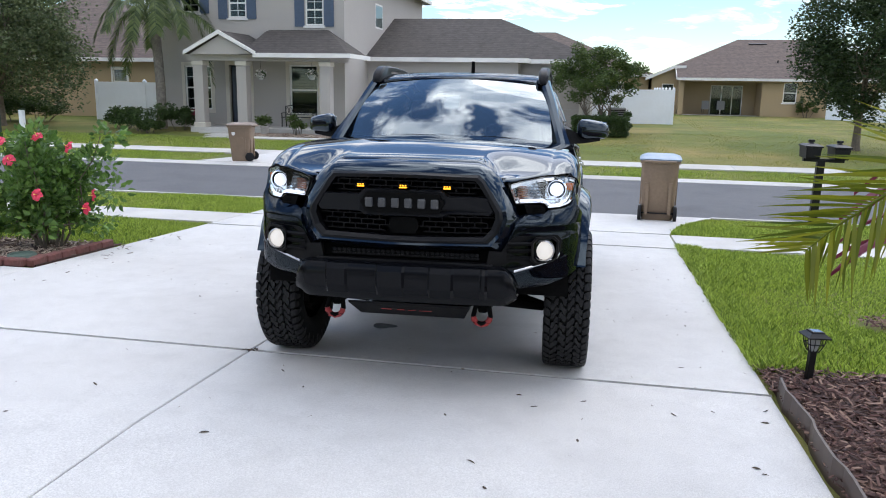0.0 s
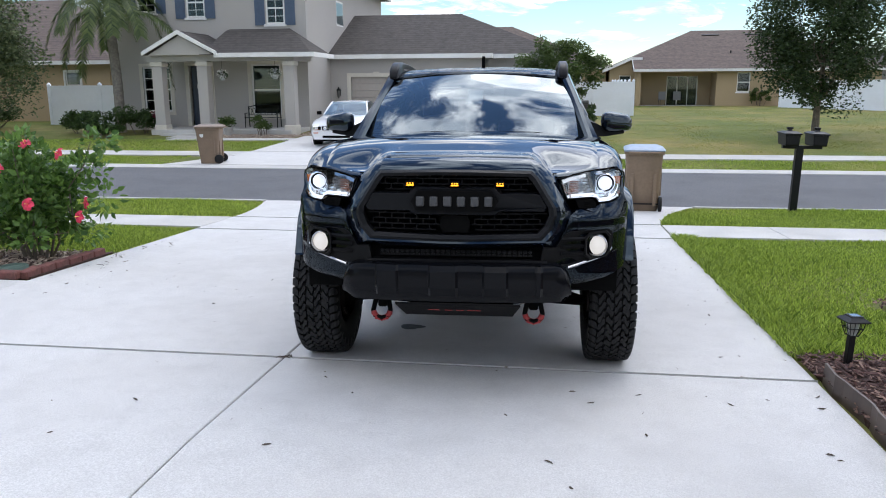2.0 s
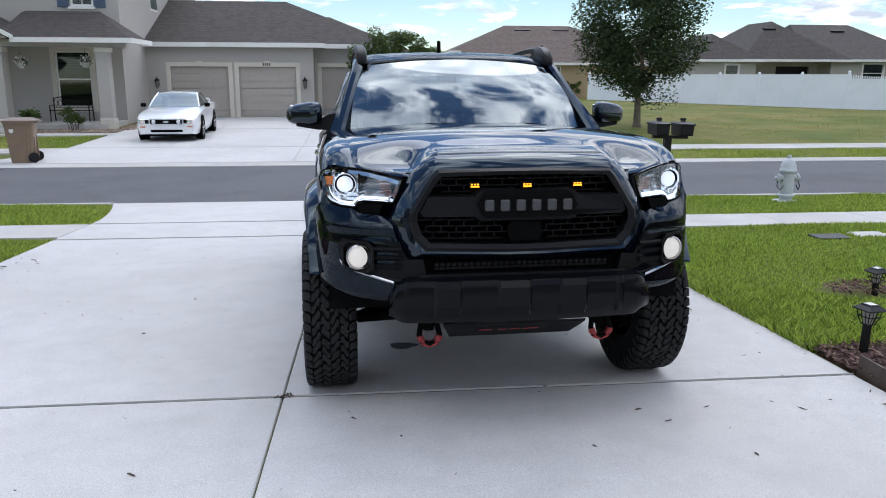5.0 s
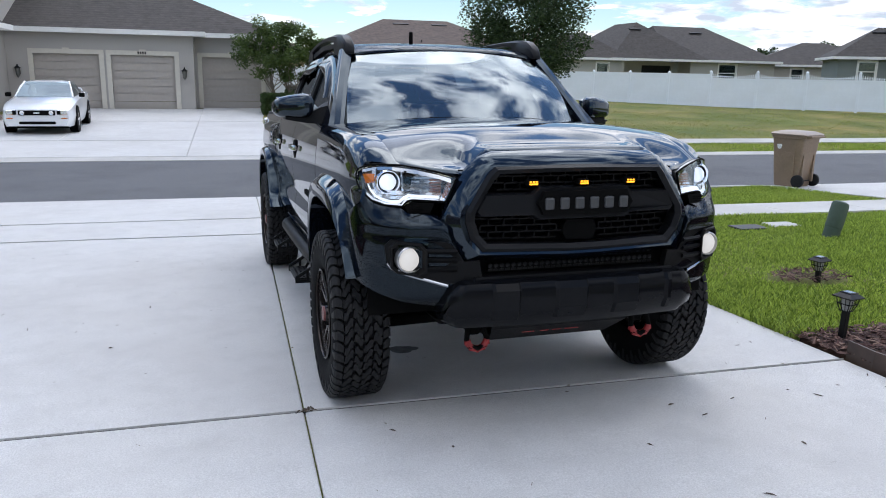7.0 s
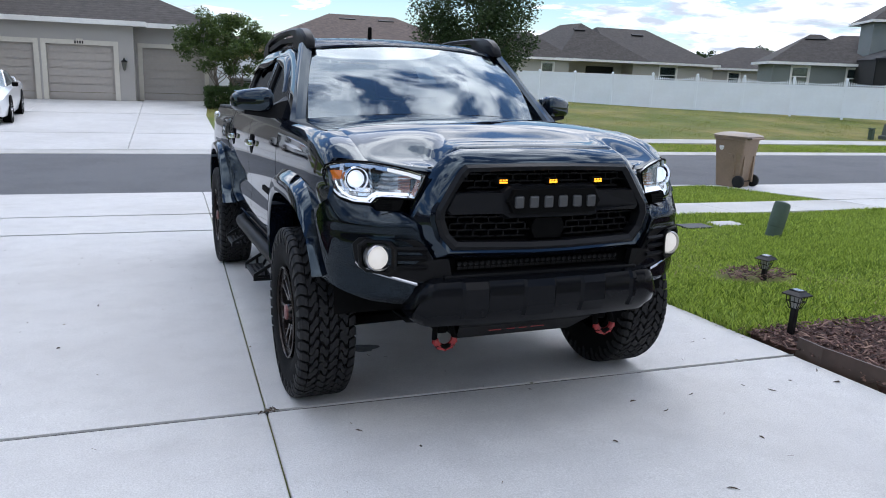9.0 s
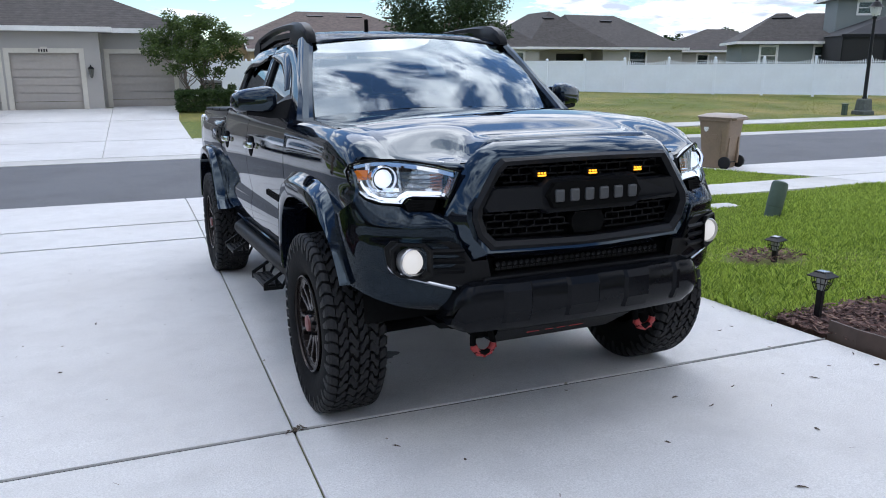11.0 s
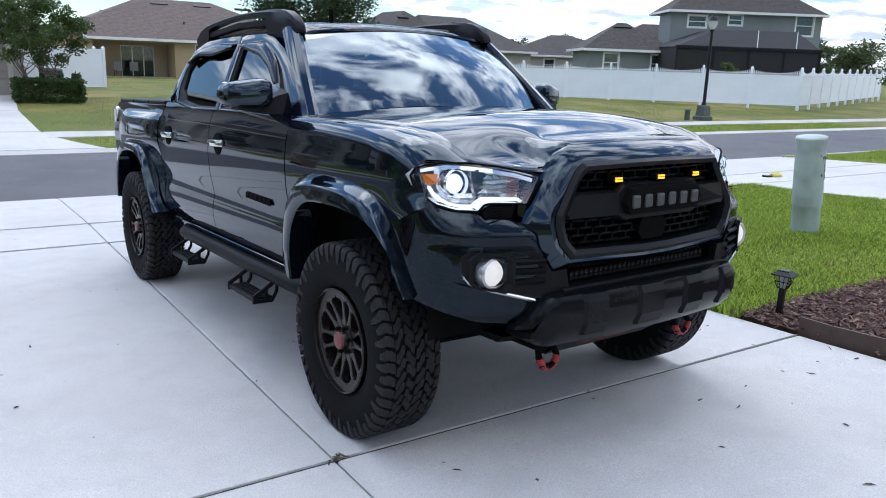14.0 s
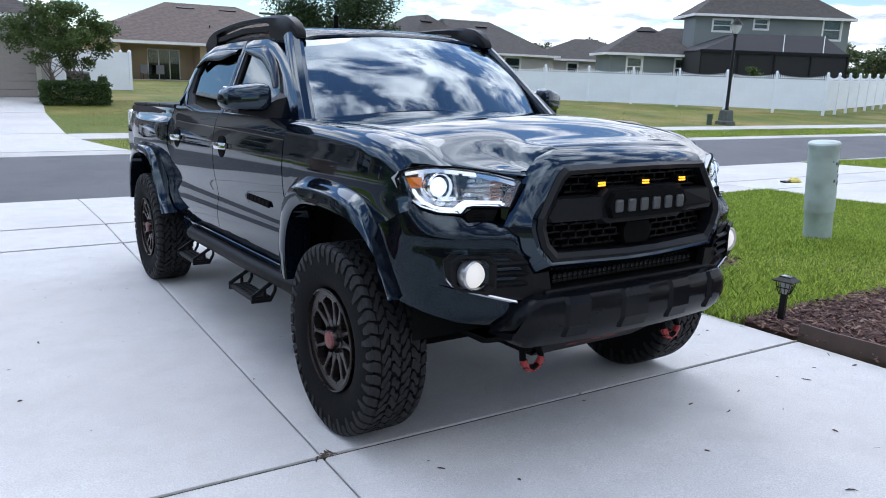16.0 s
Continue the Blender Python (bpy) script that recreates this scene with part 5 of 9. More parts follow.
# roof skin
bm = bmesh.new()
rows = []
for y, zc, ze, xe in ((1.130, 1.738, 1.704, 0.605), (1.140, 1.749, 1.717, 0.615), (1.19, 1.763, 1.738, 0.622), (1.30, 1.786, 1.764, 0.622), (1.45, 1.807, 1.782, 0.620), (1.7, 1.824, 1.793, 0.618), (2.1, 1.815, 1.787, 0.618), (2.45, 1.785, 1.760, 0.614), (2.62, 1.747, 1.715, 0.605), (2.66, 1.72, 1.69, 0.60)):
    rows.append([(xe * u, y - 0.085 * (1 - u * u) * max(0.0, min(1.0, (1.6 - y) / 0.4)), ze + (zc - ze) * (1 - abs(u) ** 2.6) - (0.012 if abs(u) == 1 else 0)) for u in [-1 + 2 * k / 16 for k in range(17)]])
skin_bm = bmesh.new()
vr = [[skin_bm.verts.new(p) for p in r] for r in rows]
for a, b in zip(vr, vr[1:]):
    for j in range(16):
        skin_bm.faces.new((a[j], a[j + 1], b[j + 1], b[j]))
bm.free()
bmesh.ops.solidify(skin_bm, geom=skin_bm.faces[:], thickness=0.02)
part("roof", skin_bm, M_PAINT, truck, smooth=True)

# cab back wall, rear window, floor
bm = bmesh.new()
loft(bm, [[(-0.82, 2.74, 0.6), (0.82, 2.74, 0.6), (0.82, 2.76, 0.6), (-0.82, 2.76, 0.6)], [(-0.815, 2.74, 1.36), (0.815, 2.74, 1.36), (0.815, 2.765, 1.36), (-0.815, 2.765, 1.36)]])
loft(bm, [[(x, 2.74, 1.36), (x + 0.12 * sg, 2.74, 1.36), (x + 0.12 * sg, 2.765, 1.36), (x, 2.765, 1.36)] if z < 1.5 else [(x * 0.76, 2.62, 1.70), (x * 0.76 + 0.1 * sg, 2.62, 1.70), (x * 0.76 + 0.1 * sg, 2.645, 1.70), (x * 0.76, 2.645, 1.70)] for x, sg in ((-0.815, 1),) for z in (1.36, 1.7)])
loft(bm, [[(x, 2.74, 1.36), (x + 0.12 * sg, 2.74, 1.36), (x + 0.12 * sg, 2.765, 1.36), (x, 2.765, 1.36)] if z < 1.5 else [(x * 0.76, 2.62, 1.70), (x * 0.76 + 0.1 * sg, 2.62, 1.70), (x * 0.76 + 0.1 * sg, 2.645, 1.70), (x * 0.76, 2.645, 1.70)] for x, sg in ((0.815, -1),) for z in (1.36, 1.7)])
part("cab_back", bm, M_PAINT, truck)
bm = bmesh.new()
bm.faces.new([bm.verts.new(p) for p in ((-0.7, 2.75, 1.36), (0.7, 2.75, 1.36), (0.54, 2.635, 1.70), (-0.54, 2.635, 1.70))])
part("rear_window", bm, M_TINT, truck, face=(0, 1, 0.3))
part("cab_floor", box(-0.8, 0.6, 0.52, 0.8, 2.74, 0.6), M_DEEP, truck)
# flat pan added to keep light out below, for a dense underbody
part("underbody_light_block", box(-0.74, -0.30, 0.57, 0.74, 4.08, 0.60), M_DEEP, truck)
part("chassis", box(-0.45, -0.35, 0.42, 0.45, 4.08, 0.56, bev=0.02), M_DEEP, truck)

# bed floor, front and tailgate, folding cover, rear bumper
bm = bmesh.new()
bx(bm, -0.83, 2.785, 0.62, 0.83, 4.24, 0.66)
bx(bm, -0.83, 2.81, 0.66, 0.83, 2.835, 1.29)
part("bed", bm, M_DEEP, truck)
part("tailgate", box(-0.78, 4.09, 0.66, 0.78, 4.135, 1.31, bev=0.01), M_PAINT, truck)
for k in range(3):
    part("bed_cover", box(-0.835, 2.82 + 0.425 * k, 1.317, 0.835, 3.235 + 0.425 * k, 1.345, bev=0.008), M_PLAST, truck, "black folding bed cover panel")
part("rear_bumper", box(-0.86, 4.13, 0.52, 0.86, 4.28, 0.72, bev=0.03, seg=2), M_PLAST, truck)

# windscreen: bowed grid
def screen_pt(u, v, off=0.0):
    xb, xt = 0.735, 0.605
    x = u * (xb + (xt - xb) * v)
    y0, z0 = 0.72 - 0.16 * (1 - u * u), 1.300 + 0.03 * (1 - u * u)
    y1, z1 = 1.145 - 0.09 * (1 - u * u), 1.708 + 0.035 * (1 - u * u)
    bow = 0.025 * math.sin(math.pi * v)
    return (x, y0 + (y1 - y0) * v - bow - off * 0.65, z0 + (z1 - z0) * v + bow * 0.9 + off * 0.75)


def screen_grid(us, vs, off=0.0):
    bm = bmesh.new()
    g = [[bm.verts.new(screen_pt(u, v, off)) for u in us] for v in vs]
    for a, b in zip(g, g[1:]):
        for j in range(len(us) - 1):
            bm.faces.new((a[j], a[j + 1], b[j + 1], b[j]))
    return bm


ws = part("windscreen", screen_grid([-1 + k / 10 for k in range(21)], [k / 10 for k in range(11)]), M_SCREENGLASS, truck, smooth=True, face=(0, -1, 1))
ws.visible_shadow = False
bm = screen_grid([-1.02 + k * 0.102 for k in range(21)], [0.975, 1.0], -0.002)
for us in ([-1.03, -0.955], [0.955, 1.03]):
    b2 = screen_grid(us, [k / 8 for k in range(9)], -0.002)
    me = bpy.data.meshes.new("tmp")
    b2.to_mesh(me)
    bm.from_mesh(me)
    b2.free()
    bpy.data.meshes.remove(me)
part("windscreen_band", bm, M_DEEP, ws)
part("windscreen_sticker", screen_grid([-0.07, 0.08], [0.42, 0.66], -0.004), plain("grey_tag", (0.25, 0.3, 0.36), 0.6, var=0.2, scale=60), ws, "small printed tag hanging behind the glass")
bm = bmesh.new()
loft(bm, [[(-0.75, 0.60, 1.285), (-0.4, 0.5, 1.30), (0, 0.46, 1.305), (0.4, 0.5, 1.30), (0.75, 0.60, 1.285)], [(-0.75, 0.74, 1.30), (-0.4, 0.63, 1.325), (0, 0.58, 1.332), (0.4, 0.63, 1.325), (0.75, 0.74, 1.30)]], closed=False)
bmesh.ops.solidify(bm, geom=bm.faces[:], thickness=0.02)
part("cowl", bm, M_DEEP, truck)
for x0, x1 in ((-0.55, 0.02), (0.0, 0.52)):
    bm = bmesh.new()
    tube(bm, [screen_pt(x0 / 0.73 + (x1 - x0) / 0.73 * k / 6, 0.004 + 0.02 * math.sin(k / 6 * 2.6), 0.008) for k in range(7)], 0.0045, 6)
    part("wiper", bm, M_DEEP, truck)

# interior
bm = bmesh.new()
loft(bm, [[(-0.74, 0.62, 0.9), (0.74, 0.62, 0.9), (0.74, 0.62, 1.27), (-0.74, 0.62, 1.27)], [(-0.74, 1.0, 0.9), (0.74, 1.0, 0.9), (0.74, 1.0, 1.25), (-0.74, 1.0, 1.25)], [(-0.74, 1.1, 0.9), (0.74, 1.1, 0.9), (0.74, 1.08, 1.12), (-0.74, 1.08, 1.12)]])
part("dashboard", soften(bm, 0.03, 2), M_SEAT, truck)
for x, y in ((-0.36, 1.62), (0.36, 1.62), (-0.38, 2.4), (0.38, 2.4)):
    bm = box(x - 0.24, y - 0.28, 0.8, x + 0.24, y + 0.2, 0.98, bev=0.05, seg=2)
    bx(bm, x - 0.23, y + 0.12, 0.95, x + 0.23, y + 0.26, 1.42, bev=0.05, seg=2)
    bx(bm, x - 0.13, y + 0.17, 1.44, x + 0.13, y + 0.27, 1.60, bev=0.04, seg=2)
    part("seat", bm, M_SEAT, truck, smooth=True)
bm = bmesh.new()
tube(bm, [(0.36 + 0.18 * math.cos(a * math.pi / 10), 1.17 + 0.05 * math.sin(a * math.pi / 10), 1.17 + 0.17 * math.sin(a * math.pi / 10)) for a in range(20)], 0.014, 8, closed=True)
bx(bm, 0.2, 1.15, 1.15, 0.52, 1.18, 1.19)
part("steering_wheel", bm, M_SEAT, truck, smooth=True)
part("rear_view_mirror", box(-0.12, 1.14, 1.60, 0.12, 1.17, 1.67, bev=0.01), M_DEEP, truck)

LAMP_PLAN = curve((0.48, -0.640), (0.52, -0.626), (0.56, -0.608), (0.65, -0.572), (0.72, -0.536), (0.78, -0.486), (0.82, -0.444), (0.845, -0.405), (0.862, -0.365), (0.875, -0.32))


def lamp_y(u, z=1.03):
    """The front face of the headlamps, raked towards their outer top."""
    a = abs(u)
    return LAMP_PLAN(a) + 0.40 * max(0.0, z - 1.03) * max(0.0, min(1.0, (a - 0.5) / 0.25, (0.90 - a) / 0.08))


LAMP_TOP = curve((0.50, 1.128), (0.56, 1.147), (0.63, 1.162), (0.70, 1.172), (0.76, 1.176), (0.82, 1.170), (0.86, 1.150))
BULGE_X = curve((-0.62, 0.405), (-0.3, 0.455), (0.6, 0.56))
BULGE_Z = curve((-0.64, 0.088), (-0.55, 0.078), (-0.45, 0.058), (-0.3, 0.040), (-0.1, 0.028), (0.6, 0.018))


def hood_z(x, y):
    a = abs(x)
    w = 0.055 + 0.105 * smooth((y + 0.6) / 0.5)
    nose = smooth((-0.26 - y) / 0.26)
    rise = smooth((BULGE_X(y) + w - a) / (2 * w)) * nose + max(0.0, 1 - (a / SEAM_X(y)) ** 2.6) * (1 - nose)
    return SEAM_Z(y) + BULGE_Z(y) * rise + 0.024 * (1 - (a / 0.78) ** 2)


# bonnet
def hood_pt(u, v):
    a = abs(u) * 0.729
    if a < 0.40:
        yf = -0.622 + 0.10 * a * a
    else:
        f = smooth((a - 0.40) / 0.12)
        yf = (-0.622 + 0.10 * a * a) * (1 - f) + (lamp_y(a, LAMP_TOP(a)) + 0.012) * f
    yb = 0.66 - 0.15 * (1 - u * u)
    y = yf + (yb - yf) * v
    x = u * (SEAM_X(y) - 0.006)
    z = hood_z(x, y) if abs(u) < 0.999 else SEAM_Z(y) - 0.001
    # the leading edge rolls down
    return (x, y, z - 0.014 * max(0.0, 1 - v / 0.03) ** 2)


bm = bmesh.new()
us = [-1 + 2 * k / 72 for k in range(73)]
vs = [0, 0.008, 0.018, 0.03, 0.05, 0.08] + [0.11 + 0.89 * k / 34 for k in range(35)]
g = [[bm.verts.new(hood_pt(u, v)) for u in us] for v in vs]
low = [bm.verts.new(Vector(v.co) + Vector((0, 0.018, -0.014))) for v in g[0]]
for j in range(len(us) - 1):
    bm.faces.new((low[j], low[j + 1], g[0][j + 1], g[0][j]))
for a, b in zip(g, g[1:]):
    for j in range(len(us) - 1):
        bm.faces.new((a[j], a[j + 1], b[j + 1], b[j]))
for side in (0, -1):
    col = [r[side] for r in g]
    lo = [bm.verts.new(Vector(v.co) + Vector((0.004 if side == 0 else -0.004, 0, -0.03))) for v in col]
    for j in range(len(col) - 1):
        bm.faces.new((col[j], col[j + 1], lo[j + 1], lo[j]))
part("bonnet", bm, M_PAINT, truck, smooth=True)
part("engine_bay", box(-0.70, -0.50, 0.60, 0.70, 0.60, 1.15), M_DEEP, truck)
part("nose_support", box(-0.56, -0.585, 0.60, 0.56, -0.50, 1.125, bev=0.02), M_PAINT, truck)

# grille surround (painted) as rings in (x, z)
def full(half, y):
    """Closed outline from the right half, top centre to bottom centre."""
    r = [(x, yy if isinstance(yy, float) else y, z) for x, z, yy in [(p[0], p[1], p[2] if len(p) > 2 else y) for p in half]]
    return r + [(-x, yy, z) for x, yy, z in r[::-1]]


outer = [(0.08, 1.240, -0.612), (0.36, 1.234, -0.600), (0.43, 1.205, -0.598), (0.495, 1.145, -0.606), (0.548, 1.03, -0.598), (0.580, 0.965, -0.61), (0.555, 0.87, -0.635), (0.500, 0.795, -0.655), (0.08, 0.783, -0.68)]
mid1 = [(0.08, 1.238, -0.636), (0.365, 1.231, -0.622), (0.425, 1.203, -0.620), (0.486, 1.14, -0.630), (0.537, 1.03, -0.632), (0.566, 0.965, -0.642), (0.543, 0.876, -0.662), (0.488, 0.803, -0.690), (0.08, 0.791, -0.715)]
mid2 = [(0.08, 1.205, -0.700), (0.372, 1.198, -0.680), (0.412, 1.170, -0.675), (0.457, 1.10, -0.682), (0.516, 1.0, -0.692), (0.524, 0.96, -0.698), (0.500, 0.885, -0.705), (0.446, 0.825, -0.717), (0.08, 0.818, -0.745)]
inner = [(0.08, 1.183, -0.715), (0.376, 1.176, -0.692), (0.403, 1.15, -0.685), (0.442, 1.09, -0.688), (0.497, 1.0, -0.695), (0.503, 0.96, -0.700), (0.480, 0.89, -0.702), (0.430, 0.836, -0.712), (0.08, 0.83, -0.740)]
bm = bmesh.new()
loft(bm, [full(r, -0.6) for r in (outer, mid1, mid2, inner)], caps=False)
part("grille_surround", bm, M_PAINT, truck, smooth=True)

gr_out = [(p[0], p[1], p[2] - 0.004) for p in inner]
gr_face = [(0.08, 1.172, -0.742), (0.370, 1.165, -0.714), (0.395, 1.140, -0.708), (0.430, 1.083, -0.710), (0.484, 0.997, -0.716), (0.488, 0.96, -0.718), (0.466, 0.897, -0.718), (0.420, 0.850, -0.724), (0.08, 0.842, -0.752)]
gr_in = [(0.08, 1.155, -0.732), (0.358, 1.148, -0.706), (0.378, 1.124, -0.700), (0.408, 1.079, -0.700), (0.460, 0.996, -0.706), (0.464, 0.96, -0.708), (0.444, 0.905, -0.708), (0.408, 0.868, -0.712), (0.08, 0.860, -0.738)]
gr_deep = [(p[0], p[1], p[2] + 0.06) for p in gr_in]
bm = bmesh.new()
loft(bm, [full(r, -0.6) for r in (gr_out, gr_face, gr_in, gr_deep)], caps=False)
grille = part("grille", bm, M_SATIN, truck, "charcoal honeycomb grille with amber markers")


def front_y(x):
    """The bowed plane of the grille."""
    return -0.728 + 0.22 * x * x


bm = bmesh.new()
loft(bm, [[(x, front_y(x) + 0.075, z) for x in [-0.5 + k / 10 for k in range(11)]] for z in (0.85, 1.16)], closed=False)
part("grille_backing", bm, M_DEEP, grille)
# centre bar with the badge recess
bm = bmesh.new()
bar = [(-0.462, 0.995), (-0.446, 0.975), (-0.23, 0.978), (-0.20, 0.958), (0.20, 0.958), (0.23, 0.978), (0.446, 0.975), (0.462, 0.995), (0.428, 1.062), (0.414, 1.068), (0.232, 1.07), (0.202, 1.098), (-0.202, 1.098), (-0.232, 1.07), (-0.414, 1.068), (-0.428, 1.062)]
def bar_ring(scale, dy):
    return [(p[0] * (1 - scale * 0.25), front_y(p[0]) + dy, 1.025 + (p[1] - 1.025) * (1 - scale)) for p in bar]
loft(bm, [bar_ring(0, 0.05), bar_ring(0, 0.0), bar_ring(0.10, -0.024)], caps=True)
part("grille_bar", bm, M_SATIN, grille)
bm = bmesh.new()
prism(bm, [(-0.215, 1.03), (-0.19, 1.002), (0.19, 1.002), (0.215, 1.03), (0.19, 1.068), (-0.19, 1.068)], "y", -0.768, -0.735)
loft(bm, [[(x * 1.0, -0.7685, z) for x, z in ((-0.19, 0.985), (0.19, 0.985), (0.21, 1.03), (0.185, 1.08), (-0.185, 1.08), (-0.21, 1.03))], [(x * 1.0, -0.735, z) for x, z in ((-0.19, 0.985), (0.19, 0.985), (0.21, 1.03), (0.185, 1.08), (-0.185, 1.08), (-0.21, 1.03))]])
part("badge_panel", bm, M_DEEP, grille)
# maker's name as plain blocks
for k in range(6):
    x = -0.1675 + 0.067 * k
    bm = box(x - 0.021, -0.778, 1.006, x + 0.021, -0.766, 1.056, bev=0.008, seg=2)
    part("badge_block", bm, M_LETTER, grille, "plain grey block in place of a letter")
# honeycomb dashes
def dash_rows(z0, z1, n, wmax):
    hh = (z1 - z0) / n
    bm = bmesh.new()
    prism(bm, [(-0.0325, -0.0025), (0.0325, -0.0025), (0.0325, 0.0025), (0.003, 0.0045), (0.003, hh - 0.003), (-0.003, hh - 0.003), (-0.003, 0.0045), (-0.0325, 0.0025)], "y", -0.006, 0.03)
    bmesh.ops.recalc_face_normals(bm, faces=bm.faces)
    me = bpy.data.meshes.new("grille_slat")
    bm.to_mesh(me)
    bm.free()
    me.materials.append(M_PLAST)
    for r in range(n):
        z = z0 + (z1 - z0) * (r + 0.5) / n
        for k in range(-8, 9):
            x = k * 0.065 + (0.0325 if r % 2 else 0.0)
            if abs(x) < wmax(z) and not (z < 0.95 and abs(x) < 0.085):
                ob = new("grille_slat", me)
                ob.parent = grille
                ob.location = (x, front_y(x) + 0.035, z)


dash_rows(1.068, 1.150, 3, lambda z: 0.385 - max(0.0, z - 1.10) * 0.5)
dash_rows(0.868, 0.975, 4, lambda z: 0.43 + (z - 0.87) * 0.25)
bm = bmesh.new()
prism(bm, [(-0.075, 0.90), (-0.06, 0.872), (0.06, 0.872), (0.075, 0.90), (0.075, 0.93), (0.06, 0.955), (-0.06, 0.955), (-0.075, 0.93)], "y", -0.715, -0.66)
part("radar_cover", bm, M_DEEP, grille, "smooth black sensor cover")
for x in (-0.222, 0.0, 0.222):
    y = front_y(x) - 0.006
    pod = part("marker_lamp", box(x - 0.024, y - 0.004, 1.098, x + 0.024, y + 0.03, 1.126, bev=0.004), M_DEEP, grille)
    bm = box(x - 0.019, y - 0.011, 1.103, x + 0.019, y - 0.0045, 1.110, bev=0.002)
    for q in (-0.013, 0.0, 0.013):
        bx(bm, x + q - 0.0035, y - 0.010, 1.1125, x + q + 0.0035, y - 0.0045, 1.119)
    part("marker_lens", bm, M_YELLOW, pod, "lit amber marker lens")

# headlamps
def lamp_outline(sx, grow=0.0):
    base = [(0.516, 1.130), (0.58, 1.150), (0.65, 1.164), (0.72, 1.173), (0.79, 1.173), (0.835, 1.164), (0.860, 1.150), (0.868, 1.125), (0.865, 1.090), (0.853, 1.056), (0.826, 1.026), (0.78, 1.010), (0.718, 1.008), (0.700, 1.031), (0.68, 1.036), (0.62, 1.034), (0.556, 1.031), (0.535, 1.075)]
    cx, cz = 0.70, 1.095
    return [(sx * (cx + (x - cx) * (1 + grow)), cz + (z0 - cz) * (1 + grow)) for x, z0 in base]


for s in (-1, 1):
    hl = bmesh.new()
    o = lamp_outline(s)
    ring_b = [(x, lamp_y(x, z) + 0.085, z) for x, z in o]
    ring_f = [(x, lamp_y(x, z), z) for x, z in o]
    loft(hl, [ring_b, ring_f], caps=False)
    hl.faces.new([hl.verts.new(p) for p in ring_b])
    lamp = part("headlamp", hl, M_BEZEL, truck, "lit projector headlamp with chrome bezel")
    bm = bmesh.new()
    bm.faces.new([bm.verts.new((x, lamp_y(x, z) - 0.004, z)) for x, z in o])
    bmesh.ops.triangulate(bm, faces=bm.faces[:])
    bmesh.ops.subdivide_edges(bm, edges=bm.edges[:], cuts=2)
    for v in bm.verts:
        v.co.y = lamp_y(v.co.x, v.co.z) - 0.004
    lens = part("lens", bm, M_LENS, lamp, smooth=True, face=(0, -1, 0))
    lens.visible_shadow = False
    # chrome rim
    bm = bmesh.new()
    tube(bm, [(x, lamp_y(x, z) - 0.001, z) for x, z in o], 0.0045, 6, closed=True)
    part("bezel", bm, M_DEEP, lamp)
    # chrome frame that narrows inwards behind the lens
    bm = bmesh.new()
    loft(bm, [[(x, lamp_y(x, z) + d, z) for x, z in lamp_outline(s, gr)] for gr, d in ((-0.03, 0.004), (-0.10, 0.026), (-0.11, 0.05))], caps=False)
    part("lamp_frame", bm, M_CHROME, lamp)
    # bright daytime strip along the bottom
    bm = bmesh.new()
    strip = [(0.828, 1.086), (0.822, 1.066), (0.808, 1.044), (0.785, 1.030), (0.755, 1.024), (0.725, 1.024), (0.708, 1.040), (0.690, 1.050), (0.575, 1.047)]
    loft(bm, [[(s * x, lamp_y(x, z) + 0.012 + d, z + q) for d, q in ((0.0, -0.0052), (0.0, 0.0052), (0.02, 0.0052), (0.02, -0.0052))] for x, z in strip])
    part("light_strip", bm, M_DRL, lamp, "lit white daytime strip")
    bm = bmesh.new()
    top = [(0.53, 1.120), (0.58, 1.136), (0.65, 1.151), (0.74, 1.162), (0.80, 1.161), (0.845, 1.150)]
    loft(bm, [[(s * x, lamp_y(x, z) + 0.01 + d, z + q) for d, q in ((0.0, -0.013), (0.009, 0.010), (0.05, 0.012), (0.05, -0.014))] for x, z in top])
    part("reflector_brow", bm, M_CHROME, lamp, "bright chrome strip along the lamp's top")
    # projector
    cx, cz = s * 0.757, 1.100
    cy = lamp_y(0.757, 1.1) + 0.036
    bm = bmesh.new()
    lathe(bm, [(0.052, 0.03), (0.054, -0.014), (0.049, -0.022), (0.045, -0.016), (0.044, 0.02)], (cx, cy, cz), 28, "y")
    pj = part("projector", bm, M_CHROME, lamp, smooth=True)
    bm = bmesh.new()
    lathe(bm, [(0.0445, 0.004), (0.042, -0.006), (0.034, 0.0)], (cx, cy, cz), 24, "y")
    part("projector_shroud", bm, M_DEEP, pj, smooth=True)
    bm = bmesh.new()
    lathe(bm, [(0.036, -0.002), (0.031, -0.012), (0.018, -0.019), (0.0, -0.021)], (cx, cy, cz), 24, "y")
    part("projector_lens", bm, M_PROJ, pj, "glowing projector lens", smooth=True)
    # inner reflector with ribs
    bm = bmesh.new()
    rl = random.Random(7)
    for k in range(13):
        for j in range(8):
            x0, x1 = 0.55 + 0.0225 * k, 0.5725 + 0.0225 * k
            if 0.705 < (x0 + x1) / 2 < 0.81 and 1 < j < 7:
                continue
            z0, z1 = 1.034 + 0.0165 * j, 1.0495 + 0.0165 * j
            t0, t1 = rl.uniform(-0.003, 0.003), rl.uniform(0.003, 0.008)
            bm.faces.new([bm.verts.new((s * x, lamp_y(x, z) + 0.045 + d, z)) for x, z, d in ((x0, z0, -t1 + t0), (x1, z0, -t1 - t0), (x1, z1, t1 * 0.4 - t0), (x0, z1, t1 * 0.4 + t0))])
    part("reflector", bm, M_REFL, lamp)
    bm = bmesh.new()
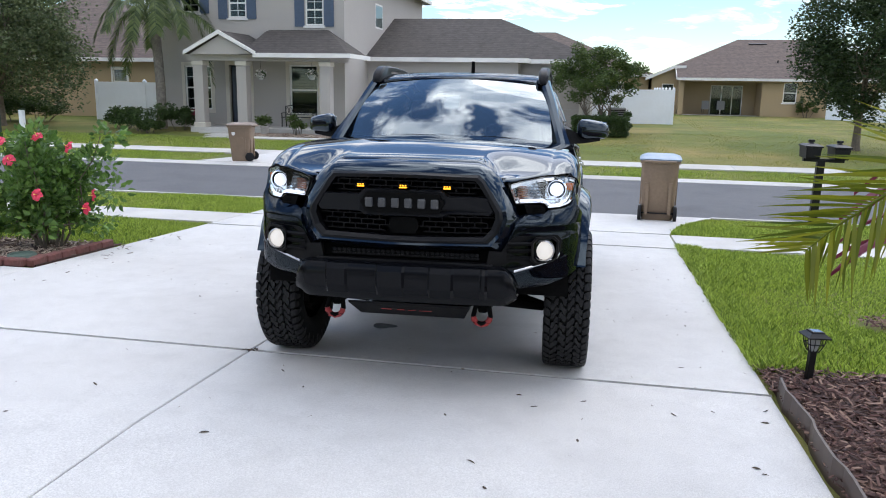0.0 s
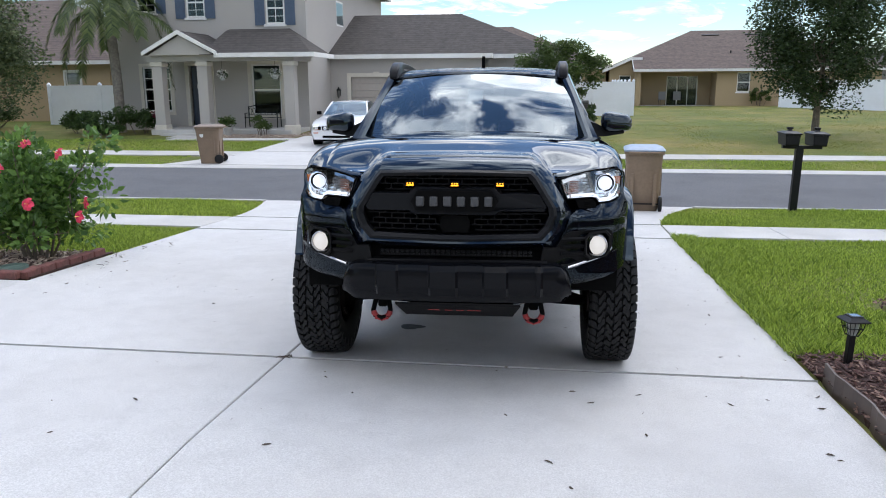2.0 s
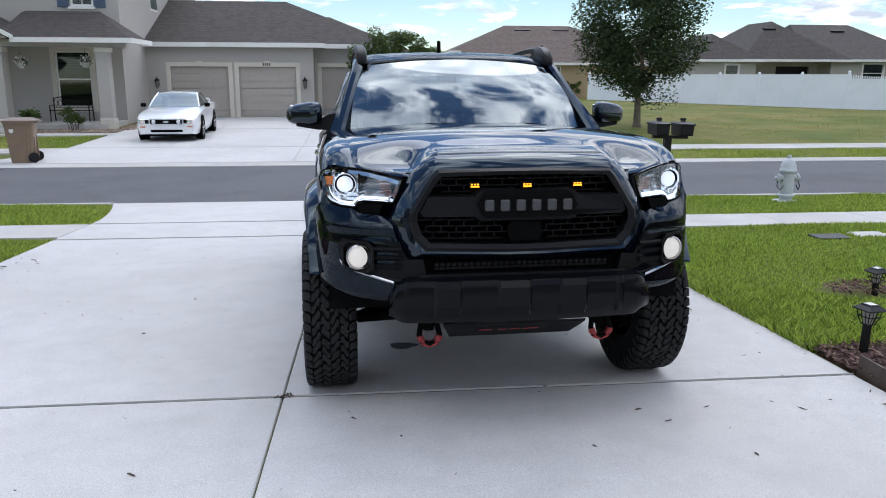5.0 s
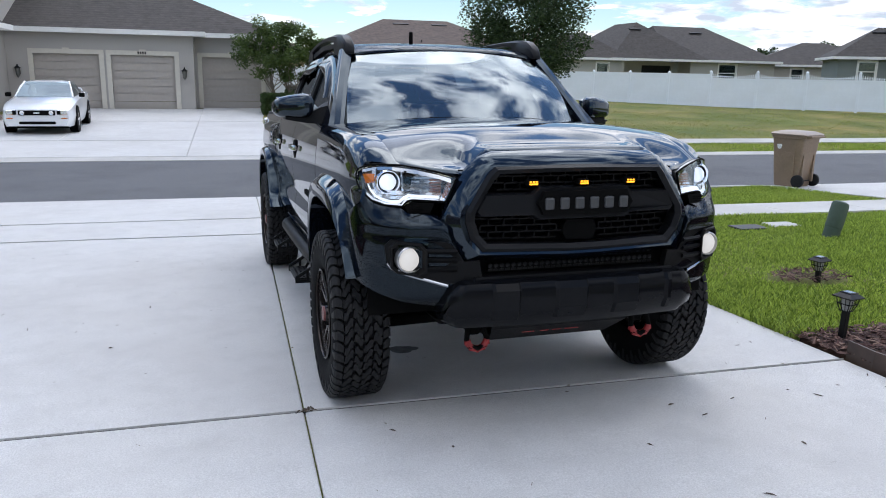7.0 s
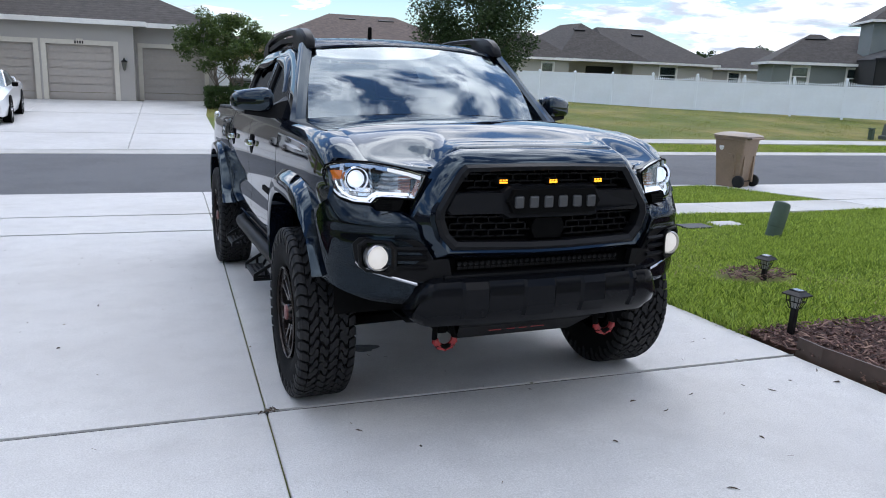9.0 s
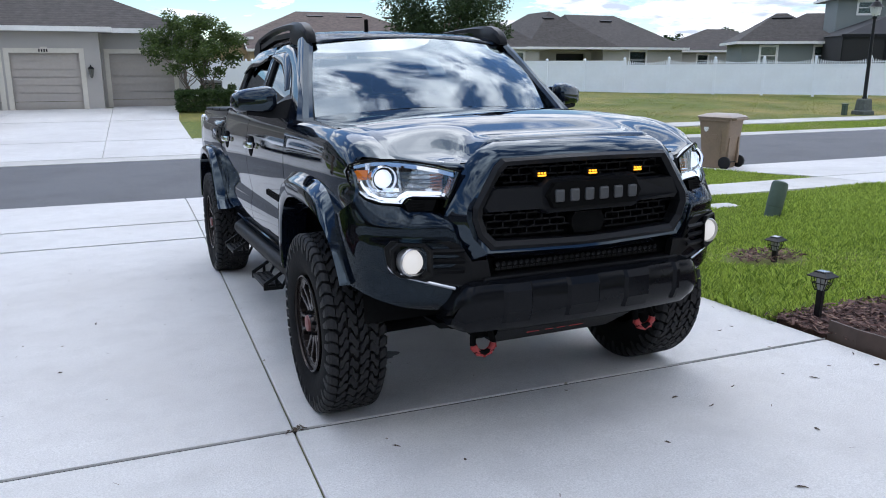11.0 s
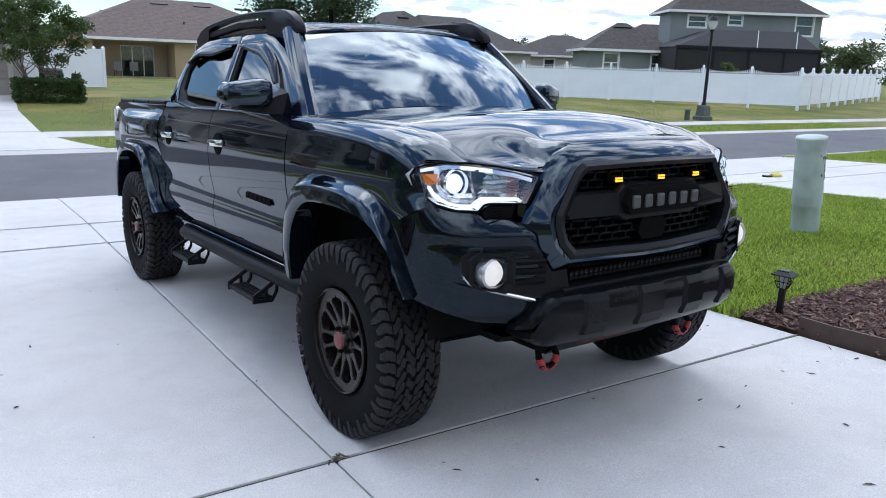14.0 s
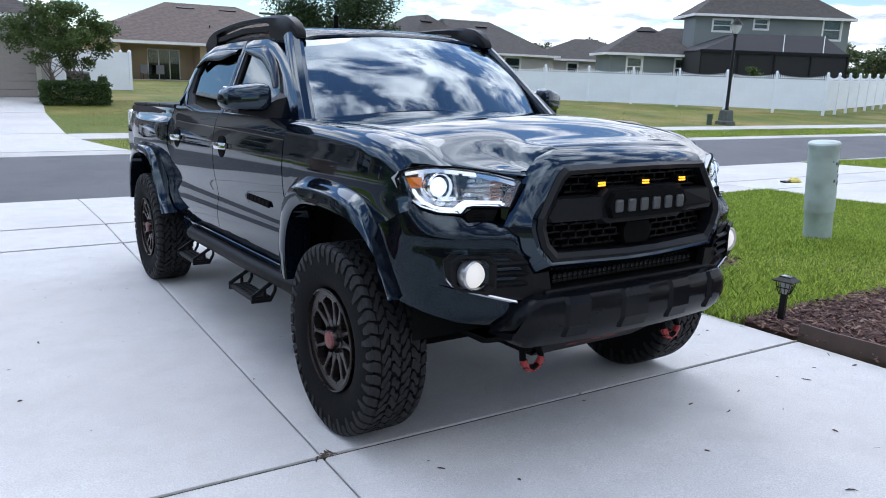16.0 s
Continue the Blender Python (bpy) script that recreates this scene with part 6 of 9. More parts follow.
    for k in range(5):
        bx(bm, s * 0.565, lamp_y(0.6) + 0.018, 1.067 + 0.012 * k, s * 0.612, lamp_y(0.6) + 0.029, 1.072 + 0.012 * k)
    part("turn_reflector", bm, plain("salmon_reflector", (0.5, 0.2, 0.12), 0.25, metal=0.4), lamp)
    bm = bmesh.new()
    am = [(0.806, 1.134), (0.838, 1.132), (0.853, 1.126), (0.854, 1.112), (0.845, 1.092), (0.812, 1.098)]
    loft(bm, [[(s * x, lamp_y(x, z) + d, z) for x, z in am] for d in (0.006, 0.03)])
    part("side_marker", bm, M_AMBER, lamp, "amber side marker lens")
    bm = bmesh.new()
    chrome = [(0.796, 1.160), (0.802, 1.12), (0.800, 1.08), (0.788, 1.05)]
    loft(bm, [[(s * x, lamp_y(x, z) + 0.01 + d, z), (s * (x + 0.014), lamp_y(x + 0.014, z) + 0.008 + d, z)] for d, (x, z) in [(0, c) for c in chrome]], closed=False)
    part("reflector_side", bm, M_REFL, lamp)
    # black insert under the lamp's inner end
    bm = bmesh.new()
    ins = [(0.60, 1.026), (0.69, 1.026), (0.708, 1.006), (0.70, 0.982), (0.615, 0.985)]
    loft(bm, [[(s * x, lamp_y(x) + d, z) for x, z in ins] for d in (-0.008, 0.06)])
    for k in range(3):
        bx(bm, s * 0.62, lamp_y(0.65) - 0.010, 0.992 + 0.010 * k, s * 0.695, lamp_y(0.65) - 0.007, 0.996 + 0.010 * k)
    part("lamp_insert", bm, M_DEEP, truck)

# front bumper: painted corners, black intake trim
BUMP = curve((0.0, -0.715), (0.30, -0.712), (0.45, -0.695), (0.575, -0.664), (0.70, -0.612), (0.775, -0.562), (0.83, -0.50), (0.868, -0.43), (0.893, -0.345), (0.902, -0.26))


def bump_plan(x):
    return BUMP(abs(x))


for s in (-1, 1):
    plan = path_pts([(0.50, -0.684), (0.575, -0.664), (0.70, -0.612), (0.775, -0.562), (0.83, -0.50), (0.866, -0.43), (0.888, -0.36), (0.898, -0.30), (0.900, -0.25)], 31)
    BTOP = curve((0.50, 0.80), (0.535, 0.86), (0.56, 0.94), (0.58, 0.972), (0.61, 0.982), (0.70, 0.986), (0.725, 1.000), (0.78, 1.004), (0.825, 1.018), (0.848, 1.042), (0.862, 1.026), (0.876, 1.006), (0.888, 0.990), (0.896, 0.970), (0.900, 0.950))
    BBOT = curve((0.50, 0.60), (0.60, 0.592), (0.72, 0.605), (0.80, 0.630), (0.86, 0.662), (0.90, 0.690))
    bm = bmesh.new()
    g = []
    for x, y in plan:
        col = []
        zt, zb = BTOP(x), BBOT(x)
        nx = Vector((0.35 + 1.2 * smooth((x - 0.74) / 0.15), -1.0)).normalized()
        if x > 0.895:
            nx = Vector((1, 0))
        for j in range(53):
            z = zb + (zt - zb) * j / 52
            # shelf under the lamp, shallow hollow beneath it, tuck at the bottom
            k = 0.005 * math.exp(-((z - 0.895) / 0.022) ** 2) * smooth((0.89 - x) / 0.1)
            k += 0.016 * smooth((0.70 + (x - 0.575) * 0.28 - z) / 0.012) * smooth((0.86 - x) / 0.08) + 0.06 * smooth((0.655 - z) / 0.09) ** 1.5 + 0.10 * max(0.0, 0.70 - z)
            f = max(0.0, min(1.0, (z - 0.928) / max(0.03, zt - 0.928))) ** 1.3 if x < 0.875 else 0.0
            px, py = x - nx.x * k, y - nx.y * k
            if 0.56 < x:
                back = max(0.0, lamp_y(x, 1.0) - 0.004 - py) * f
                py += back * smooth((0.885 - x) / 0.05)
            col.append(bm.verts.new((s * px, py, z)))
        g.append(col)
    for a, b in zip(g, g[1:]):
        for j in range(52):
            bm.faces.new((a[j], a[j + 1], b[j + 1], b[j]))
    bmesh.ops.solidify(bm, geom=bm.faces[:], thickness=0.012)
    bump = part("front_bumper", bm, M_PAINT, truck, smooth=True)
    # black intake trim from the light bar out to the fog lamp
    bm = bmesh.new()
    tr = [(0.44, 0.80), (0.50, 0.795), (0.545, 0.862), (0.575, 0.876), (0.65, 0.878), (0.775, 0.878), (0.797, 0.85), (0.787, 0.765), (0.76, 0.752), (0.66, 0.728), (0.575, 0.706), (0.50, 0.700), (0.42, 0.70)]
    loft(bm, [[(s * x, bump_plan(x) + d, z) for x, z in tr] for d in (0.03, -0.006)])
    trim = part("intake_trim", bm, M_PLAST, truck)
    bm = bmesh.new()
    for z in (0.765, 0.802, 0.838):
        loft(bm, [[(s * x, bump_plan(x) - 0.007 + d, z + q) for d, q in ((0, -0.012), (-0.014, 0.002), (0, 0.010))] for x in (0.53, 0.56, 0.60, 0.645)])
    part("intake_slat", bm, M_PLAST, trim)
    # bright edge over the lower painted panel, turning up beside the fog lamp
    bm = bmesh.new()
    loft(bm, [[(s * x, bump_plan(x) + d, 0.699 + (x - 0.575) * 0.28 + up + q) for d, q in ((0.004, 0.008), (-0.012, 0.006), (-0.016, 0.0), (-0.012, -0.006), (0.004, -0.004))] for x, up in ((0.565, 0.0), (0.62, 0.0), (0.67, 0.0), (0.72, 0.0), (0.755, 0.002), (0.778, 0.008), (0.790, 0.022))])
    part("bumper_trim", bm, plain("dark_chrome", (0.46, 0.47, 0.50), 0.12, metal=1.0) if "dark_chrome" not in bpy.data.materials else bpy.data.materials["dark_chrome"], bump, "bright trim line under the fog lamp")
    # fog lamp
    hexo = [(0.645, 0.846), (0.668, 0.872), (0.758, 0.874), (0.784, 0.848), (0.780, 0.762), (0.758, 0.742), (0.672, 0.730), (0.645, 0.752)]
    cx, cz = 0.708, 0.800
    def hx(f, d):
        return [(s * (cx + (x - cx) * f), bump_plan(cx) + (bump_plan(x) - bump_plan(cx)) * f + d, cz + (z - cz) * f) for x, z in hexo]
    bm = bmesh.new()
    loft(bm, [hx(1.0, -0.010), hx(0.98, -0.026), hx(0.86, -0.026), hx(0.66, 0.03)], caps=False)
    fog = part("fog_lamp", bm, M_PLAST, truck, "lit round fog lamp in a black bezel")
    yc = bump_plan(cx) - 0.010
    bm = bmesh.new()
    lathe(bm, [(0.058, 0.035), (0.056, -0.004), (0.050, -0.010), (0.048, -0.002), (0.048, 0.02)], (s * 0.706, yc, cz), 28, "y")
    part("bezel", bm, M_BEZEL, fog, smooth=True)
    bm = bmesh.new()
    lathe(bm, [(0.048, 0.012), (0.046, 0.002), (0.032, -0.010), (0.0, -0.015)], (s * 0.706, yc, cz), 24, "y")
    part("lens", bm, M_LAMP, fog, "glowing white fog lens", smooth=True)
    bm = bmesh.new()
    bm.faces.new([bm.verts.new(p) for p in hx(0.68, 0.028)])
    part("bezel_back", bm, M_DEEP, fog)

# lower intake with the light bar
part("lower_intake", box(-0.50, -0.640, 0.66, 0.50, -0.57, 0.80), M_DEEP, truck)
bm = box(-0.46, -0.715, 0.712, 0.46, -0.64, 0.730, bev=0.004)
part("intake_ledge", bm, M_PLAST, truck)
lb = part("light_bar", box(-0.385, -0.664, 0.738, 0.385, -0.63, 0.778, bev=0.005), M_DEEP, truck, "unlit slim LED light bar")
for k in range(30):
    x = -0.3775 + 0.026 * k
    bm = bmesh.new()
    lathe(bm, [(0.010, 0.0), (0.009, -0.003), (0.004, -0.001)], (x, -0.664, 0.767), 8, "y")
    bx(bm, x - 0.010, -0.667, 0.744, x + 0.010, -0.6645, 0.753)
    part("led_lens", bm, plain("led_lens", (0.009, 0.009, 0.010), 0.3, spec=0.2) if k == 0 else bpy.data.materials["led_lens"], lb)

# lower black bumper section with raised pads
def low_ring(x):
    a = abs(x)
    f = max(0.0, (a - 0.50) / 0.085)
    top = 0.722 - 0.022 * f - 0.075 * f ** 3
    fr = -0.778 + 0.13 * a * a + 0.035 * f ** 2
    bot = 0.515 + 0.03 * f ** 2
    return [(x, fr + 0.12, top - 0.006), (x, fr + 0.040, top), (x, fr + 0.012, top - 0.012), (x, fr - 0.002, top - 0.040), (x, fr, 0.60), (x, fr + 0.020, 0.555), (x, fr + 0.06, bot), (x, fr + 0.16, bot + 0.004)]


bm = bmesh.new()
loft(bm, [low_ring(-0.585 + 1.17 * k / 60) for k in range(61)])
M_BUMP = plain("dark_satin_paint", (0.005, 0.0055, 0.007), 0.16, spec=0.14, var=0.1, scale=60)
lowb = part("lower_bumper", bm, M_BUMP, truck, "charcoal lower bumper with raised pads", smooth=True)
for x0, x1 in ((-0.40, -0.28), (-0.13, 0.02), (0.14, 0.27), (0.40, 0.44)):
    bm = bmesh.new()
    loft(bm, [[(x, y - 0.012 * e, z) for x_, y, z in low_ring(x)[2:6]] + [(x, y + 0.02, z) for x_, y, z in low_ring(x)[2:6][::-1]] for x, e in ((x0, 0), (x0 + 0.012, 1), (x1 - 0.012, 1), (x1, 0))])
    part("bumper_pad", bm, M_BUMP, lowb)
# skid plate, shackles, suspension
bm = bmesh.new()
loft(bm, [[(-0.33, -0.58, 0.475), (0.33, -0.58, 0.475), (0.33, -0.57, 0.46), (-0.33, -0.57, 0.46)], [(-0.29, -0.46, 0.385), (0.29, -0.46, 0.385), (0.29, -0.45, 0.375), (-0.29, -0.45, 0.375)], [(-0.29, 0.3, 0.385), (0.29, 0.3, 0.385), (0.29, 0.3, 0.37), (-0.29, 0.3, 0.37)]])
skid = part("skid_plate", bm, M_PLAST, truck, "black skid plate with red bars")
bm = bmesh.new()
for k, (x, w) in enumerate(((-0.13, 0.06), (-0.05, 0.04), (0.01, 0.04), (0.085, 0.07))):
    bx(bm, x - w / 2, -0.5165, 0.418, x + w / 2, -0.5135, 0.432, m=None)
part("skid_marks", bm, M_RED, skid, "plain red bars")
for s in (-1, 1):
    bm = bmesh.new()
    bx(bm, s * 0.375, -0.56, 0.44, s * 0.425, -0.30, 0.50, bev=0.008)
    rec = part("tow_mount", bm, M_DEEP, truck)
    bm = bmesh.new()
    cx = s * 0.40
    tube(bm, [(cx - 0.032, -0.56, 0.492), (cx - 0.040, -0.57, 0.455), (cx - 0.046, -0.58, 0.428), (cx - 0.036, -0.585, 0.400), (cx, -0.588, 0.388), (cx + 0.036, -0.585, 0.400), (cx + 0.046, -0.58, 0.428), (cx + 0.040, -0.57, 0.455), (cx + 0.032, -0.56, 0.492)], 0.013, 8)
    rod(bm, (cx - 0.055, -0.56, 0.492), (cx + 0.055, -0.56, 0.492), 0.012)
    shk = part("shackle", bm, M_DEEP, truck, "black bow shackle", smooth=True)
    bm = bmesh.new()
    tube(bm, [(cx + 0.044 * math.sin(a), -0.584, 0.430 - 0.043 * math.cos(a)) for a in [-1.5 + 3.0 * k / 10 for k in range(11)]], 0.015, 8)
    for a in (-1.2, -0.6, 0.0, 0.6, 1.2):
        bx(bm, cx + 0.053 * math.sin(a) - 0.005, -0.594, 0.430 - 0.053 * math.cos(a) - 0.005, cx + 0.053 * math.sin(a) + 0.005, -0.574, 0.430 - 0.053 * math.cos(a) + 0.005)
    part("shackle_guard", bm, M_RED, shk, "red rubber shackle guard", smooth=True)
    bm = bmesh.new()
    rod(bm, (s * 0.25, -0.18, 0.44), (s * 0.70, 0.02, 0.36), 0.035, 0.028)
    rod(bm, (s * 0.25, 0.25, 0.44), (s * 0.70, 0.04, 0.36), 0.035, 0.028)
    rod(bm, (s * 0.35, 0.05, 0.62), (s * 0.70, 0.05, 0.58), 0.03)
    rod(bm, (s * 0.55, 0.05, 0.42), (s * 0.5, 0.08, 0.85), 0.045)
    part("suspension", bm, M_DEEP, truck, smooth=True)
    bm = bmesh.new()
    loft(bm, [[(s * 0.25, -0.52, 0.50), (s * 0.56, -0.50, 0.51), (s * 0.56, -0.30, 0.50), (s * 0.25, -0.30, 0.48)], [(s * 0.25, -0.44, 0.44), (s * 0.52, -0.42, 0.46), (s * 0.52, -0.28, 0.46), (s * 0.25, -0.28, 0.44)]])
    part("splash_guard", bm, M_DEEP, truck)
bm = bmesh.new()
rod(bm, (-0.7, YR, 0.42), (0.7, YR, 0.42), 0.045)
lathe(bm, [(0.02, -0.16), (0.13, -0.10), (0.16, 0.0), (0.13, 0.10), (0.02, 0.16)], (0, YR, 0.42), 16, "y")
part("rear_axle", bm, M_DEEP, truck, smooth=True)
bm = bmesh.new()
lathe(bm, [(0.024, 0), (0.022, 0.02), (0.015, 0.03), (0.014, 0.115), (0.009, 0.12)], (0.0, 1.95, 1.808), 10)
part("aerial", bm, M_DEEP, truck)


def wheel(x, y, s):
    """Tyre with tread blocks, split-spoke rim, hub. Outward is s."""
    w = 0.122
    c = (x, y, WR)
    bm = bmesh.new()
    prof = [(0.225, w * 0.80), (0.24, w * 0.92), (0.29, w * 1.03), (0.34, w * 1.04), (0.38, w * 0.99), (0.398, w * 0.90), (0.404, w * 0.5), (0.405, 0), (0.404, -w * 0.5), (0.398, -w * 0.90), (0.38, -w * 0.99), (0.34, -w * 1.04), (0.29, -w * 1.03), (0.24, -w * 0.92), (0.225, -w * 0.80)]
    lathe(bm, prof, c, 56, "x", caps=False)
    ty = part("tyre", bm, M_TYRE, truck, "chunky all-terrain tyre", smooth=True)
    bm = bmesh.new()
    rng = random.Random(3)
    n = 50
    pitch = 2 * math.pi / n
    # interlocking S-shaped centre blocks, each row turned against the next
    zig = curve((-1.0, 0.26), (-0.45, 0.30), (0.0, 0.0), (0.45, -0.30), (1.0, -0.26))
    for row, xc in enumerate((-0.066, -0.022, 0.022, 0.066)):
        flip = -1 if row % 2 else 1
        for k in range(n):
            a = pitch * (k + 0.5 * (row % 2) + rng.uniform(-0.09, 0.09))
            hw = 0.0205 * rng.uniform(0.94, 1.04)
            th = 0.41 * rng.uniform(0.86, 1.03)
            edge = [-1.0, -0.5, -0.15, 0.15, 0.5, 1.0]
            amp = flip * rng.uniform(0.7, 1.35)
            pts = [(u * (0.86 if u < 0 else 1.10), amp * zig(u) - th + (0.08 if abs(u) == 1.0 else 0.0)) for u in edge] + [(u * (1.10 if u < 0 else 0.86), amp * zig(u) + th - (0.08 if abs(u) == 1.0 else 0.0)) for u in edge[::-1]]
            loft(bm, [[(x + xc + u * hw * f, y + r * math.cos(a + q * pitch), WR + r * math.sin(a + q * pitch)) for u, q in pts] for r, f in ((0.395, 1.0), (0.4190, 0.97))])
    # shoulder blocks run over the edge into lugs on the sidewall, long and short in turn
    for sd in (-1, 1):
        for k in range(n):
            a = pitch * (k + rng.uniform(-0.04, 0.04))
            r0 = 0.338 if k % 2 else 0.366
            rings = []
            for xx, r, wd, sh in ((0.0895, 0.4185, 0.36, 0.16), (0.104, 0.4180, 0.44, 0.0), (0.1175, 0.4125, 0.42, -0.08), (0.1265, 0.398, 0.40, 0.02), (0.1290, 0.380, 0.33, 0.10), (0.1285, r0, 0.22, 0.16)):
                low = 0.016 if xx < 0.12 else 0.0
                deep = 0.0 if xx < 0.12 else 0.014
                rings.append([(x + sd * (xx - dx), y + (r - dr) * math.cos(a + q * pitch), WR + (r - dr) * math.sin(a + q * pitch)) for q, dx, dr in ((sh - wd, deep, low), (sh - wd * 0.9, 0, 0), (sh + wd * 0.9, 0, 0), (sh + wd, deep, low))])
            loft(bm, rings)
    part("tread", bm, M_RUB, ty)
    # rim
    xo = x + s * 0.074
    bm = bmesh.new()
    lathe(bm, [(0.226, 0.050 * s), (0.234, 0.046 * s), (0.232, 0.038 * s), (0.224, 0.034 * s), (0.200, 0.031 * s), (0.194, 0.022 * s), (0.190, -0.06 * s), (0.188, -0.20 * s)], (xo, y, WR), 48, "x", caps=False)
    rim = part("rim", bm, M_RIM, truck, "dark bronze split-spoke alloy wheel", smooth=True)
    # broad split spokes: each lies between a large and a small window
    for k in range(6):
        a = 2 * math.pi * k / 6 + 0.3
        for sd in (-1, 1):
            bm = bmesh.new()
            rr = []
            for r, lo, hi, dx in ((0.052, 1, 29, 0.014), (0.086, 1.5, 28.5, 0.017), (0.096, 8, 26, 0.018), (0.115, 11.5, 22.5, 0.020), (0.145, 14, 21.5, 0.024), (0.170, 15.5, 21, 0.028), (0.180, 14.5, 22, 0.029), (0.187, 10, 25, 0.030), (0.192, 0.5, 29.5, 0.030), (0.222, 0.2, 29.8, 0.031)):
                a0, a1 = a + sd * radians(lo), a + sd * radians(hi)
                e = 0.003 / r * (1 if a1 > a0 else -1)
                rr.append([(xo + s * d, y + r * math.cos(q), WR + r * math.sin(q)) for d, q in ((dx - 0.004, a0), (dx, a0 + e), (dx, a1 - e), (dx - 0.004, a1), (dx - 0.034, a1), (dx - 0.034, a0))])
            loft(bm, rr)
            part("spoke", bm, M_RIM, rim)
    bm = bmesh.new()
    lathe(bm, [(0.075, -0.03 * s), (0.072, 0.012 * s), (0.06, 0.018 * s), (0.045, 0.018 * s), (0.04, 0.034 * s), (0.036, 0.04 * s)], (xo, y, WR), 24, "x")
    part("hub", bm, M_RIM, rim, smooth=True)
    bm = bmesh.new()
    lathe(bm, [(0.040, 0.036 * s), (0.037, 0.045 * s), (0.0, 0.048 * s)], (xo, y, WR), 20, "x")
    part("hub_cap", bm, plain("dull_red_cap", (0.16, 0.035, 0.03), 0.4) if "dull_red_cap" not in bpy.data.materials else bpy.data.materials["dull_red_cap"], rim, "dull red centre cap")
    for k in range(6):
        a = 2 * math.pi * (k + 0.5) / 6 + 0.3
        bm = bmesh.new()
        lathe(bm, [(0.010, 0.0), (0.010, 0.03 * s), (0.006, 0.034 * s)], (xo, y + 0.058 * math.cos(a), WR + 0.058 * math.sin(a)), 6, "x")
        part("lug_nut", bm, M_DEEP, rim)
    bm = bmesh.new()
    lathe(bm, [(0.15, -0.10 * s), (0.15, -0.08 * s), (0.06, -0.075 * s)], (xo, y, WR), 24, "x")
    part("brake_disc", bm, M_DEEP, rim)


for s in (-1, 1):
    for yy in (YF, YR):
        before = set(bpy.data.objects)
        wheel(s * WX, yy, s)
        for ob in set(bpy.data.objects) - before:
            # 32-inch tyres on a 17-inch rim
            k = 0.976 if ob.name.split(".")[0] in ("tyre", "tread") else 0.94
            ob.data.transform(Matrix.Translation((0, yy, 0.41)) @ Matrix.Diagonal((1, k, k, 1)) @ Matrix.Translation((0, -yy, -WR)))


# ---- plants ----
M_BARK = plain("bark", (0.16, 0.13, 0.10), 0.95, var=0.3, scale=14, bump=0.6, dirt=(0.1, 0.085, 0.07), dirt_scale=4)
M_PALMBARK = plain("palm_bark", (0.24, 0.215, 0.185), 0.95, var=0.25, scale=12, bump=0.6, dirt=(0.15, 0.13, 0.11), dirt_scale=5)
M_OAK = leaf_mat("oak_leaf", (0.022, 0.042, 0.016), (0.06, 0.095, 0.032))
M_OAK2 = leaf_mat("street_tree_leaf", (0.06, 0.09, 0.04), (0.18, 0.22, 0.10))
M_MYRT = leaf_mat("myrtle_leaf", (0.038, 0.068, 0.017), (0.11, 0.16, 0.04))
M_HEDGE = leaf_mat("hedge_leaf", (0.025, 0.05, 0.014), (0.075, 0.125, 0.035))
M_HIB = leaf_mat("hibiscus_leaf", (0.045, 0.105, 0.022), (0.16, 0.28, 0.06), 0.35)
M_FROND = leaf_mat("palm_frond_leaf", (0.028, 0.055, 0.014), (0.14, 0.185, 0.05), 0.4)
M_FROND_NEAR = leaf_mat("areca_leaf", (0.06, 0.095, 0.008), (0.25, 0.26, 0.02), 0.35)
M_GRASS = leaf_mat("grass_blade", (0.10, 0.17, 0.022), (0.50, 0.62, 0.11), 0.5)
M_GRASS_DRY = leaf_mat("dry_grass_blade", (0.16, 0.19, 0.035), (0.40, 0.385, 0.10), 0.6)
M_CORD = leaf_mat("cordyline_leaf", (0.07, 0.012, 0.025), (0.32, 0.04, 0.09), 0.35)
M_PINK = plain("hibiscus_petal", (0.75, 0.05, 0.11), 0.5, var=0.2, scale=40)
M_STAMEN = plain("stamen", (0.85, 0.6, 0.15), 0.6)


def leaf_cloud(name, centres, n, size, mat, parent, rng, flat=0.5, long=1.8):
    """Many small pointed leaves round clump centres (x, y, z, radius)."""
    k = rng.integers(0, len(centres), n)
    c = np.array(centres)[k]
    d = rng.normal(size=(n, 3))
    d /= np.linalg.norm(d, axis=1)[:, None]
    p = c[:, :3] + d * (c[:, 3:4] * rng.uniform(0.25, 1.0, (n, 1)) ** 0.6) * np.array([1, 1, 0.8])
    a = rng.normal(size=(n, 3)) * np.array([1, 1, flat])
    a /= np.linalg.norm(a, axis=1)[:, None]
    b = np.cross(a, rng.normal(size=(n, 3)))
    b /= np.linalg.norm(b, axis=1)[:, None]
    s = size * rng.uniform(0.6, 1.3, (n, 1))
    v = np.stack([p, p + a * s * long * 0.5 + b * s * 0.5, p + a * s * long, p + a * s * long * 0.5 - b * s * 0.5], 1).reshape(-1, 3)
    f = np.arange(n * 4).reshape(-1, 4)
    return raw(name, v.tolist(), f.tolist(), mat, parent)


def limb_path(p, q, rng, n=5, wob=0.12):
    p, q = Vector(p), Vector(q)
    d = (q - p).length
    return [p.lerp(q, i / n) + Vector(rng.normal(size=3)) * (wob * d * 0.3 * math.sin(math.pi * i / n)) for i in range(n + 1)]


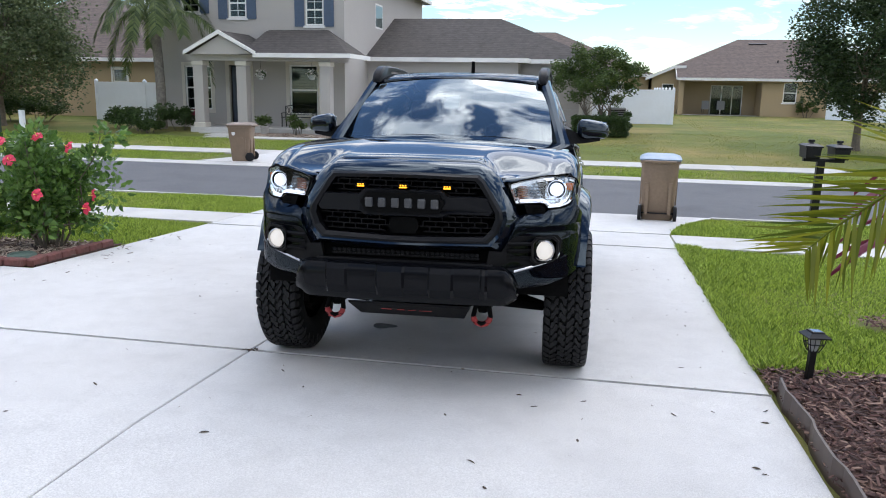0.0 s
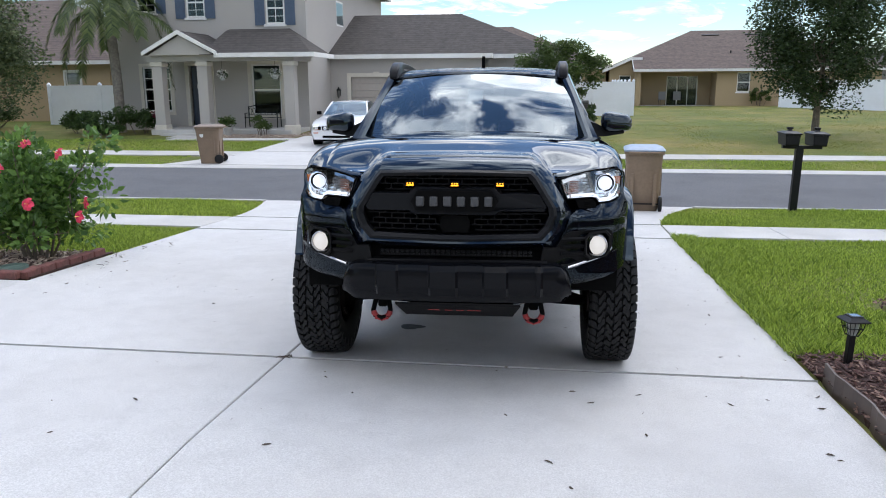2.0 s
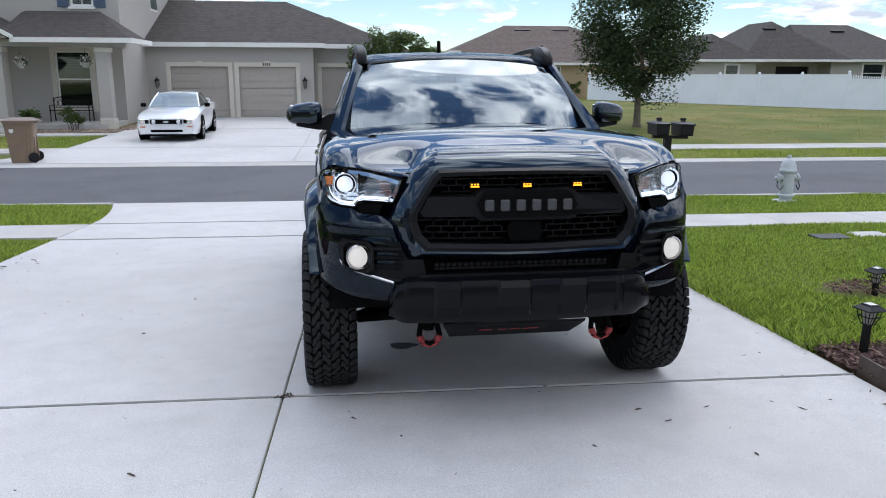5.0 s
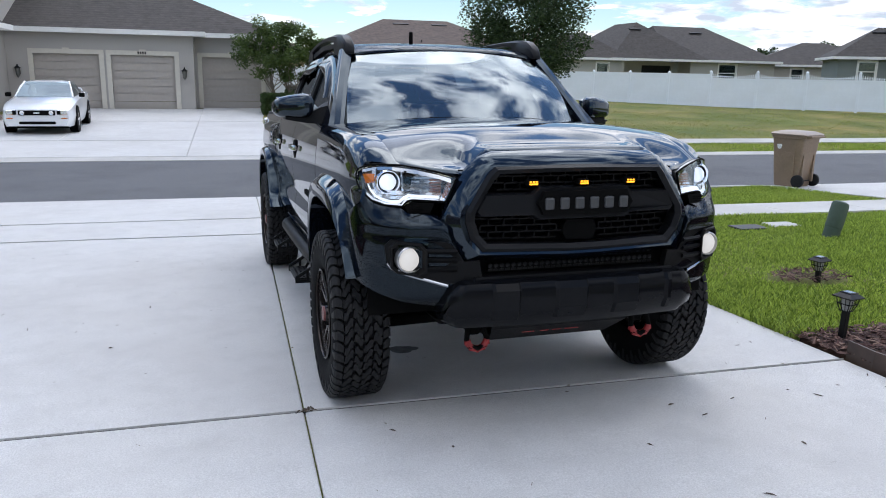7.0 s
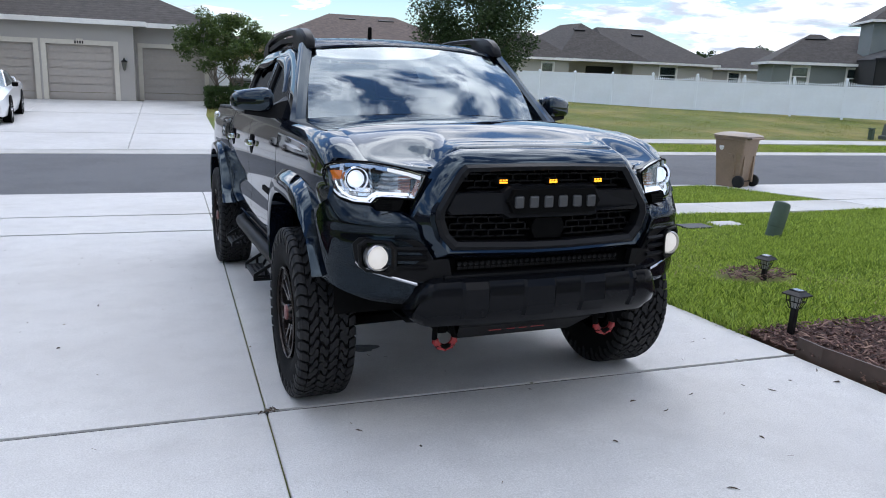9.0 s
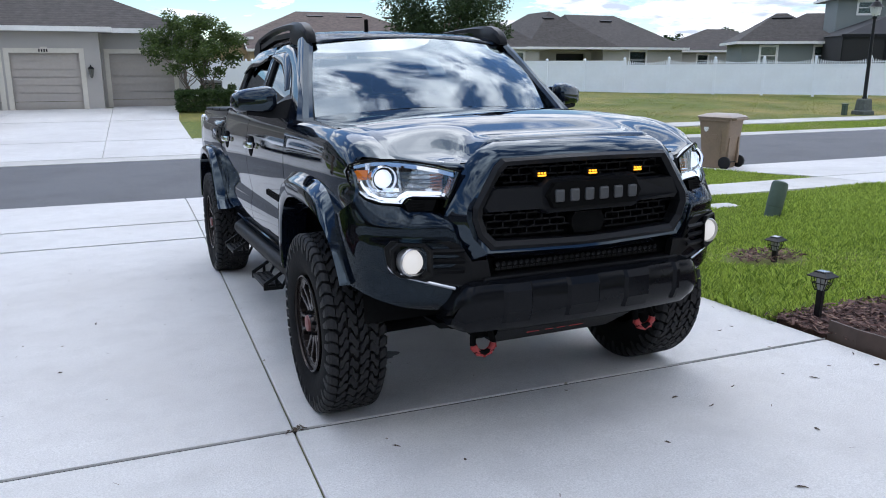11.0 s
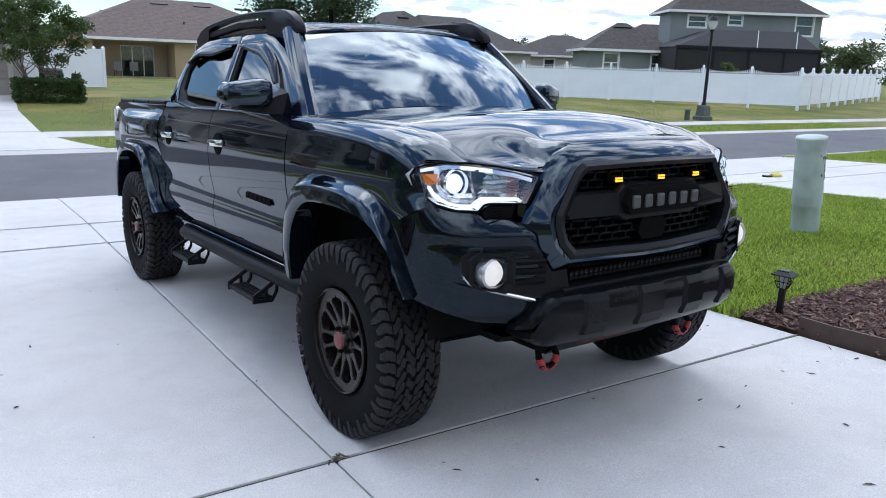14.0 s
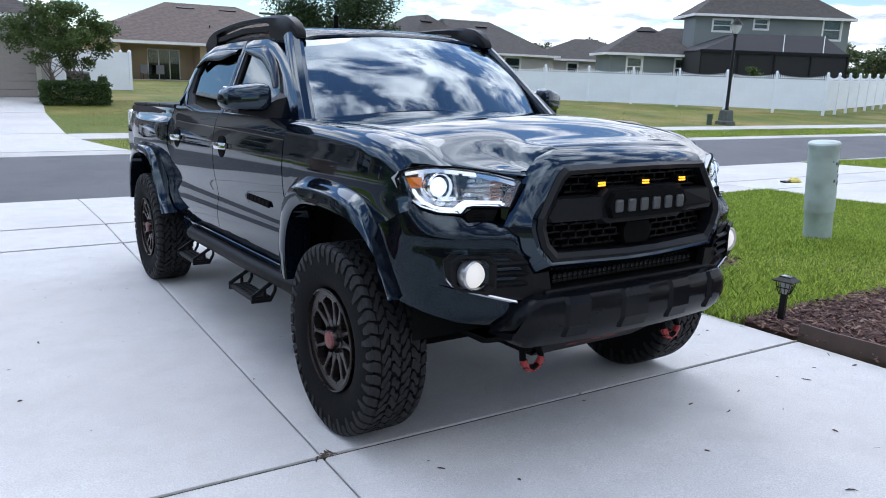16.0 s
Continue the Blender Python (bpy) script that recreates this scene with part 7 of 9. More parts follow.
def tree(name, label, pos, trunk_h, r, crown, radii, clumps, leaves, size, mat, seed, stems=1, lean=(0, 0), clump_r=0.26, group=""):
    rng = np.random.default_rng(seed)
    t = thing(name, label, "tree", pose(*pos), group)
    cc = []
    while len(cc) < clumps:
        d = rng.uniform(-1, 1, 3)
        q = np.linalg.norm(d)
        if q < 1 and (q > 0.45 or rng.random() < 0.4):
            bump = 0.78 + 0.3 * noise.noise(Vector(d * 2.3 + seed))
            cc.append((crown[0] + d[0] * radii[0] * bump, crown[1] + d[1] * radii[1] * bump, crown[2] + d[2] * radii[2] * bump, float(np.mean(radii)) * clump_r * rng.uniform(0.6, 1.25)))
    for s in range(stems):
        bm = bmesh.new()
        a = 2 * math.pi * s / max(1, stems)
        off = Vector((math.cos(a), math.sin(a), 0)) * (0.14 if stems > 1 else 0)
        top = Vector((lean[0], lean[1], trunk_h)) + off * (4 if stems > 1 else 0)
        tube(bm, [off + Vector((0, 0, -0.1)), off * 1.2 + Vector((0, 0, 0.12)), off + (top - off) * 0.5, top], [r * 1.5, r * 1.05, r * 0.9, r * 0.75], 10)
        idx = rng.choice(len(cc), size=min(len(cc), 12 if stems == 1 else 5), replace=False)
        for i in idx:
            q = Vector(cc[i][:3])
            tube(bm, limb_path(top - Vector((0, 0, rng.uniform(0, trunk_h * 0.25))), q, rng), [r * 0.5, r * 0.4, r * 0.3, r * 0.22, r * 0.15, r * 0.06], 6)
        part("trunk", bm, M_BARK, t, smooth=True)
    leaf_cloud("crown", cc, leaves, size, mat, t, rng)
    return t


def shrub(name, label, pos, size3, n, leaf, mat, seed, group=""):
    rng = np.random.default_rng(seed)
    t = thing(name, label, "shrub", pose(*pos), group)
    cc = []
    k = max(8, int(size3[0] * size3[1] * 14))
    for _ in range(k):
        u, w = rng.uniform(-1, 1), rng.uniform(-1, 1)
        cc.append((u * size3[0] / 2, w * size3[1] / 2, size3[2] * rng.uniform(0.3, 0.86), min(size3) * 0.24))
    if name == "clipped_hedge":
        # a box shape: clumps over the top and sides
        cc = [(u * size3[0] / 2, w * size3[1] / 2, size3[2] * h, 0.13) for u in np.linspace(-0.94, 0.94, 13) for w in np.linspace(-0.9, 0.9, 7) for h in (0.12, 0.34, 0.58, 0.80) if abs(u) > 0.8 or abs(w) > 0.8 or h > 0.7]
        k = len(cc)
    leaf_cloud("foliage", cc, n, leaf, mat, t, rng)
    bm = bmesh.new()
    for _ in range(5):
        q = cc[int(rng.integers(0, k))]
        tube(bm, limb_path((q[0] * 0.4, q[1] * 0.4, -0.05), q[:3], rng, 3), [0.02, 0.016, 0.012, 0.006], 5)
    part("stems", bm, M_BARK, t)
    return t


tree("oak_tree", "young live oak standing on the open lawn", (8.55, 28.4, gz(28.4)), 1.3, 0.13, (0, 0, 3.55), (2.55, 2.45, 3.0), 130, 38000, 0.064, M_OAK, 4)
tree("street_tree", "large dense shade tree with drooping branches beside the hedge", (-24.8, 28.4, gz(28.4)), 1.6, 0.16, (0.4, 0, 3.6), (4.6, 3.2, 3.5), 210, 46000, 0.075, M_OAK2, 9)
tree("crape_myrtle", "multi-stemmed crape myrtle over a clipped hedge", (-0.15, 32.4, gz(32.4)), 0.95, 0.04, (-0.1, 0, 2.35), (2.3, 1.9, 1.5), 100, 19000, 0.055, M_MYRT, 6, stems=5, clump_r=0.17)
for k, (tx, ty, tz, tr) in enumerate(((61, 58, 2.4, 3.6), (68, 52, 2.6, 4.0), (75, 47, 2.4, 3.6), (56, 66, 2.6, 3.4), (30, 84, 3.4, 3.2), (40, 92, 3.6, 3.4), (47, 96, 3.6, 3.4), (-1.5, 84, 3.2, 3.0), (14, 96, 3.8, 3.0), (69.3, 46.6, 3.2, 2.3), (72.2, 43.9, 3.0, 2.6), (76.0, 41.0, 3.0, 3.0))):
    tree("distant_tree", "distant broad-leaved tree beyond the rooftops", (tx, ty, 0.0), 1.5, 0.2, (0, 0, tz), (tr, tr, 2.4), 40, 4200, 0.17, M_OAK2, 30 + k, group="distant trees")
tree("distant_tree", "dark tree beyond the house roofs", (66.5, 90.0, 0.0), 2.0, 0.15, (0.3, 0, 3.9), (2.0, 1.9, 1.7), 40, 3500, 0.16, M_OAK, 61, group="trees behind the houses")
tree("distant_tree", "dark tree beyond the house roofs", (88.5, 105.0, 0.0), 3.0, 0.18, (0, 0, 5.2), (4.2, 3.0, 2.4), 60, 4500, 0.2, M_OAK, 62, group="trees behind the houses")
tree("corner_tree", "light green tree at the corner by the fence", (40.6, 22.4, -0.3), 1.3, 0.13, (0, 0, 3.7), (3.0, 2.8, 3.0), 90, 13000, 0.085, M_MYRT, 52)


def frond(bm_leaf, bm_stem, base, tip, sag, leaflets, llen, droop, rng, width=0.02, path=None, plane=None):
    """A feather palm leaf: arching stalk and paired leaflets."""
    b, t = Vector(base), Vector(tip)
    n = 12
    pts = [b.lerp(t, i / n) + Vector((0, 0, sag * math.sin(math.pi * (i / n) ** 0.8))) for i in range(n + 1)]
    if path:
        pts = []
        for i in range(n + 1):
            f = i / n * (len(path) - 1)
            k = min(len(path) - 2, int(f))
            pts.append(Vector(path[k]).lerp(Vector(path[k + 1]), f - k))
    tube(bm_stem, pts, [width * 0.7 * (1 - 0.85 * i / n) for i in range(n + 1)], 6)
    for i in range(leaflets):
        f = 0.18 + 0.82 * i / leaflets
        k = min(n - 1, int(f * n))
        p = pts[k].lerp(pts[k + 1], f * n - k)
        d = (pts[k + 1] - pts[k]).normalized()
        up = Vector((0, 0, 1)) - d * d.z
        up = up.normalized() if up.length > 0.01 else Vector((1, 0, 0))
        side = d.cross(up)
        if plane is not None:
            side = d.cross(Vector(plane)).normalized()
            up = Vector(plane) * rng.choice((-1, 1))
        ln = llen * (0.55 + 0.75 * math.sin(math.pi * (0.15 + 0.8 * f)) * 0.8) * rng.uniform(0.85, 1.1)
        for s in (-1, 1):
            dr = (side * s * 0.85 + d * 0.6 + up * rng.uniform(0.05, 0.4)).normalized()
            if plane is not None:
                # leaflets of the near leaf sweep forward along the stalk
                hang = (side * s).z < 0
                ln *= 0.85 if hang else 1.1
                dr = (side * s * rng.uniform(0.5, 0.8) + d * (0.62 if hang else 0.7) + up * rng.uniform(0.0, 0.45)).normalized()
            w = width * rng.uniform(0.8, 1.1)
            q = []
            for j in range(5):
                g = j / 4
                c = p + dr * (ln * g) - Vector((0, 0, droop * ln * g * g))
                ww = w * (0.5, 1.0, 0.9, 0.55, 0.04)[j]
                q.append((c + d * ww * 0.5, c - d * ww * 0.5))
            vs = [(bm_leaf.verts.new(a), bm_leaf.verts.new(e)) for a, e in q]
            for (a, e), (a2, e2) in zip(vs, vs[1:]):
                bm_leaf.faces.new((a, a2, e2, e))


def queen_palm():
    rng = np.random.default_rng(12)
    t = thing("palm_tree", "grey-trunked queen palm with drooping feather fronds", "palm", pose(-17.85, 29.2, gz(29.2)))
    bm = bmesh.new()
    pts, rs = [], []
    for i in range(22):
        z = 3.9 * i / 21
        pts.append((0.05 * math.sin(z), 0, z - 0.1))
        rs.append(0.19 * (1 + (0.05 if i % 2 else 0)) * (1.25 - 0.25 * min(1, z)))
    tube(bm, pts, rs, 12)
    part("trunk", bm, M_PALMBARK, t, smooth=True)
    for k in range(16):
        a = 2 * math.pi * k / 16 + rng.uniform(-0.2, 0.2)
        ln = rng.uniform(0.85, 1.15)
        rise = rng.uniform(0.7, 1.9)
        fall = rng.uniform(0.6, 1.9) if k % 3 else rng.uniform(-0.3, 0.5)
        if math.sin(a) < -0.35:
            rise, fall = rng.uniform(1.3, 2.0), rng.uniform(-0.5, 0.1)
        way = [(math.cos(a) * r * ln, math.sin(a) * r * ln, 3.75 + z) for r, z in ((0.05, 0), (0.5, rise * 0.75), (1.0, rise), (1.5, rise * 0.85 - 0.1 * fall), (1.95, rise * 0.5 - 0.4 * fall), (2.25, rise * 0.1 - 0.8 * fall), (2.4, -0.2 * rise - 1.2 * fall))]
        bl, bs = bmesh.new(), bmesh.new()
        frond(bl, bs, way[0], way[-1], 0, 90, 0.46, 0.55, rng, 0.05, path=way)
        f = part("frond", bl, M_FROND, t)
        part("stalk", bs, M_FROND, f)
    return t


queen_palm()


def near_palm():
    rng = np.random.default_rng(5)
    t = thing("areca_palm", "yellow-green areca palm leaning out of the mulch bed", "palm", pose(0, 0, 0))
    bm = bmesh.new()
    for dx, dy in ((0, 0), (0.12, 0.07), (0.05, -0.1)):
        tube(bm, [(1.55 + dx, 1.75 + dy, -0.02), (1.5 + dx, 1.75 + dy, 0.6), (1.38 + dx, 1.74 + dy, 1.1)], [0.03, 0.028, 0.02], 8)
    part("canes", bm, M_FROND_NEAR, t)
    for base, tip, sag, ll, dr in (((1.5, 1.85, 1.1), (2.3, 2.0, 1.5), 0.3, 0.45, 0.3), ((1.5, 1.7, 1.1), (2.0, 1.0, 1.6), 0.3, 0.45, 0.3)):
        bl, bs = bmesh.new(), bmesh.new()
        frond(bl, bs, base, tip, sag, 30, ll, dr, rng, 0.032)
        f = part("frond", bl, M_FROND_NEAR, t)
        part("stalk", bs, M_FROND_NEAR, f)
    bl, bs = bmesh.new(), bmesh.new()
    way = [(1.38, 1.74, 1.1), (1.12, 1.73, 1.48), (0.84, 1.71, 1.55), (0.68, 1.70, 1.49), (0.58, 1.70, 1.42), (0.50, 1.71, 1.35), (0.44, 1.71, 1.29)]
    frond(bl, bs, way[0], way[-1], 0, 54, 0.185, 0.06, rng, 0.0125, path=way, plane=(0, 1, 0))
    f = part("frond", bl, M_FROND_NEAR, t)
    part("stalk", bs, M_FROND_NEAR, f)
    return t


near_palm()


def cordyline():
    rng = np.random.default_rng(8)
    t = thing("cordyline", "dark red cordyline with broad strappy leaves", "shrub", pose(1.09, 2.44, 0.44))
    bm = bmesh.new()
    tube(bm, [(0.15, 0, -0.44), (0.05, 0, 0.5), (0.02, 0, 0.95)], [0.02, 0.018, 0.015], 7)
    part("cane", bm, M_BARK, t)
    for k in range(26):
        a = k * 2.4
        z = 0.72 + 0.3 * k / 26
        ln = rng.uniform(0.3, 0.42)
        bm = bmesh.new()
        rows = []
        d = Vector((math.cos(a), math.sin(a), 0))
        sd = Vector((-math.sin(a), math.cos(a), 0))
        for j in range(6):
            g = j / 5
            c = Vector((0, 0, z)) + d * ln * g + Vector((0, 0, 0.22 * g - 0.32 * g * g))
            w = 0.045 * (0.3, 0.8, 1, 0.9, 0.6, 0.04)[j]
            rows.append([c + sd * w, c + Vector((0, 0, -0.012)), c - sd * w])
        loft(bm, rows, closed=False)
        part("leaf", bm, M_CORD, t)
    return t


cordyline()


def hibiscus():
    rng = np.random.default_rng(21)
    t = thing("hibiscus_bush", "hibiscus bush with bright pink flowers in a pebble bed", "shrub", pose(-5.68, 7.0, gz(7.0)))
    cc = []
    for _ in range(16):
        a, r = rng.uniform(0, 6.28), rng.uniform(0.15, 0.62)
        top = (math.cos(a) * r * 1.15, math.sin(a) * r * 0.8, rng.uniform(0.75, 1.22))
        bm = bmesh.new()
        path = limb_path((math.cos(a) * 0.12, math.sin(a) * 0.1, -0.03), top, rng, 5, 0.2)
        tube(bm, path, [0.014, 0.012, 0.010, 0.008, 0.006, 0.003], 6)
        part("stem", bm, M_BARK, t)
        for q in path[2:]:
            cc.append((*q, 0.13))
            cc.append((q.x + rng.normal() * 0.1, q.y + rng.normal() * 0.1, q.z + rng.normal() * 0.06, 0.12))
    for _ in range(40):
        a, r = rng.uniform(0, 6.28), rng.uniform(0.1, 0.75)
        cc.append((math.cos(a) * r * 1.1, math.sin(a) * r * 0.75, rng.uniform(0.3, 0.95), 0.16))
    n = 5200
    verts, faces = [], []
    for i in range(n):
        c = cc[int(rng.integers(0, len(cc)))]
        d = Vector(rng.normal(size=3)).normalized()
        p = Vector(c[:3]) + d * (c[3] * rng.uniform(0.4, 1.0))
        ax = (d + Vector((0, 0, 0.25)) + Vector(rng.normal(size=3)) * 0.3).normalized()
        sd = ax.cross(Vector(rng.normal(size=3))).normalized()
        nm = ax.cross(sd)
        s = rng.uniform(0.05, 0.09)
        b = len(verts)
        for u, w, h in ((0, 0, 0), (0.35, 0.34, 0.06), (0.35, 0, -0.02), (0.35, -0.34, 0.06), (0.75, 0.22, 0.04), (0.75, 0, -0.02), (0.75, -0.22, 0.04), (1.1, 0, -0.1)):
            verts.append(tuple(p + ax * (u * s) + sd * (w * s) + nm * (h * s)))
        faces += [(b, b + 1, b + 2), (b, b + 2, b + 3), (b + 1, b + 4, b + 5, b + 2), (b + 2, b + 5, b + 6, b + 3), (b + 4, b + 7, b + 5), (b + 5, b + 7, b + 6)]
    tagged(raw("foliage", verts, faces, M_HIB, t), kind="stuff")
    for x, y, z, tilt, turn in ((0.25, -0.35, 1.20, 35, 0), (-0.10, -0.45, 1.16, 40, 40), (0.52, -0.25, 1.10, 60, -30), (0.08, -0.55, 0.98, 60, 20), (-0.62, -0.35, 0.80, 70, 30), (0.38, -0.58, 0.66, 75, 0), (0.72, -0.2, 0.62, 85, -40), (0.70, -0.30, 0.50, 80, -20), (-0.5, -0.4, 1.0, 50, 10)):
        bm = bmesh.new()
        for k in range(5):
            a = 2 * math.pi * k / 5
            rows = []
            for j in range(5):
                g = j / 4
                w = 0.028 * (0.25, 0.8, 1.15, 1.1, 0.5)[j]
                r = 0.062 * g
                zz = 0.022 * g - 0.028 * g ** 3
                rows.append([(math.cos(a) * r - math.sin(a) * e * w, math.sin(a) * r + math.cos(a) * e * w, zz + (0.006 if e else 0) + 0.005 * e * (-1) ** j) for e in (-1, 0, 1)])
            loft(bm, rows, closed=False)
        fl = part("flower", bm, M_PINK, t, "bright pink hibiscus flower", smooth=True, at=pose(x, y, z, tilt, 0, turn))
        bm = bmesh.new()
        tube(bm, [(0, 0, 0), (0.003, 0, 0.03), (0.008, 0, 0.055)], [0.003, 0.003, 0.006], 6)
        part("stamen", bm, M_STAMEN, fl)
    return t


hibiscus()
# low leafy plants by the bed's edge and shrubs before the grey house
shrub("low_shrub", "low leafy shrub beside the hibiscus", (-6.75, 6.75, gz(6.75)), (0.9, 0.7, 0.62), 1500, 0.035, M_HIB, 41)
shrub("clipped_hedge", "clipped dark green hedge under the crape myrtle", (0.0, 31.3, gz(31.3)), (2.1, 1.1, 0.86), 14000, 0.042, M_HEDGE, 42)
shrub("loose_shrub", "loose shrub behind the clipped hedge", (0.6, 32.7, gz(32.7)), (1.1, 0.7, 0.95), 2200, 0.05, M_HEDGE, 43)
for k, (sx, sy, w, h) in enumerate(((-17.6, 27.6, 1.7, 1.15), (-16.6, 28.6, 1.3, 0.95), (-19.2, 28.6, 1.5, 0.9), (-17.0, 27.0, 1.0, 0.55))):
    shrub("house_shrub", "rounded dark green shrub before the grey house", (sx, sy, gz(sy)), (w, 1.0, h), 3200, 0.05, M_HEDGE, 60 + k, group="shrubs before the house")
for k, (sx, sy) in enumerate(((-27.5, 31.0), (-26.2, 30.5), (-25.1, 31.0), (-29.6, 30.5))):
    shrub("boundary_shrub", "dense dark hedge shrub under the shade tree", (sx, sy, gz(sy)), (2.2, 1.2, 1.3), 3600, 0.06, M_HEDGE, 70 + k, group="boundary hedge")
shrub("yellow_flower_bush", "small bush with yellow flowers by the porch", (-11.2, 27.55, gz(27.5)), (0.9, 0.6, 0.85), 900, 0.05, M_MYRT, 81)
shrub("patio_shrub", "round shrub by the tan house window", (13.9, 57.4, 0.0), (1.3, 0.8, 1.3), 1500, 0.07, M_MYRT, 82)
shrub("cage_shrub", "tall loose shrub behind the fence", (39.8, 33.9, 0.0), (1.3, 1.0, 2.6), 1200, 0.10, M_MYRT, 83)


def grass(name, label, x0, x1, y0, y1, n, h, seed, mat=M_GRASS, skip=(), keep=None):
    rng = np.random.default_rng(seed)
    x, y = rng.uniform(x0, x1, n), rng.uniform(y0, y1, n)
    ok = np.ones(n, bool)
    for cx, cy, rx, ry in skip:
        ok &= ((x - cx) / rx) ** 2 + ((y - cy) / ry) ** 2 > rng.uniform(0.6, 1.1, n)
    if keep is not None:
        ok &= keep(x, y)
    x, y = x[ok], y[ok]
    n = len(x)
    z = np.array([gz(v) for v in y]) - 0.022
    hh = h * rng.uniform(0.45, 1.2, n) * (0.8 + 0.35 * np.sin(x * 1.7 + 1.3 * np.sin(y * 2.1)))
    a, l = rng.uniform(0, 2 * np.pi, n), rng.uniform(0.2, 0.95, n) * hh
    w = 0.0055 * rng.uniform(0.7, 1.4, n)
    b = rng.uniform(0, 2 * np.pi, n)
    p = np.stack([x, y, z], 1)
    side = np.stack([np.cos(b), np.sin(b), 0 * b], 1) * w[:, None]
    mid = p + np.stack([np.cos(a) * l * 0.35, np.sin(a) * l * 0.35, hh * 0.62], 1)
    tip = p + np.stack([np.cos(a) * l, np.sin(a) * l, hh], 1)
    v = np.stack([p - side, p + side, mid + side * 0.7, tip, mid - side * 0.7], 1).reshape(-1, 3)
    i = np.arange(n)[:, None] * 5
    f = (i + np.array([0, 1, 2, 3, 4])).tolist()
    return tagged(raw(name, v.tolist(), f, mat), label, "grass", kind="stuff")


grass("lawn_grass", "bright green mown lawn blades beside the driveway", 1.03, 7.88, 4.62, 9.43, 125000, 0.055, 1, skip=((2.35, 6.05, 0.42, 0.3), (3.65, 8.56, 0.2, 0.14), (4.2, 8.66, 0.2, 0.14)))
grass("lawn_edge_grass", "ragged tufted grass along the driveway edge", 0.985, 1.25, 4.62, 9.43, 9000, 0.085, 2)
grass("verge_grass", "mown grass verge between pavement and street", 1.05, 7.7, 10.53, 13.12, 44000, 0.055, 3, keep=lambda x, y: (x > 1.0 + 0.95 * (np.maximum(0, y - 10.5) / 2.9) ** 1.5 + 0.02) & (x < 7.9 - 0.7 * (np.maximum(0, y - 10.5) / 2.9) ** 1.5))
grass("verge_grass_left", "mown grass verge left of the driveway", -14.0, -5.1, 10.53, 13.12, 42000, 0.055, 4, keep=lambda x, y: x < -5.08 - 0.62 * (np.maximum(0, y - 10.5) / 2.9) ** 1.5 - 0.02)
grass("wedge_grass", "green lawn beside the hibiscus bed", -12.0, -5.1, 7.25, 9.43, 42000, 0.055, 5)
grass("next_lawn_grass", "mown lawn beyond the neighbouring driveway", 14.15, 22.0, 10.53, 13.1, 12000, 0.08, 6)
grass("far_verge_grass", "grass verge across the street", -1.2, 30.0, 19.2, 21.22, 52000, 0.055, 7, mat=M_GRASS, keep=lambda x, y: x > -1.18 + 0.95 * (np.maximum(0, 22.4 - y) / 3.3) ** 1.5)
grass("far_verge_grass_left", "grass verge before the grey house", -22.0, -10.9, 19.2, 21.22, 22000, 0.055, 8)
grass("far_lawn_grass", "dry patchy lawn of the open lot", -1.15, 34.0, 22.45, 34.0, 60000, 0.04, 9, mat=M_GRASS_DRY, keep=lambda x, y: x + 0.88 * y < 59)
grass("house_lawn_grass", "lawn before the grey house", -24.0, -9.7, 22.45, 26.2, 30000, 0.055, 10)
grass("open_lot_grass", "dry patchy lawn reaching the fence and tan house", 4.5, 34.0, 34.0, 57.0, 40000, 0.045, 11, mat=M_GRASS_DRY, keep=lambda x, y: (x + 0.68 * y < 51.2) & (x + 0.88 * y < 59))


# ---- beds, edging, small ground things ----
M_MULCH = plain("mulch_soil", (0.06, 0.03, 0.022), 0.95, var=0.4, scale=40, bump=0.9)
M_BRICK = plain("red_paver", (0.17, 0.065, 0.055), 0.9, var=0.25, scale=30, bump=0.5, dirt=(0.1, 0.06, 0.05), dirt_scale=6)
M_EDGE = plain("brown_edging", (0.065, 0.04, 0.03), 0.5, var=0.2, scale=10, dirt=(0.1, 0.07, 0.05), dirt_scale=4)


def chip_mat():
    m, n, l, b = nodes("mulch_chip")
    g = n.new("ShaderNodeNewGeometry")
    rp = n.new("ShaderNodeValToRGB")
    rp.color_ramp.elements[0].color, rp.color_ramp.elements[1].color = (0.03, 0.013, 0.010, 1), (0.24, 0.15, 0.11, 1)
    e = rp.color_ramp.elements.new(0.6)
    e.color = (0.095, 0.042, 0.034, 1)
    l.new(g.outputs["Random Per Island"], rp.inputs["Fac"])
    l.new(rp.outputs["Color"], b.inputs["Base Color"])
    b.inputs["Roughness"].default_value = 0.85
    return m


def pebble_mat():
    m, n, l, b = nodes("pebble")
    g = n.new("ShaderNodeNewGeometry")
    rp = n.new("ShaderNodeValToRGB")
    rp.color_ramp.elements[0].color, rp.color_ramp.elements[1].color = (0.16, 0.10, 0.07, 1), (0.55, 0.45, 0.36, 1)
    l.new(g.outputs["Random Per Island"], rp.inputs["Fac"])
    l.new(rp.outputs["Color"], b.inputs["Base Color"])
    b.inputs["Roughness"].default_value = 0.7
    return m


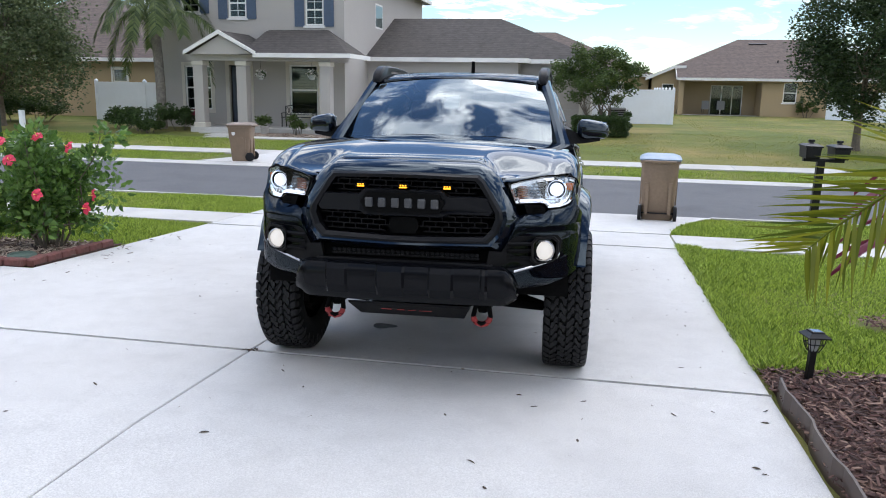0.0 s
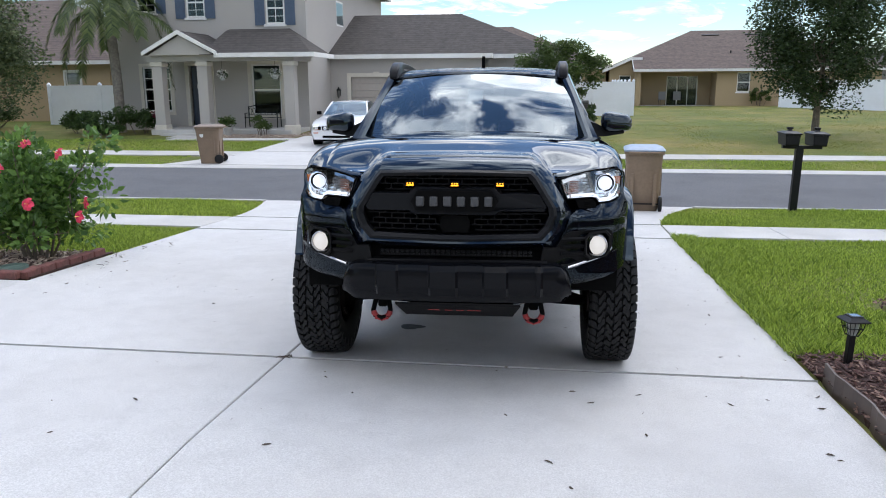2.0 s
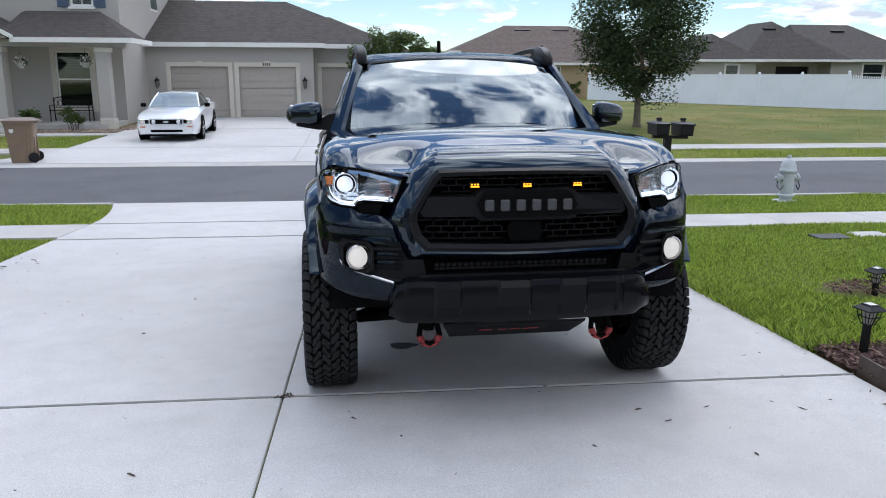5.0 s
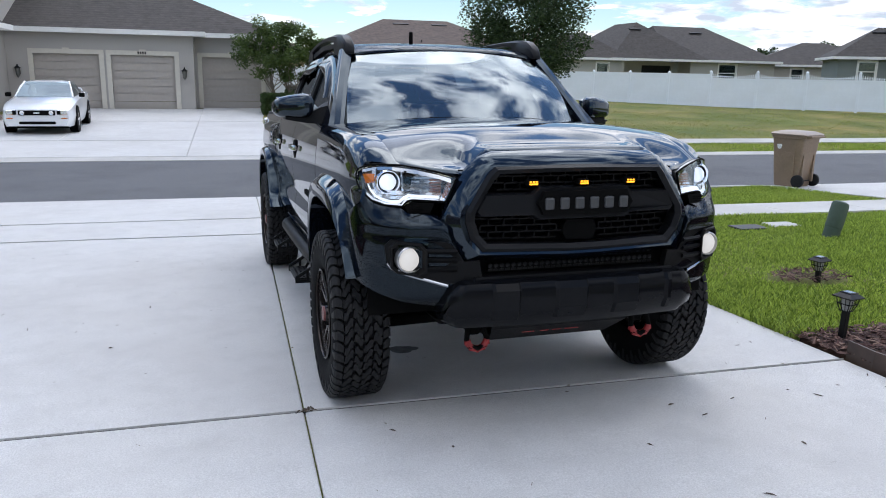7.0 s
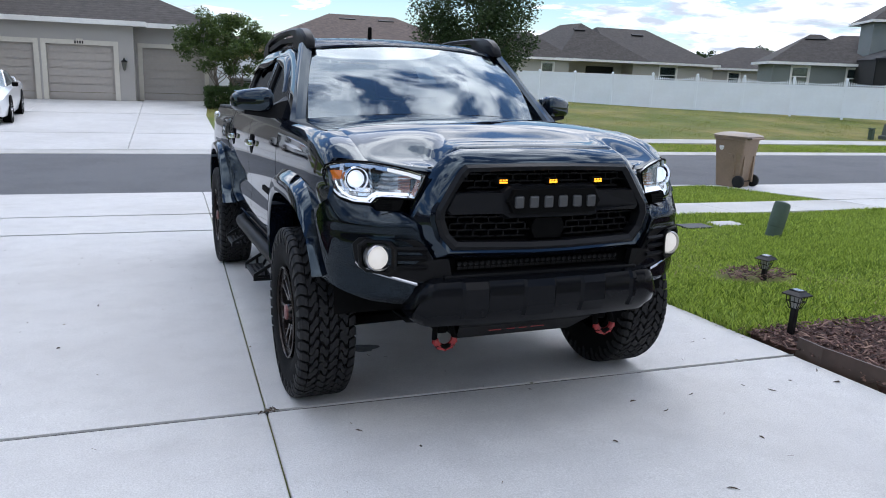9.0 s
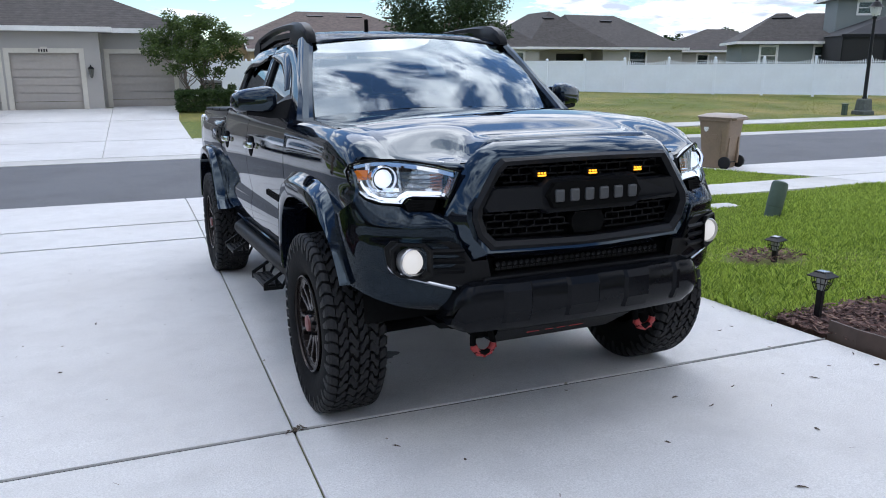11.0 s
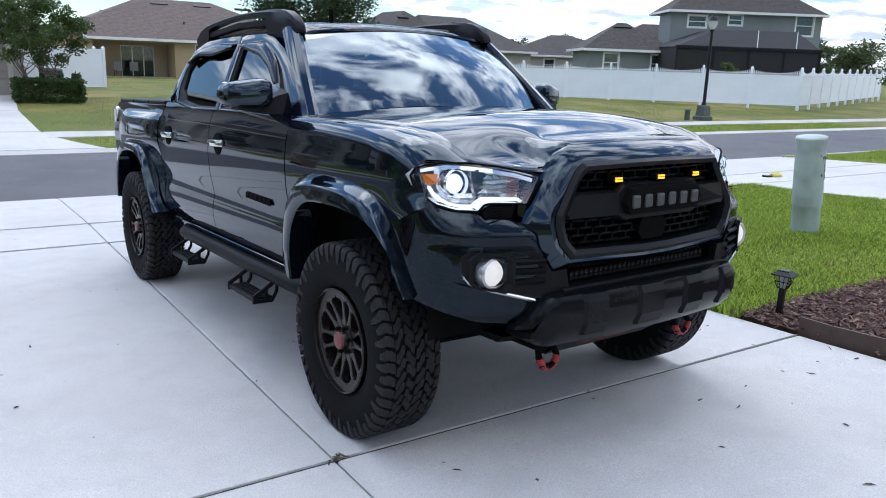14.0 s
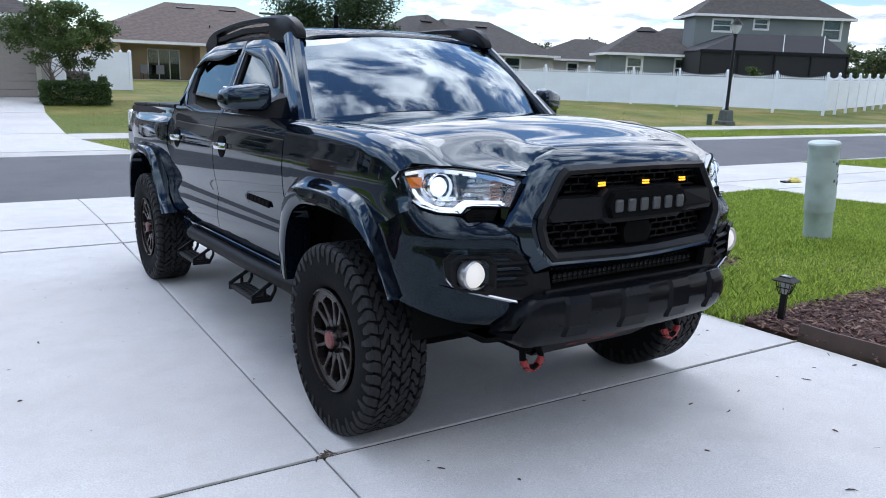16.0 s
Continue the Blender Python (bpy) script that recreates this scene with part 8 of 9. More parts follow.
def chips(name, label, x0, x1, y0, y1, n, ln, mat, seed, keep=None, thick=0.25, lift=0.02):
    """Loose flat chips lying at all angles."""
    rng = np.random.default_rng(seed)
    vs, fs = [], []
    for _ in range(n):
        x, y = rng.uniform(x0, x1), rng.uniform(y0, y1)
        if keep and not keep(x, y):
            continue
        L, W = ln * rng.uniform(0.5, 1.5), ln * rng.uniform(0.16, 0.4)
        m = Matrix.Translation((x, y, gz(y) + lift + rng.uniform(0, 0.02))) @ Euler((rng.normal() * 0.35, rng.normal() * 0.3, rng.uniform(0, 6.28))).to_matrix().to_4x4()
        b = len(vs)
        for p in ((-L, -W, 0), (L, -W * 0.7, 0), (L, W * 0.8, 0), (-L, W, 0), (-L * 0.9, -W * 0.9, W * thick), (L * 0.9, -W * 0.6, W * thick), (L * 0.95, W * 0.7, W * thick), (-L, W * 0.8, W * thick)):
            vs.append(tuple(m @ (Vector(p) * 0.5)))
        fs += [(b, b + 3, b + 2, b + 1), (b + 4, b + 5, b + 6, b + 7), (b, b + 1, b + 5, b + 4), (b + 1, b + 2, b + 6, b + 5), (b + 2, b + 3, b + 7, b + 6), (b + 3, b, b + 4, b + 7)]
    return tagged(raw(name, vs, fs, mat), label, "mulch", kind="stuff")


mulch_bed = slab("mulch_bed", M_MULCH, 0.2, 4.6, lambda y: 1.04, lambda y: 4.5, lift=0.015, thick=0.1, bev=0)
tagged(mulch_bed, "dark soil of the mulched planting bed", "planting bed", kind="structure")
chips("bark_mulch", "shredded reddish bark mulch along the driveway", 1.0, 4.4, 0.3, 4.66, 26000, 0.047, chip_mat(), 2, keep=lambda x, y: x > 1.03 or y > 4.25)
chips("bare_patch_mulch", "dark mulch in a bare patch round the lamp", 1.98, 2.72, 5.8, 6.3, 420, 0.05, bpy.data.materials["mulch_chip"], 3, keep=lambda x, y: ((x - 2.35) / 0.36) ** 2 + ((y - 6.05) / 0.24) ** 2 < 1)
chips("leaf_litter", "scattered brown leaf fragments on the concrete", -5.0, 0.95, 1.2, 9.2, 150, 0.018, M_BARK, 4, lift=0.002)
chips("edge_litter", "brown fallen leaves by the brick edging", -5.1, -4.6, 6.2, 8.3, 26, 0.05, M_BARK, 5, lift=0.003)


def edging():
    e = thing("edging_strip", "brown corrugated lawn edging beside the mulch", "edging")
    bm = bmesh.new()
    rows = []
    for k in range(40):
        y = 4.22 - 4.0 * k / 39
        x = 1.035 + 0.010 * math.sin(y * 9.0) + 0.004 * math.sin(y * 23)
        rows.append([(x - 0.006, y, gz(y) - 0.02), (x + 0.006, y, gz(y) - 0.02), (x + 0.012, y, gz(y) + 0.105), (x, y, gz(y) + 0.105)])
    loft(bm, rows)
    part("strip", bm, M_EDGE, e)
    return e


edging()


def brick_edging():
    e = thing("brick_edging", "low scalloped red brick edging round the pebble bed", "edging")
    rng = np.random.default_rng(3)
    bm = box(-0.10, -0.045, 0, 0.10, 0.045, 0.075, bev=0.01)
    me = bpy.data.meshes.new("brick")
    bm.to_mesh(me)
    bm.free()
    me.materials.append(M_BRICK)
    spots = [(-5.18, 6.18 + 0.208 * k, 90) for k in range(6)] + [(-5.30 - 0.208 * k, 6.06, 0) for k in range(9)]
    for x, y, r in spots:
        ob = new("brick", me)
        ob.parent = e
        ob.matrix_basis = pose(x, y, gz(y) - 0.005, rng.normal() * 1.2, rng.normal() * 1.2, r + rng.normal() * 1.5)
    return e


brick_edging()
chips("bed_pebbles", "pale rounded pebbles and bark in the planting bed", -7.3, -5.24, 6.12, 7.4, 1500, 0.05, pebble_mat(), 6, thick=0.9, lift=0.004)
pebble_soil = slab("pebble_bed", M_MULCH, 6.1, 7.42, -7.4, -5.12, lift=0.005, bev=0)
tagged(pebble_soil, "dark soil under the pebbles", "planting bed", kind="structure")
side_walk = slab("side_path", M_CONC, 2.2, 6.0, -7.6, DRIVE_L - 0.012, bev=0.005)
tagged(side_walk, "concrete path joining the driveway", "path", kind="structure")
house_path = slab("house_path", M_WALK, 25.9, 26.7, -14.2, -9.62, lift=0.01)
tagged(house_path, "concrete path to the porch of the grey house", "path", kind="structure")
house_path2 = slab("house_path", M_WALK, 26.71, 27.6, -14.6, -13.3, lift=0.01)
tagged(house_path2, "concrete path to the porch of the grey house", "path", kind="structure")
chips("porch_pebbles", "pinkish river pebbles in the bed before the porch", -13.2, -9.75, 26.8, 28.0, 1600, 0.09, bpy.data.materials["pebble"], 7, thick=0.9, lift=0.0)
chips("corner_pebbles", "pinkish pebbles at the corner of the porch", -9.9, -9.3, 27.6, 30.0, 500, 0.09, bpy.data.materials["pebble"], 8, thick=0.9, lift=0.0)

M_PIPE = plain("grey_green_plastic", (0.44, 0.52, 0.49), 0.6, var=0.06, scale=20, dirt=(0.25, 0.26, 0.23), dirt_scale=5)
M_GREENP = plain("dark_green_plastic", (0.045, 0.075, 0.05), 0.55, var=0.1, scale=20)


def cable_pedestal(x, y, tilt=0.0, label="weathered grey-green utility pedestal with black stains on the lawn", group=""):
    t = thing("utility_pedestal", label, "utility pedestal", pose(x, y, gz(y) - 0.04, 0, tilt, 0), group)
    bm = bmesh.new()
    lathe(bm, [(0.140, 0), (0.142, 0.02), (0.140, 0.33), (0.143, 0.335), (0.143, 0.345)], n=28)
    part("base", bm, M_PIPE, t, smooth=True)
    bm = bmesh.new()
    lathe(bm, [(0.150, 0.345), (0.152, 0.36), (0.147, 1.0)], n=28)
    part("dome", bm, M_PIPE, t, smooth=True)
    bm = bmesh.new()
    lathe(bm, [(0.147, 1.0), (0.147, 1.006), (0.155, 1.008), (0.157, 1.05), (0.146, 1.065), (0.07, 1.075), (0.0, 1.077)], n=28)
    part("cap", bm, M_PIPE, t, smooth=True)
    rng = np.random.default_rng(3)
    bm = bmesh.new()
    for _ in range(16):
        a, z, r = rng.normal(-1.25, 0.22), rng.uniform(0.62, 0.98), rng.uniform(0.006, 0.022)
        ring = [(0.1525 * math.cos(a + r * 5 * math.cos(q)), 0.1525 * math.sin(a + r * 5 * math.cos(q)), z + r * math.sin(q)) for q in [k * 0.785 for k in range(8)]]
        bm.faces.new([bm.verts.new(p) for p in ring])
    part("mould_stain", bm, plain("mould", (0.13, 0.13, 0.11), 0.9, var=0.3), t)
    return t


cable_pedestal(4.445, 6.31, tilt=-6.5)


def green_marker(x, y):
    t = thing("cable_marker", "leaning dark green plastic cable marker in the lawn", "utility marker", pose(x, y, gz(y) - 0.04, -4, 16, 0))
    bm = bmesh.new()
    lathe(bm, [(0.10, 0), (0.10, 0.14), (0.105, 0.145), (0.105, 0.40), (0.095, 0.43), (0.06, 0.445), (0.0, 0.45)], n=22)
    bmesh.ops.scale(bm, vec=(1.0, 0.75, 1), verts=bm.verts)
    part("shell", bm, M_GREENP, t, smooth=True)
    bm = bmesh.new()
    lathe(bm, [(0.012, 0.0), (0.012, -0.006), (0.0, -0.006)], (0.05, -0.068, 0.06), 8, "y")
    part("lock", bm, M_IRON, t)
    return t


green_marker(4.11, 7.76)
for mx, my in ((3.65, 8.56), (4.2, 8.66)):
    b = thing("meter_lid", "flat grey meter box lid set in the lawn", "meter box", pose(mx, my, gz(my)), group="meter lids")
    part("lid", box(-0.2, -0.13, -0.05, 0.2, 0.13, 0.004, bev=0.008), M_IRON if mx < 4 else M_WALK, b)
vb = thing("valve_box", "round green irrigation valve lid among the pebbles", "valve box", pose(-5.45, 6.32, gz(6.3)))
bm = bmesh.new()
lathe(bm, [(0.13, -0.05), (0.13, 0.05), (0.122, 0.062), (0.105, 0.062), (0.10, 0.045), (0.0, 0.045)], n=24)
part("lid", bm, plain("faded_green_plastic", (0.10, 0.15, 0.12), 0.6, var=0.1), vb, smooth=True)


def solar_lamp(x, y, tilt=0.0, sunk=0.0):
    t = thing("solar_lamp", "black plastic solar path lamp on a stake", "garden lamp", pose(x, y, gz(y) - 0.01 - sunk, 0, tilt, 12) @ Matrix.Diagonal((0.76, 0.76, 1.06, 1)), group="solar path lamps")
    part("stake", box(-0.024, -0.024, -0.04, 0.024, 0.024, 0.19, bev=0.004), M_IRON, t)
    bm = bmesh.new()
    for a in range(4):
        c0, s0 = math.cos(a * math.pi / 2 + math.pi / 4), math.sin(a * math.pi / 2 + math.pi / 4)
        c1, s1 = math.cos(a * math.pi / 2 + 3 * math.pi / 4), math.sin(a * math.pi / 2 + 3 * math.pi / 4)
        tube(bm, [(c0 * 0.045, s0 * 0.045, 0.19), (c0 * 0.075, s0 * 0.075, 0.235), (c0 * 0.085, s0 * 0.085, 0.275)], 0.004, 5)
        for f in (0.33, 0.67):
            cx, sx = c0 + (c1 - c0) * f, s0 + (s1 - s0) * f
            tube(bm, [(cx * 0.045, sx * 0.045, 0.19), (cx * 0.075, sx * 0.075, 0.235), (cx * 0.085, sx * 0.085, 0.275)], 0.003, 5)
        for r, z in ((0.045, 0.192), (0.075, 0.235), (0.085, 0.274)):
            rod(bm, (c0 * r, s0 * r, z), (c1 * r, s1 * r, z), 0.0035, n=5)
    part("cage", bm, M_IRON, t)
    bm = bmesh.new()
    lathe(bm, [(0.028, 0.192), (0.042, 0.235), (0.048, 0.272)], n=12)
    part("lens", bm, plain("frosted_lens", (0.45, 0.46, 0.45), 0.35) if "frosted_lens" not in bpy.data.materials else bpy.data.materials["frosted_lens"], t)
    bm = bmesh.new()
    loft(bm, [[(-r, -r, z), (r, -r, z), (r, r, z), (-r, r, z)] for r, z in ((0.083, 0.272), (0.088, 0.279), (0.050, 0.298), (0.047, 0.304))])
    cap = part("cap", bm, M_IRON, t)
    part("solar_cell", box(-0.036, -0.036, 0.3042, 0.036, 0.036, 0.306), plain("solar_cell", (0.05, 0.06, 0.09), 0.15, coat=1.0) if "solar_cell" not in bpy.data.materials else bpy.data.materials["solar_cell"], cap)
    return t


solar_lamp(1.26, 4.50, 2)
solar_lamp(2.36, 5.95, -2, sunk=0.11)

# stains on the driveway
M_STAIN = plain("oil_stain", (0.10, 0.10, 0.10), 0.7, var=0.3, scale=30)


def stain(x, y, rx, ry, mat, label, seed):
    rng = np.random.default_rng(seed)
    bm = bmesh.new()
    ring = []
    for k in range(28):
        a = 2 * math.pi * k / 28
        r = 1 + 0.12 * math.sin(3 * a + seed) + 0.05 * rng.normal()
        yy = y + ry * r * math.sin(a)
        ring.append(bm.verts.new((x + rx * r * math.cos(a), yy, gz(yy) + 0.0025)))
    bm.faces.new(ring)
    t = thing("oil_stain", label, "stain", kind="structure")
    part("patch", bm, mat, t, face=(0, 0, 1))


stain(-1.41, 4.98, 0.085, 0.065, M_STAIN, "dark oil drip stain on the concrete", 1)


# twigs and curled leaves lying on the drive
def litter():
    rng = random.Random(21)
    spots = [(-0.25, 3.70), (0.0, 3.84), (0.45, 3.77), (0.35, 3.87), (-0.02, 3.32), (-0.46, 2.98), (0.74, 3.22), (-0.37, 2.78), (-1.70, 2.98), (0.68, 4.60), (0.65, 3.86), (-2.57, 3.41), (-2.92, 6.32), (-3.06, 5.41), (-1.70, 3.88), (-0.67, 3.47), (-1.49, 3.66), (-0.34, 3.84), (-2.74, 2.97), (-0.76, 4.12)]
    spots += [(rng.uniform(-5.0, -4.3), rng.uniform(5.4, 7.6)) for _ in range(9)] + [(rng.uniform(0.55, 0.98), rng.uniform(2.4, 9.0)) for _ in range(14)] + [(DRIVE_J + rng.uniform(-0.03, 0.05), 4.2 + rng.uniform(-0.02, 0.03)) for _ in range(10)]
    bm = bmesh.new()
    for x, y in spots:
        a, ln, w = rng.uniform(0, 6.28), rng.uniform(0.008, 0.026), rng.uniform(0.003, 0.007)
        z = gz(y) + 0.004
        e = Vector((math.cos(a), math.sin(a), 0))
        f = Vector((-e.y, e.x, 0))
        c = Vector((x, y, z))
        bend = rng.uniform(0.0, 0.3) * ln
        loft(bm, [[c + e * (ln * t) + f * (bend * (1 - t * t)) + f * (w * k * q) + Vector((0, 0, w * k * h)) for q, h in ((-1, 0), (0, 0.9), (1, 0), (0, -0.4))] for t, k in ((-1, 0.2), (-0.4, 1), (0.4, 0.9), (1, 0.15))])
    ob = part("leaf_litter", bm, plain("dry_litter", (0.075, 0.055, 0.04), 0.9, var=0.4, scale=60))
    tagged(ob, "small brown twigs and curled dry leaves scattered on the concrete driveway", "leaf litter", kind="stuff")


litter()


# ---- bins, mailbox, hydrant, street lamp, parked car ----
M_BIN = plain("brown_bin_plastic", (0.235, 0.165, 0.11), 0.55, var=0.08, scale=25, dirt=(0.18, 0.125, 0.085), dirt_scale=3)
M_BINLID = plain("brown_bin_lid", (0.27, 0.205, 0.16), 0.35, var=0.06, scale=12)


def wheelie_bin(x, y, rz, label, lid_mat=M_BINLID):
    """Back (wheels, handle) towards local +y."""
    t = thing("wheelie_bin", label, "waste bin", pose(x, y, gz(y) + 0.012, 0, 0, rz), group="wheelie bins")
    def ring(w, d0, d1, z, r=0.05):
        pts = []
        for cx, cy, a0 in ((w - r, d1 - r, 0), (-w + r, d1 - r, 90), (-w + r, d0 + r, 180), (w - r, d0 + r, 270)):
            for k in range(4):
                a = radians(a0 + 30 * k)
                pts.append((cx + r * math.cos(a), cy + r * math.sin(a), z))
        return pts
    bm = bmesh.new()
    loft(bm, [ring(0.235, -0.24, 0.20, 0.0), ring(0.24, -0.25, 0.22, 0.03), ring(0.255, -0.275, 0.24, 0.30), ring(0.275, -0.31, 0.28, 0.70), ring(0.285, -0.335, 0.30, 0.90), ring(0.305, -0.35, 0.32, 0.905), ring(0.305, -0.35, 0.32, 0.95)])
    body = part("body", bm, M_BIN, t, smooth=True)
    for s in (-1, 1):
        bm = bmesh.new()
        prism(bm, [(-0.10, 0.60), (-0.06, 0.64), (0.06, 0.64), (0.10, 0.60), (0.08, 0.56), (-0.08, 0.56)], "x", s * 0.262, s * 0.282)
        bx(bm, s * 0.258, 0.12, 0.24, s * 0.282, 0.15, 0.86)
        part("rib", bm, M_BIN, body)
    bm = bmesh.new()
    prism(bm, [(-0.14, 0.66), (-0.10, 0.72), (0.10, 0.72), (0.14, 0.66), (0.10, 0.62), (-0.10, 0.62)], "y", -0.335, -0.30)
    part("grip_panel", bm, M_BIN, body)
    for s in (-1, 1):
        part("rib", box(s * 0.15, 0.20, 0.10, s * 0.20, 0.285, 0.60), M_BIN, body)
    bm = bmesh.new()
    loft(bm, [ring(0.315, -0.37, 0.35, 0.955), ring(0.32, -0.375, 0.36, 0.975), ring(0.30, -0.35, 0.33, 0.995, 0.06), ring(0.22, -0.25, 0.24, 1.03, 0.08)])
    part("lid", bm, lid_mat, t, smooth=True)
    bm = bmesh.new()
    rod(bm, (-0.24, 0.40, 0.945), (0.24, 0.40, 0.945), 0.016)
    for s in (-0.22, 0.22):
        rod(bm, (s, 0.32, 0.93), (s, 0.40, 0.945), 0.018)
    part("handle", bm, M_BIN, t)
    for s in (-1, 1):
        bm = bmesh.new()
        lathe(bm, [(0.02, -0.03), (0.105, -0.028), (0.12, -0.02), (0.12, 0.02), (0.105, 0.028), (0.02, 0.03)], (s * 0.27, 0.25, 0.12), 20, "x")
        part("wheel", bm, M_RUB, t, smooth=True)
    bm = bmesh.new()
    rod(bm, (-0.27, 0.25, 0.12), (0.27, 0.25, 0.12), 0.012)
    part("axle", bm, M_IRON, t)
    if "bin_sticker" not in bpy.data.materials:
        plain("bin_sticker", (0.7, 0.7, 0.68), 0.5, var=0.3, scale=60)
    for s in (-1, 1):
        bm = bmesh.new()
        bm.faces.new([bm.verts.new((s * 0.279, -0.17 + 0.05 * math.cos(a * math.pi / 8), 0.76 + 0.07 * math.sin(a * math.pi / 8))) for a in range(16)])
        part("sticker", bm, bpy.data.materials["bin_sticker"], body, "round white sticker")
    return t


# this lid's blue is the sky's reflection, painted into its base colour
wheelie_bin(0.98, 12.62, 176, "brown wheelie bin at the driveway end, its closed lid coloured with blue sky sheen", plain("sky_sheen_bin_lid", (0.23, 0.31, 0.42), 0.35, var=0.08, scale=12))
wheelie_bin(-9.55, 19.55, -78, "brown wheelie bin standing at the far kerb")
wheelie_bin(7.95, 13.0, -160, "brown wheelie bin with a round sticker on the verge")


def mailboxes(x, y):
    t = thing("mailbox_post", "pair of black mailboxes on one black post", "mailbox", pose(x, y, gz(y) - 0.03, 0, 1.2, 0))
    part("post", box(-0.055, -0.055, -0.1, 0.055, 0.055, 1.06, bev=0.006), M_IRON, t)
    part("crossbar", box(-0.26, -0.05, 1.03, 0.33, 0.05, 1.08, bev=0.006), M_IRON, t)
    for cx in (-0.172, 0.238):
        bm = bmesh.new()
        loft(bm, [[(cx - w, -d, z), (cx + w, -d, z), (cx + w, d, z), (cx - w, d, z)] for w, d, z in ((0.095, 0.20, 1.085), (0.100, 0.21, 1.10), (0.110, 0.21, 1.25), (0.128, 0.228, 1.255), (0.128, 0.228, 1.275), (0.09, 0.13, 1.30), (0.03, 0.05, 1.305), (0.022, 0.03, 1.33))])
        bmx = part("box", bm, M_IRON, t)
        part("door_panel", box(cx - 0.092, -0.217, 1.11, cx + 0.092, -0.2105, 1.235, bev=0.003), M_IRON, bmx)
        bm = bmesh.new()
        bx(bm, cx - 0.045, -0.03, 1.33, cx + 0.045, 0.03, 1.365, bev=0.008)
        part("finial", bm, M_IRON, bmx)
    return t


mailboxes(3.36, 12.78)


def hydrant(x, y):
    m = plain("hydrant_paint", (0.50, 0.53, 0.56), 0.55, var=0.06, scale=20, dirt=(0.4, 0.4, 0.38), dirt_scale=5)
    t = thing("fire_hydrant", "pale grey fire hydrant on the grass verge", "hydrant", pose(x, y, gz(y) - 0.02))
    bm = bmesh.new()
    lathe(bm, [(0.20, 0), (0.20, 0.035), (0.10, 0.05), (0.10, 0.10), (0.13, 0.11), (0.13, 0.135), (0.105, 0.15), (0.10, 0.48), (0.135, 0.50), (0.135, 0.53), (0.12, 0.55), (0.115, 0.60), (0.085, 0.67), (0.05, 0.70), (0.03, 0.71), (0.03, 0.76), (0.0, 0.765)], n=24)
    part("barrel", bm, m, t, smooth=True)
    for s in (-1, 1):
        bm = bmesh.new()
        lathe(bm, [(0.05, 0.08 * s), (0.05, 0.14 * s), (0.065, 0.145 * s), (0.065, 0.175 * s), (0.03, 0.18 * s), (0.02, 0.215 * s), (0.0, 0.216 * s)], (0, 0, 0.40), 14, "x")
        cap = part("side_cap", bm, m, t, smooth=True)
        bm = bmesh.new()
        tube(bm, [(s * 0.17, -0.02, 0.36), (s * 0.19, -0.05, 0.27), (s * 0.15, -0.08, 0.22), (s * 0.10, -0.09, 0.30)], 0.008, 5)
        part("chain", bm, M_IRON, cap)
    return t


hydrant(5.08, 12.0)


def street_lamp(x, y):
    t = thing("street_lamp", "black post-top street lamp on a square grey base", "street lamp", pose(x, y, gz(y)))
    bm = bmesh.new()
    loft(bm, [[(-r, -r, z), (r, -r, z), (r, r, z), (-r, r, z)] for r, z in ((0.28, -0.1), (0.28, 0.12), (0.215, 0.16), (0.185, 0.56), (0.15, 0.60))])
    part("base", bm, plain("lamp_base", (0.085, 0.095, 0.085), 0.8, var=0.2, scale=10), t)
    bm = bmesh.new()
    lathe(bm, [(0.10, 0.54), (0.10, 0.62), (0.07, 0.70), (0.065, 2.0), (0.055, 3.55), (0.085, 3.58), (0.085, 3.64), (0.06, 3.66)], n=14)
    part("pole", bm, M_IRON, t, smooth=True)
    bm = bmesh.new()
    lathe(bm, [(0.08, 3.66), (0.17, 3.80), (0.21, 3.94), (0.21, 3.98)], n=12)
    part("globe", bm, plain("lamp_globe", (0.62, 0.64, 0.64), 0.25, coat=0.5), t)
    bm = bmesh.new()
    lathe(bm, [(0.23, 3.98), (0.30, 3.985), (0.23, 4.02), (0.16, 4.12), (0.13, 4.17), (0.06, 4.20), (0.05, 4.25), (0.0, 4.28)], n=12)
    part("cap", bm, M_IRON, t)
    for k in range(4):
        a = k * math.pi / 2 + 0.4
        bm = bmesh.new()
        rod(bm, (0.085 * math.cos(a), 0.085 * math.sin(a), 3.66), (0.215 * math.cos(a), 0.215 * math.sin(a), 3.98), 0.008, n=5)
        part("rib", bm, M_IRON, t)
    return t


street_lamp(23.76, 23.1)
jb = thing("junction_box", "small dark utility box on the lawn by the lamp", "utility box", pose(22.9, 23.2, gz(23.2)))
part("body", box(-0.09, -0.09, -0.05, 0.09, 0.09, 0.38, bev=0.03), M_GREENP, jb)
part("cap", box(-0.10, -0.10, 0.38, 0.10, 0.10, 0.42, bev=0.01), M_GREENP, jb)
for ux, uy, uh, um in ((-22.2, 25.2, 0.6, M_GREENP), (-21.3, 25.4, 0.85, M_VINYL)):
    u = thing("utility_post", "small utility post on the far verge", "utility post", pose(ux, uy, gz(uy)))
    part("post", box(-0.09, -0.08, -0.1, 0.09, 0.08, uh, bev=0.02), um, u)
    part("cap", box(-0.1, -0.09, uh, 0.1, 0.09, uh + 0.04, bev=0.01), M_GREENP, u)
ac = thing("ac_unit", "grey air-conditioning unit beside the garage", "air conditioner", pose(0.75, 37.0, gz(37)))
bm = box(-0.4, -0.4, -0.05, 0.4, 0.4, 0.95, bev=0.04)
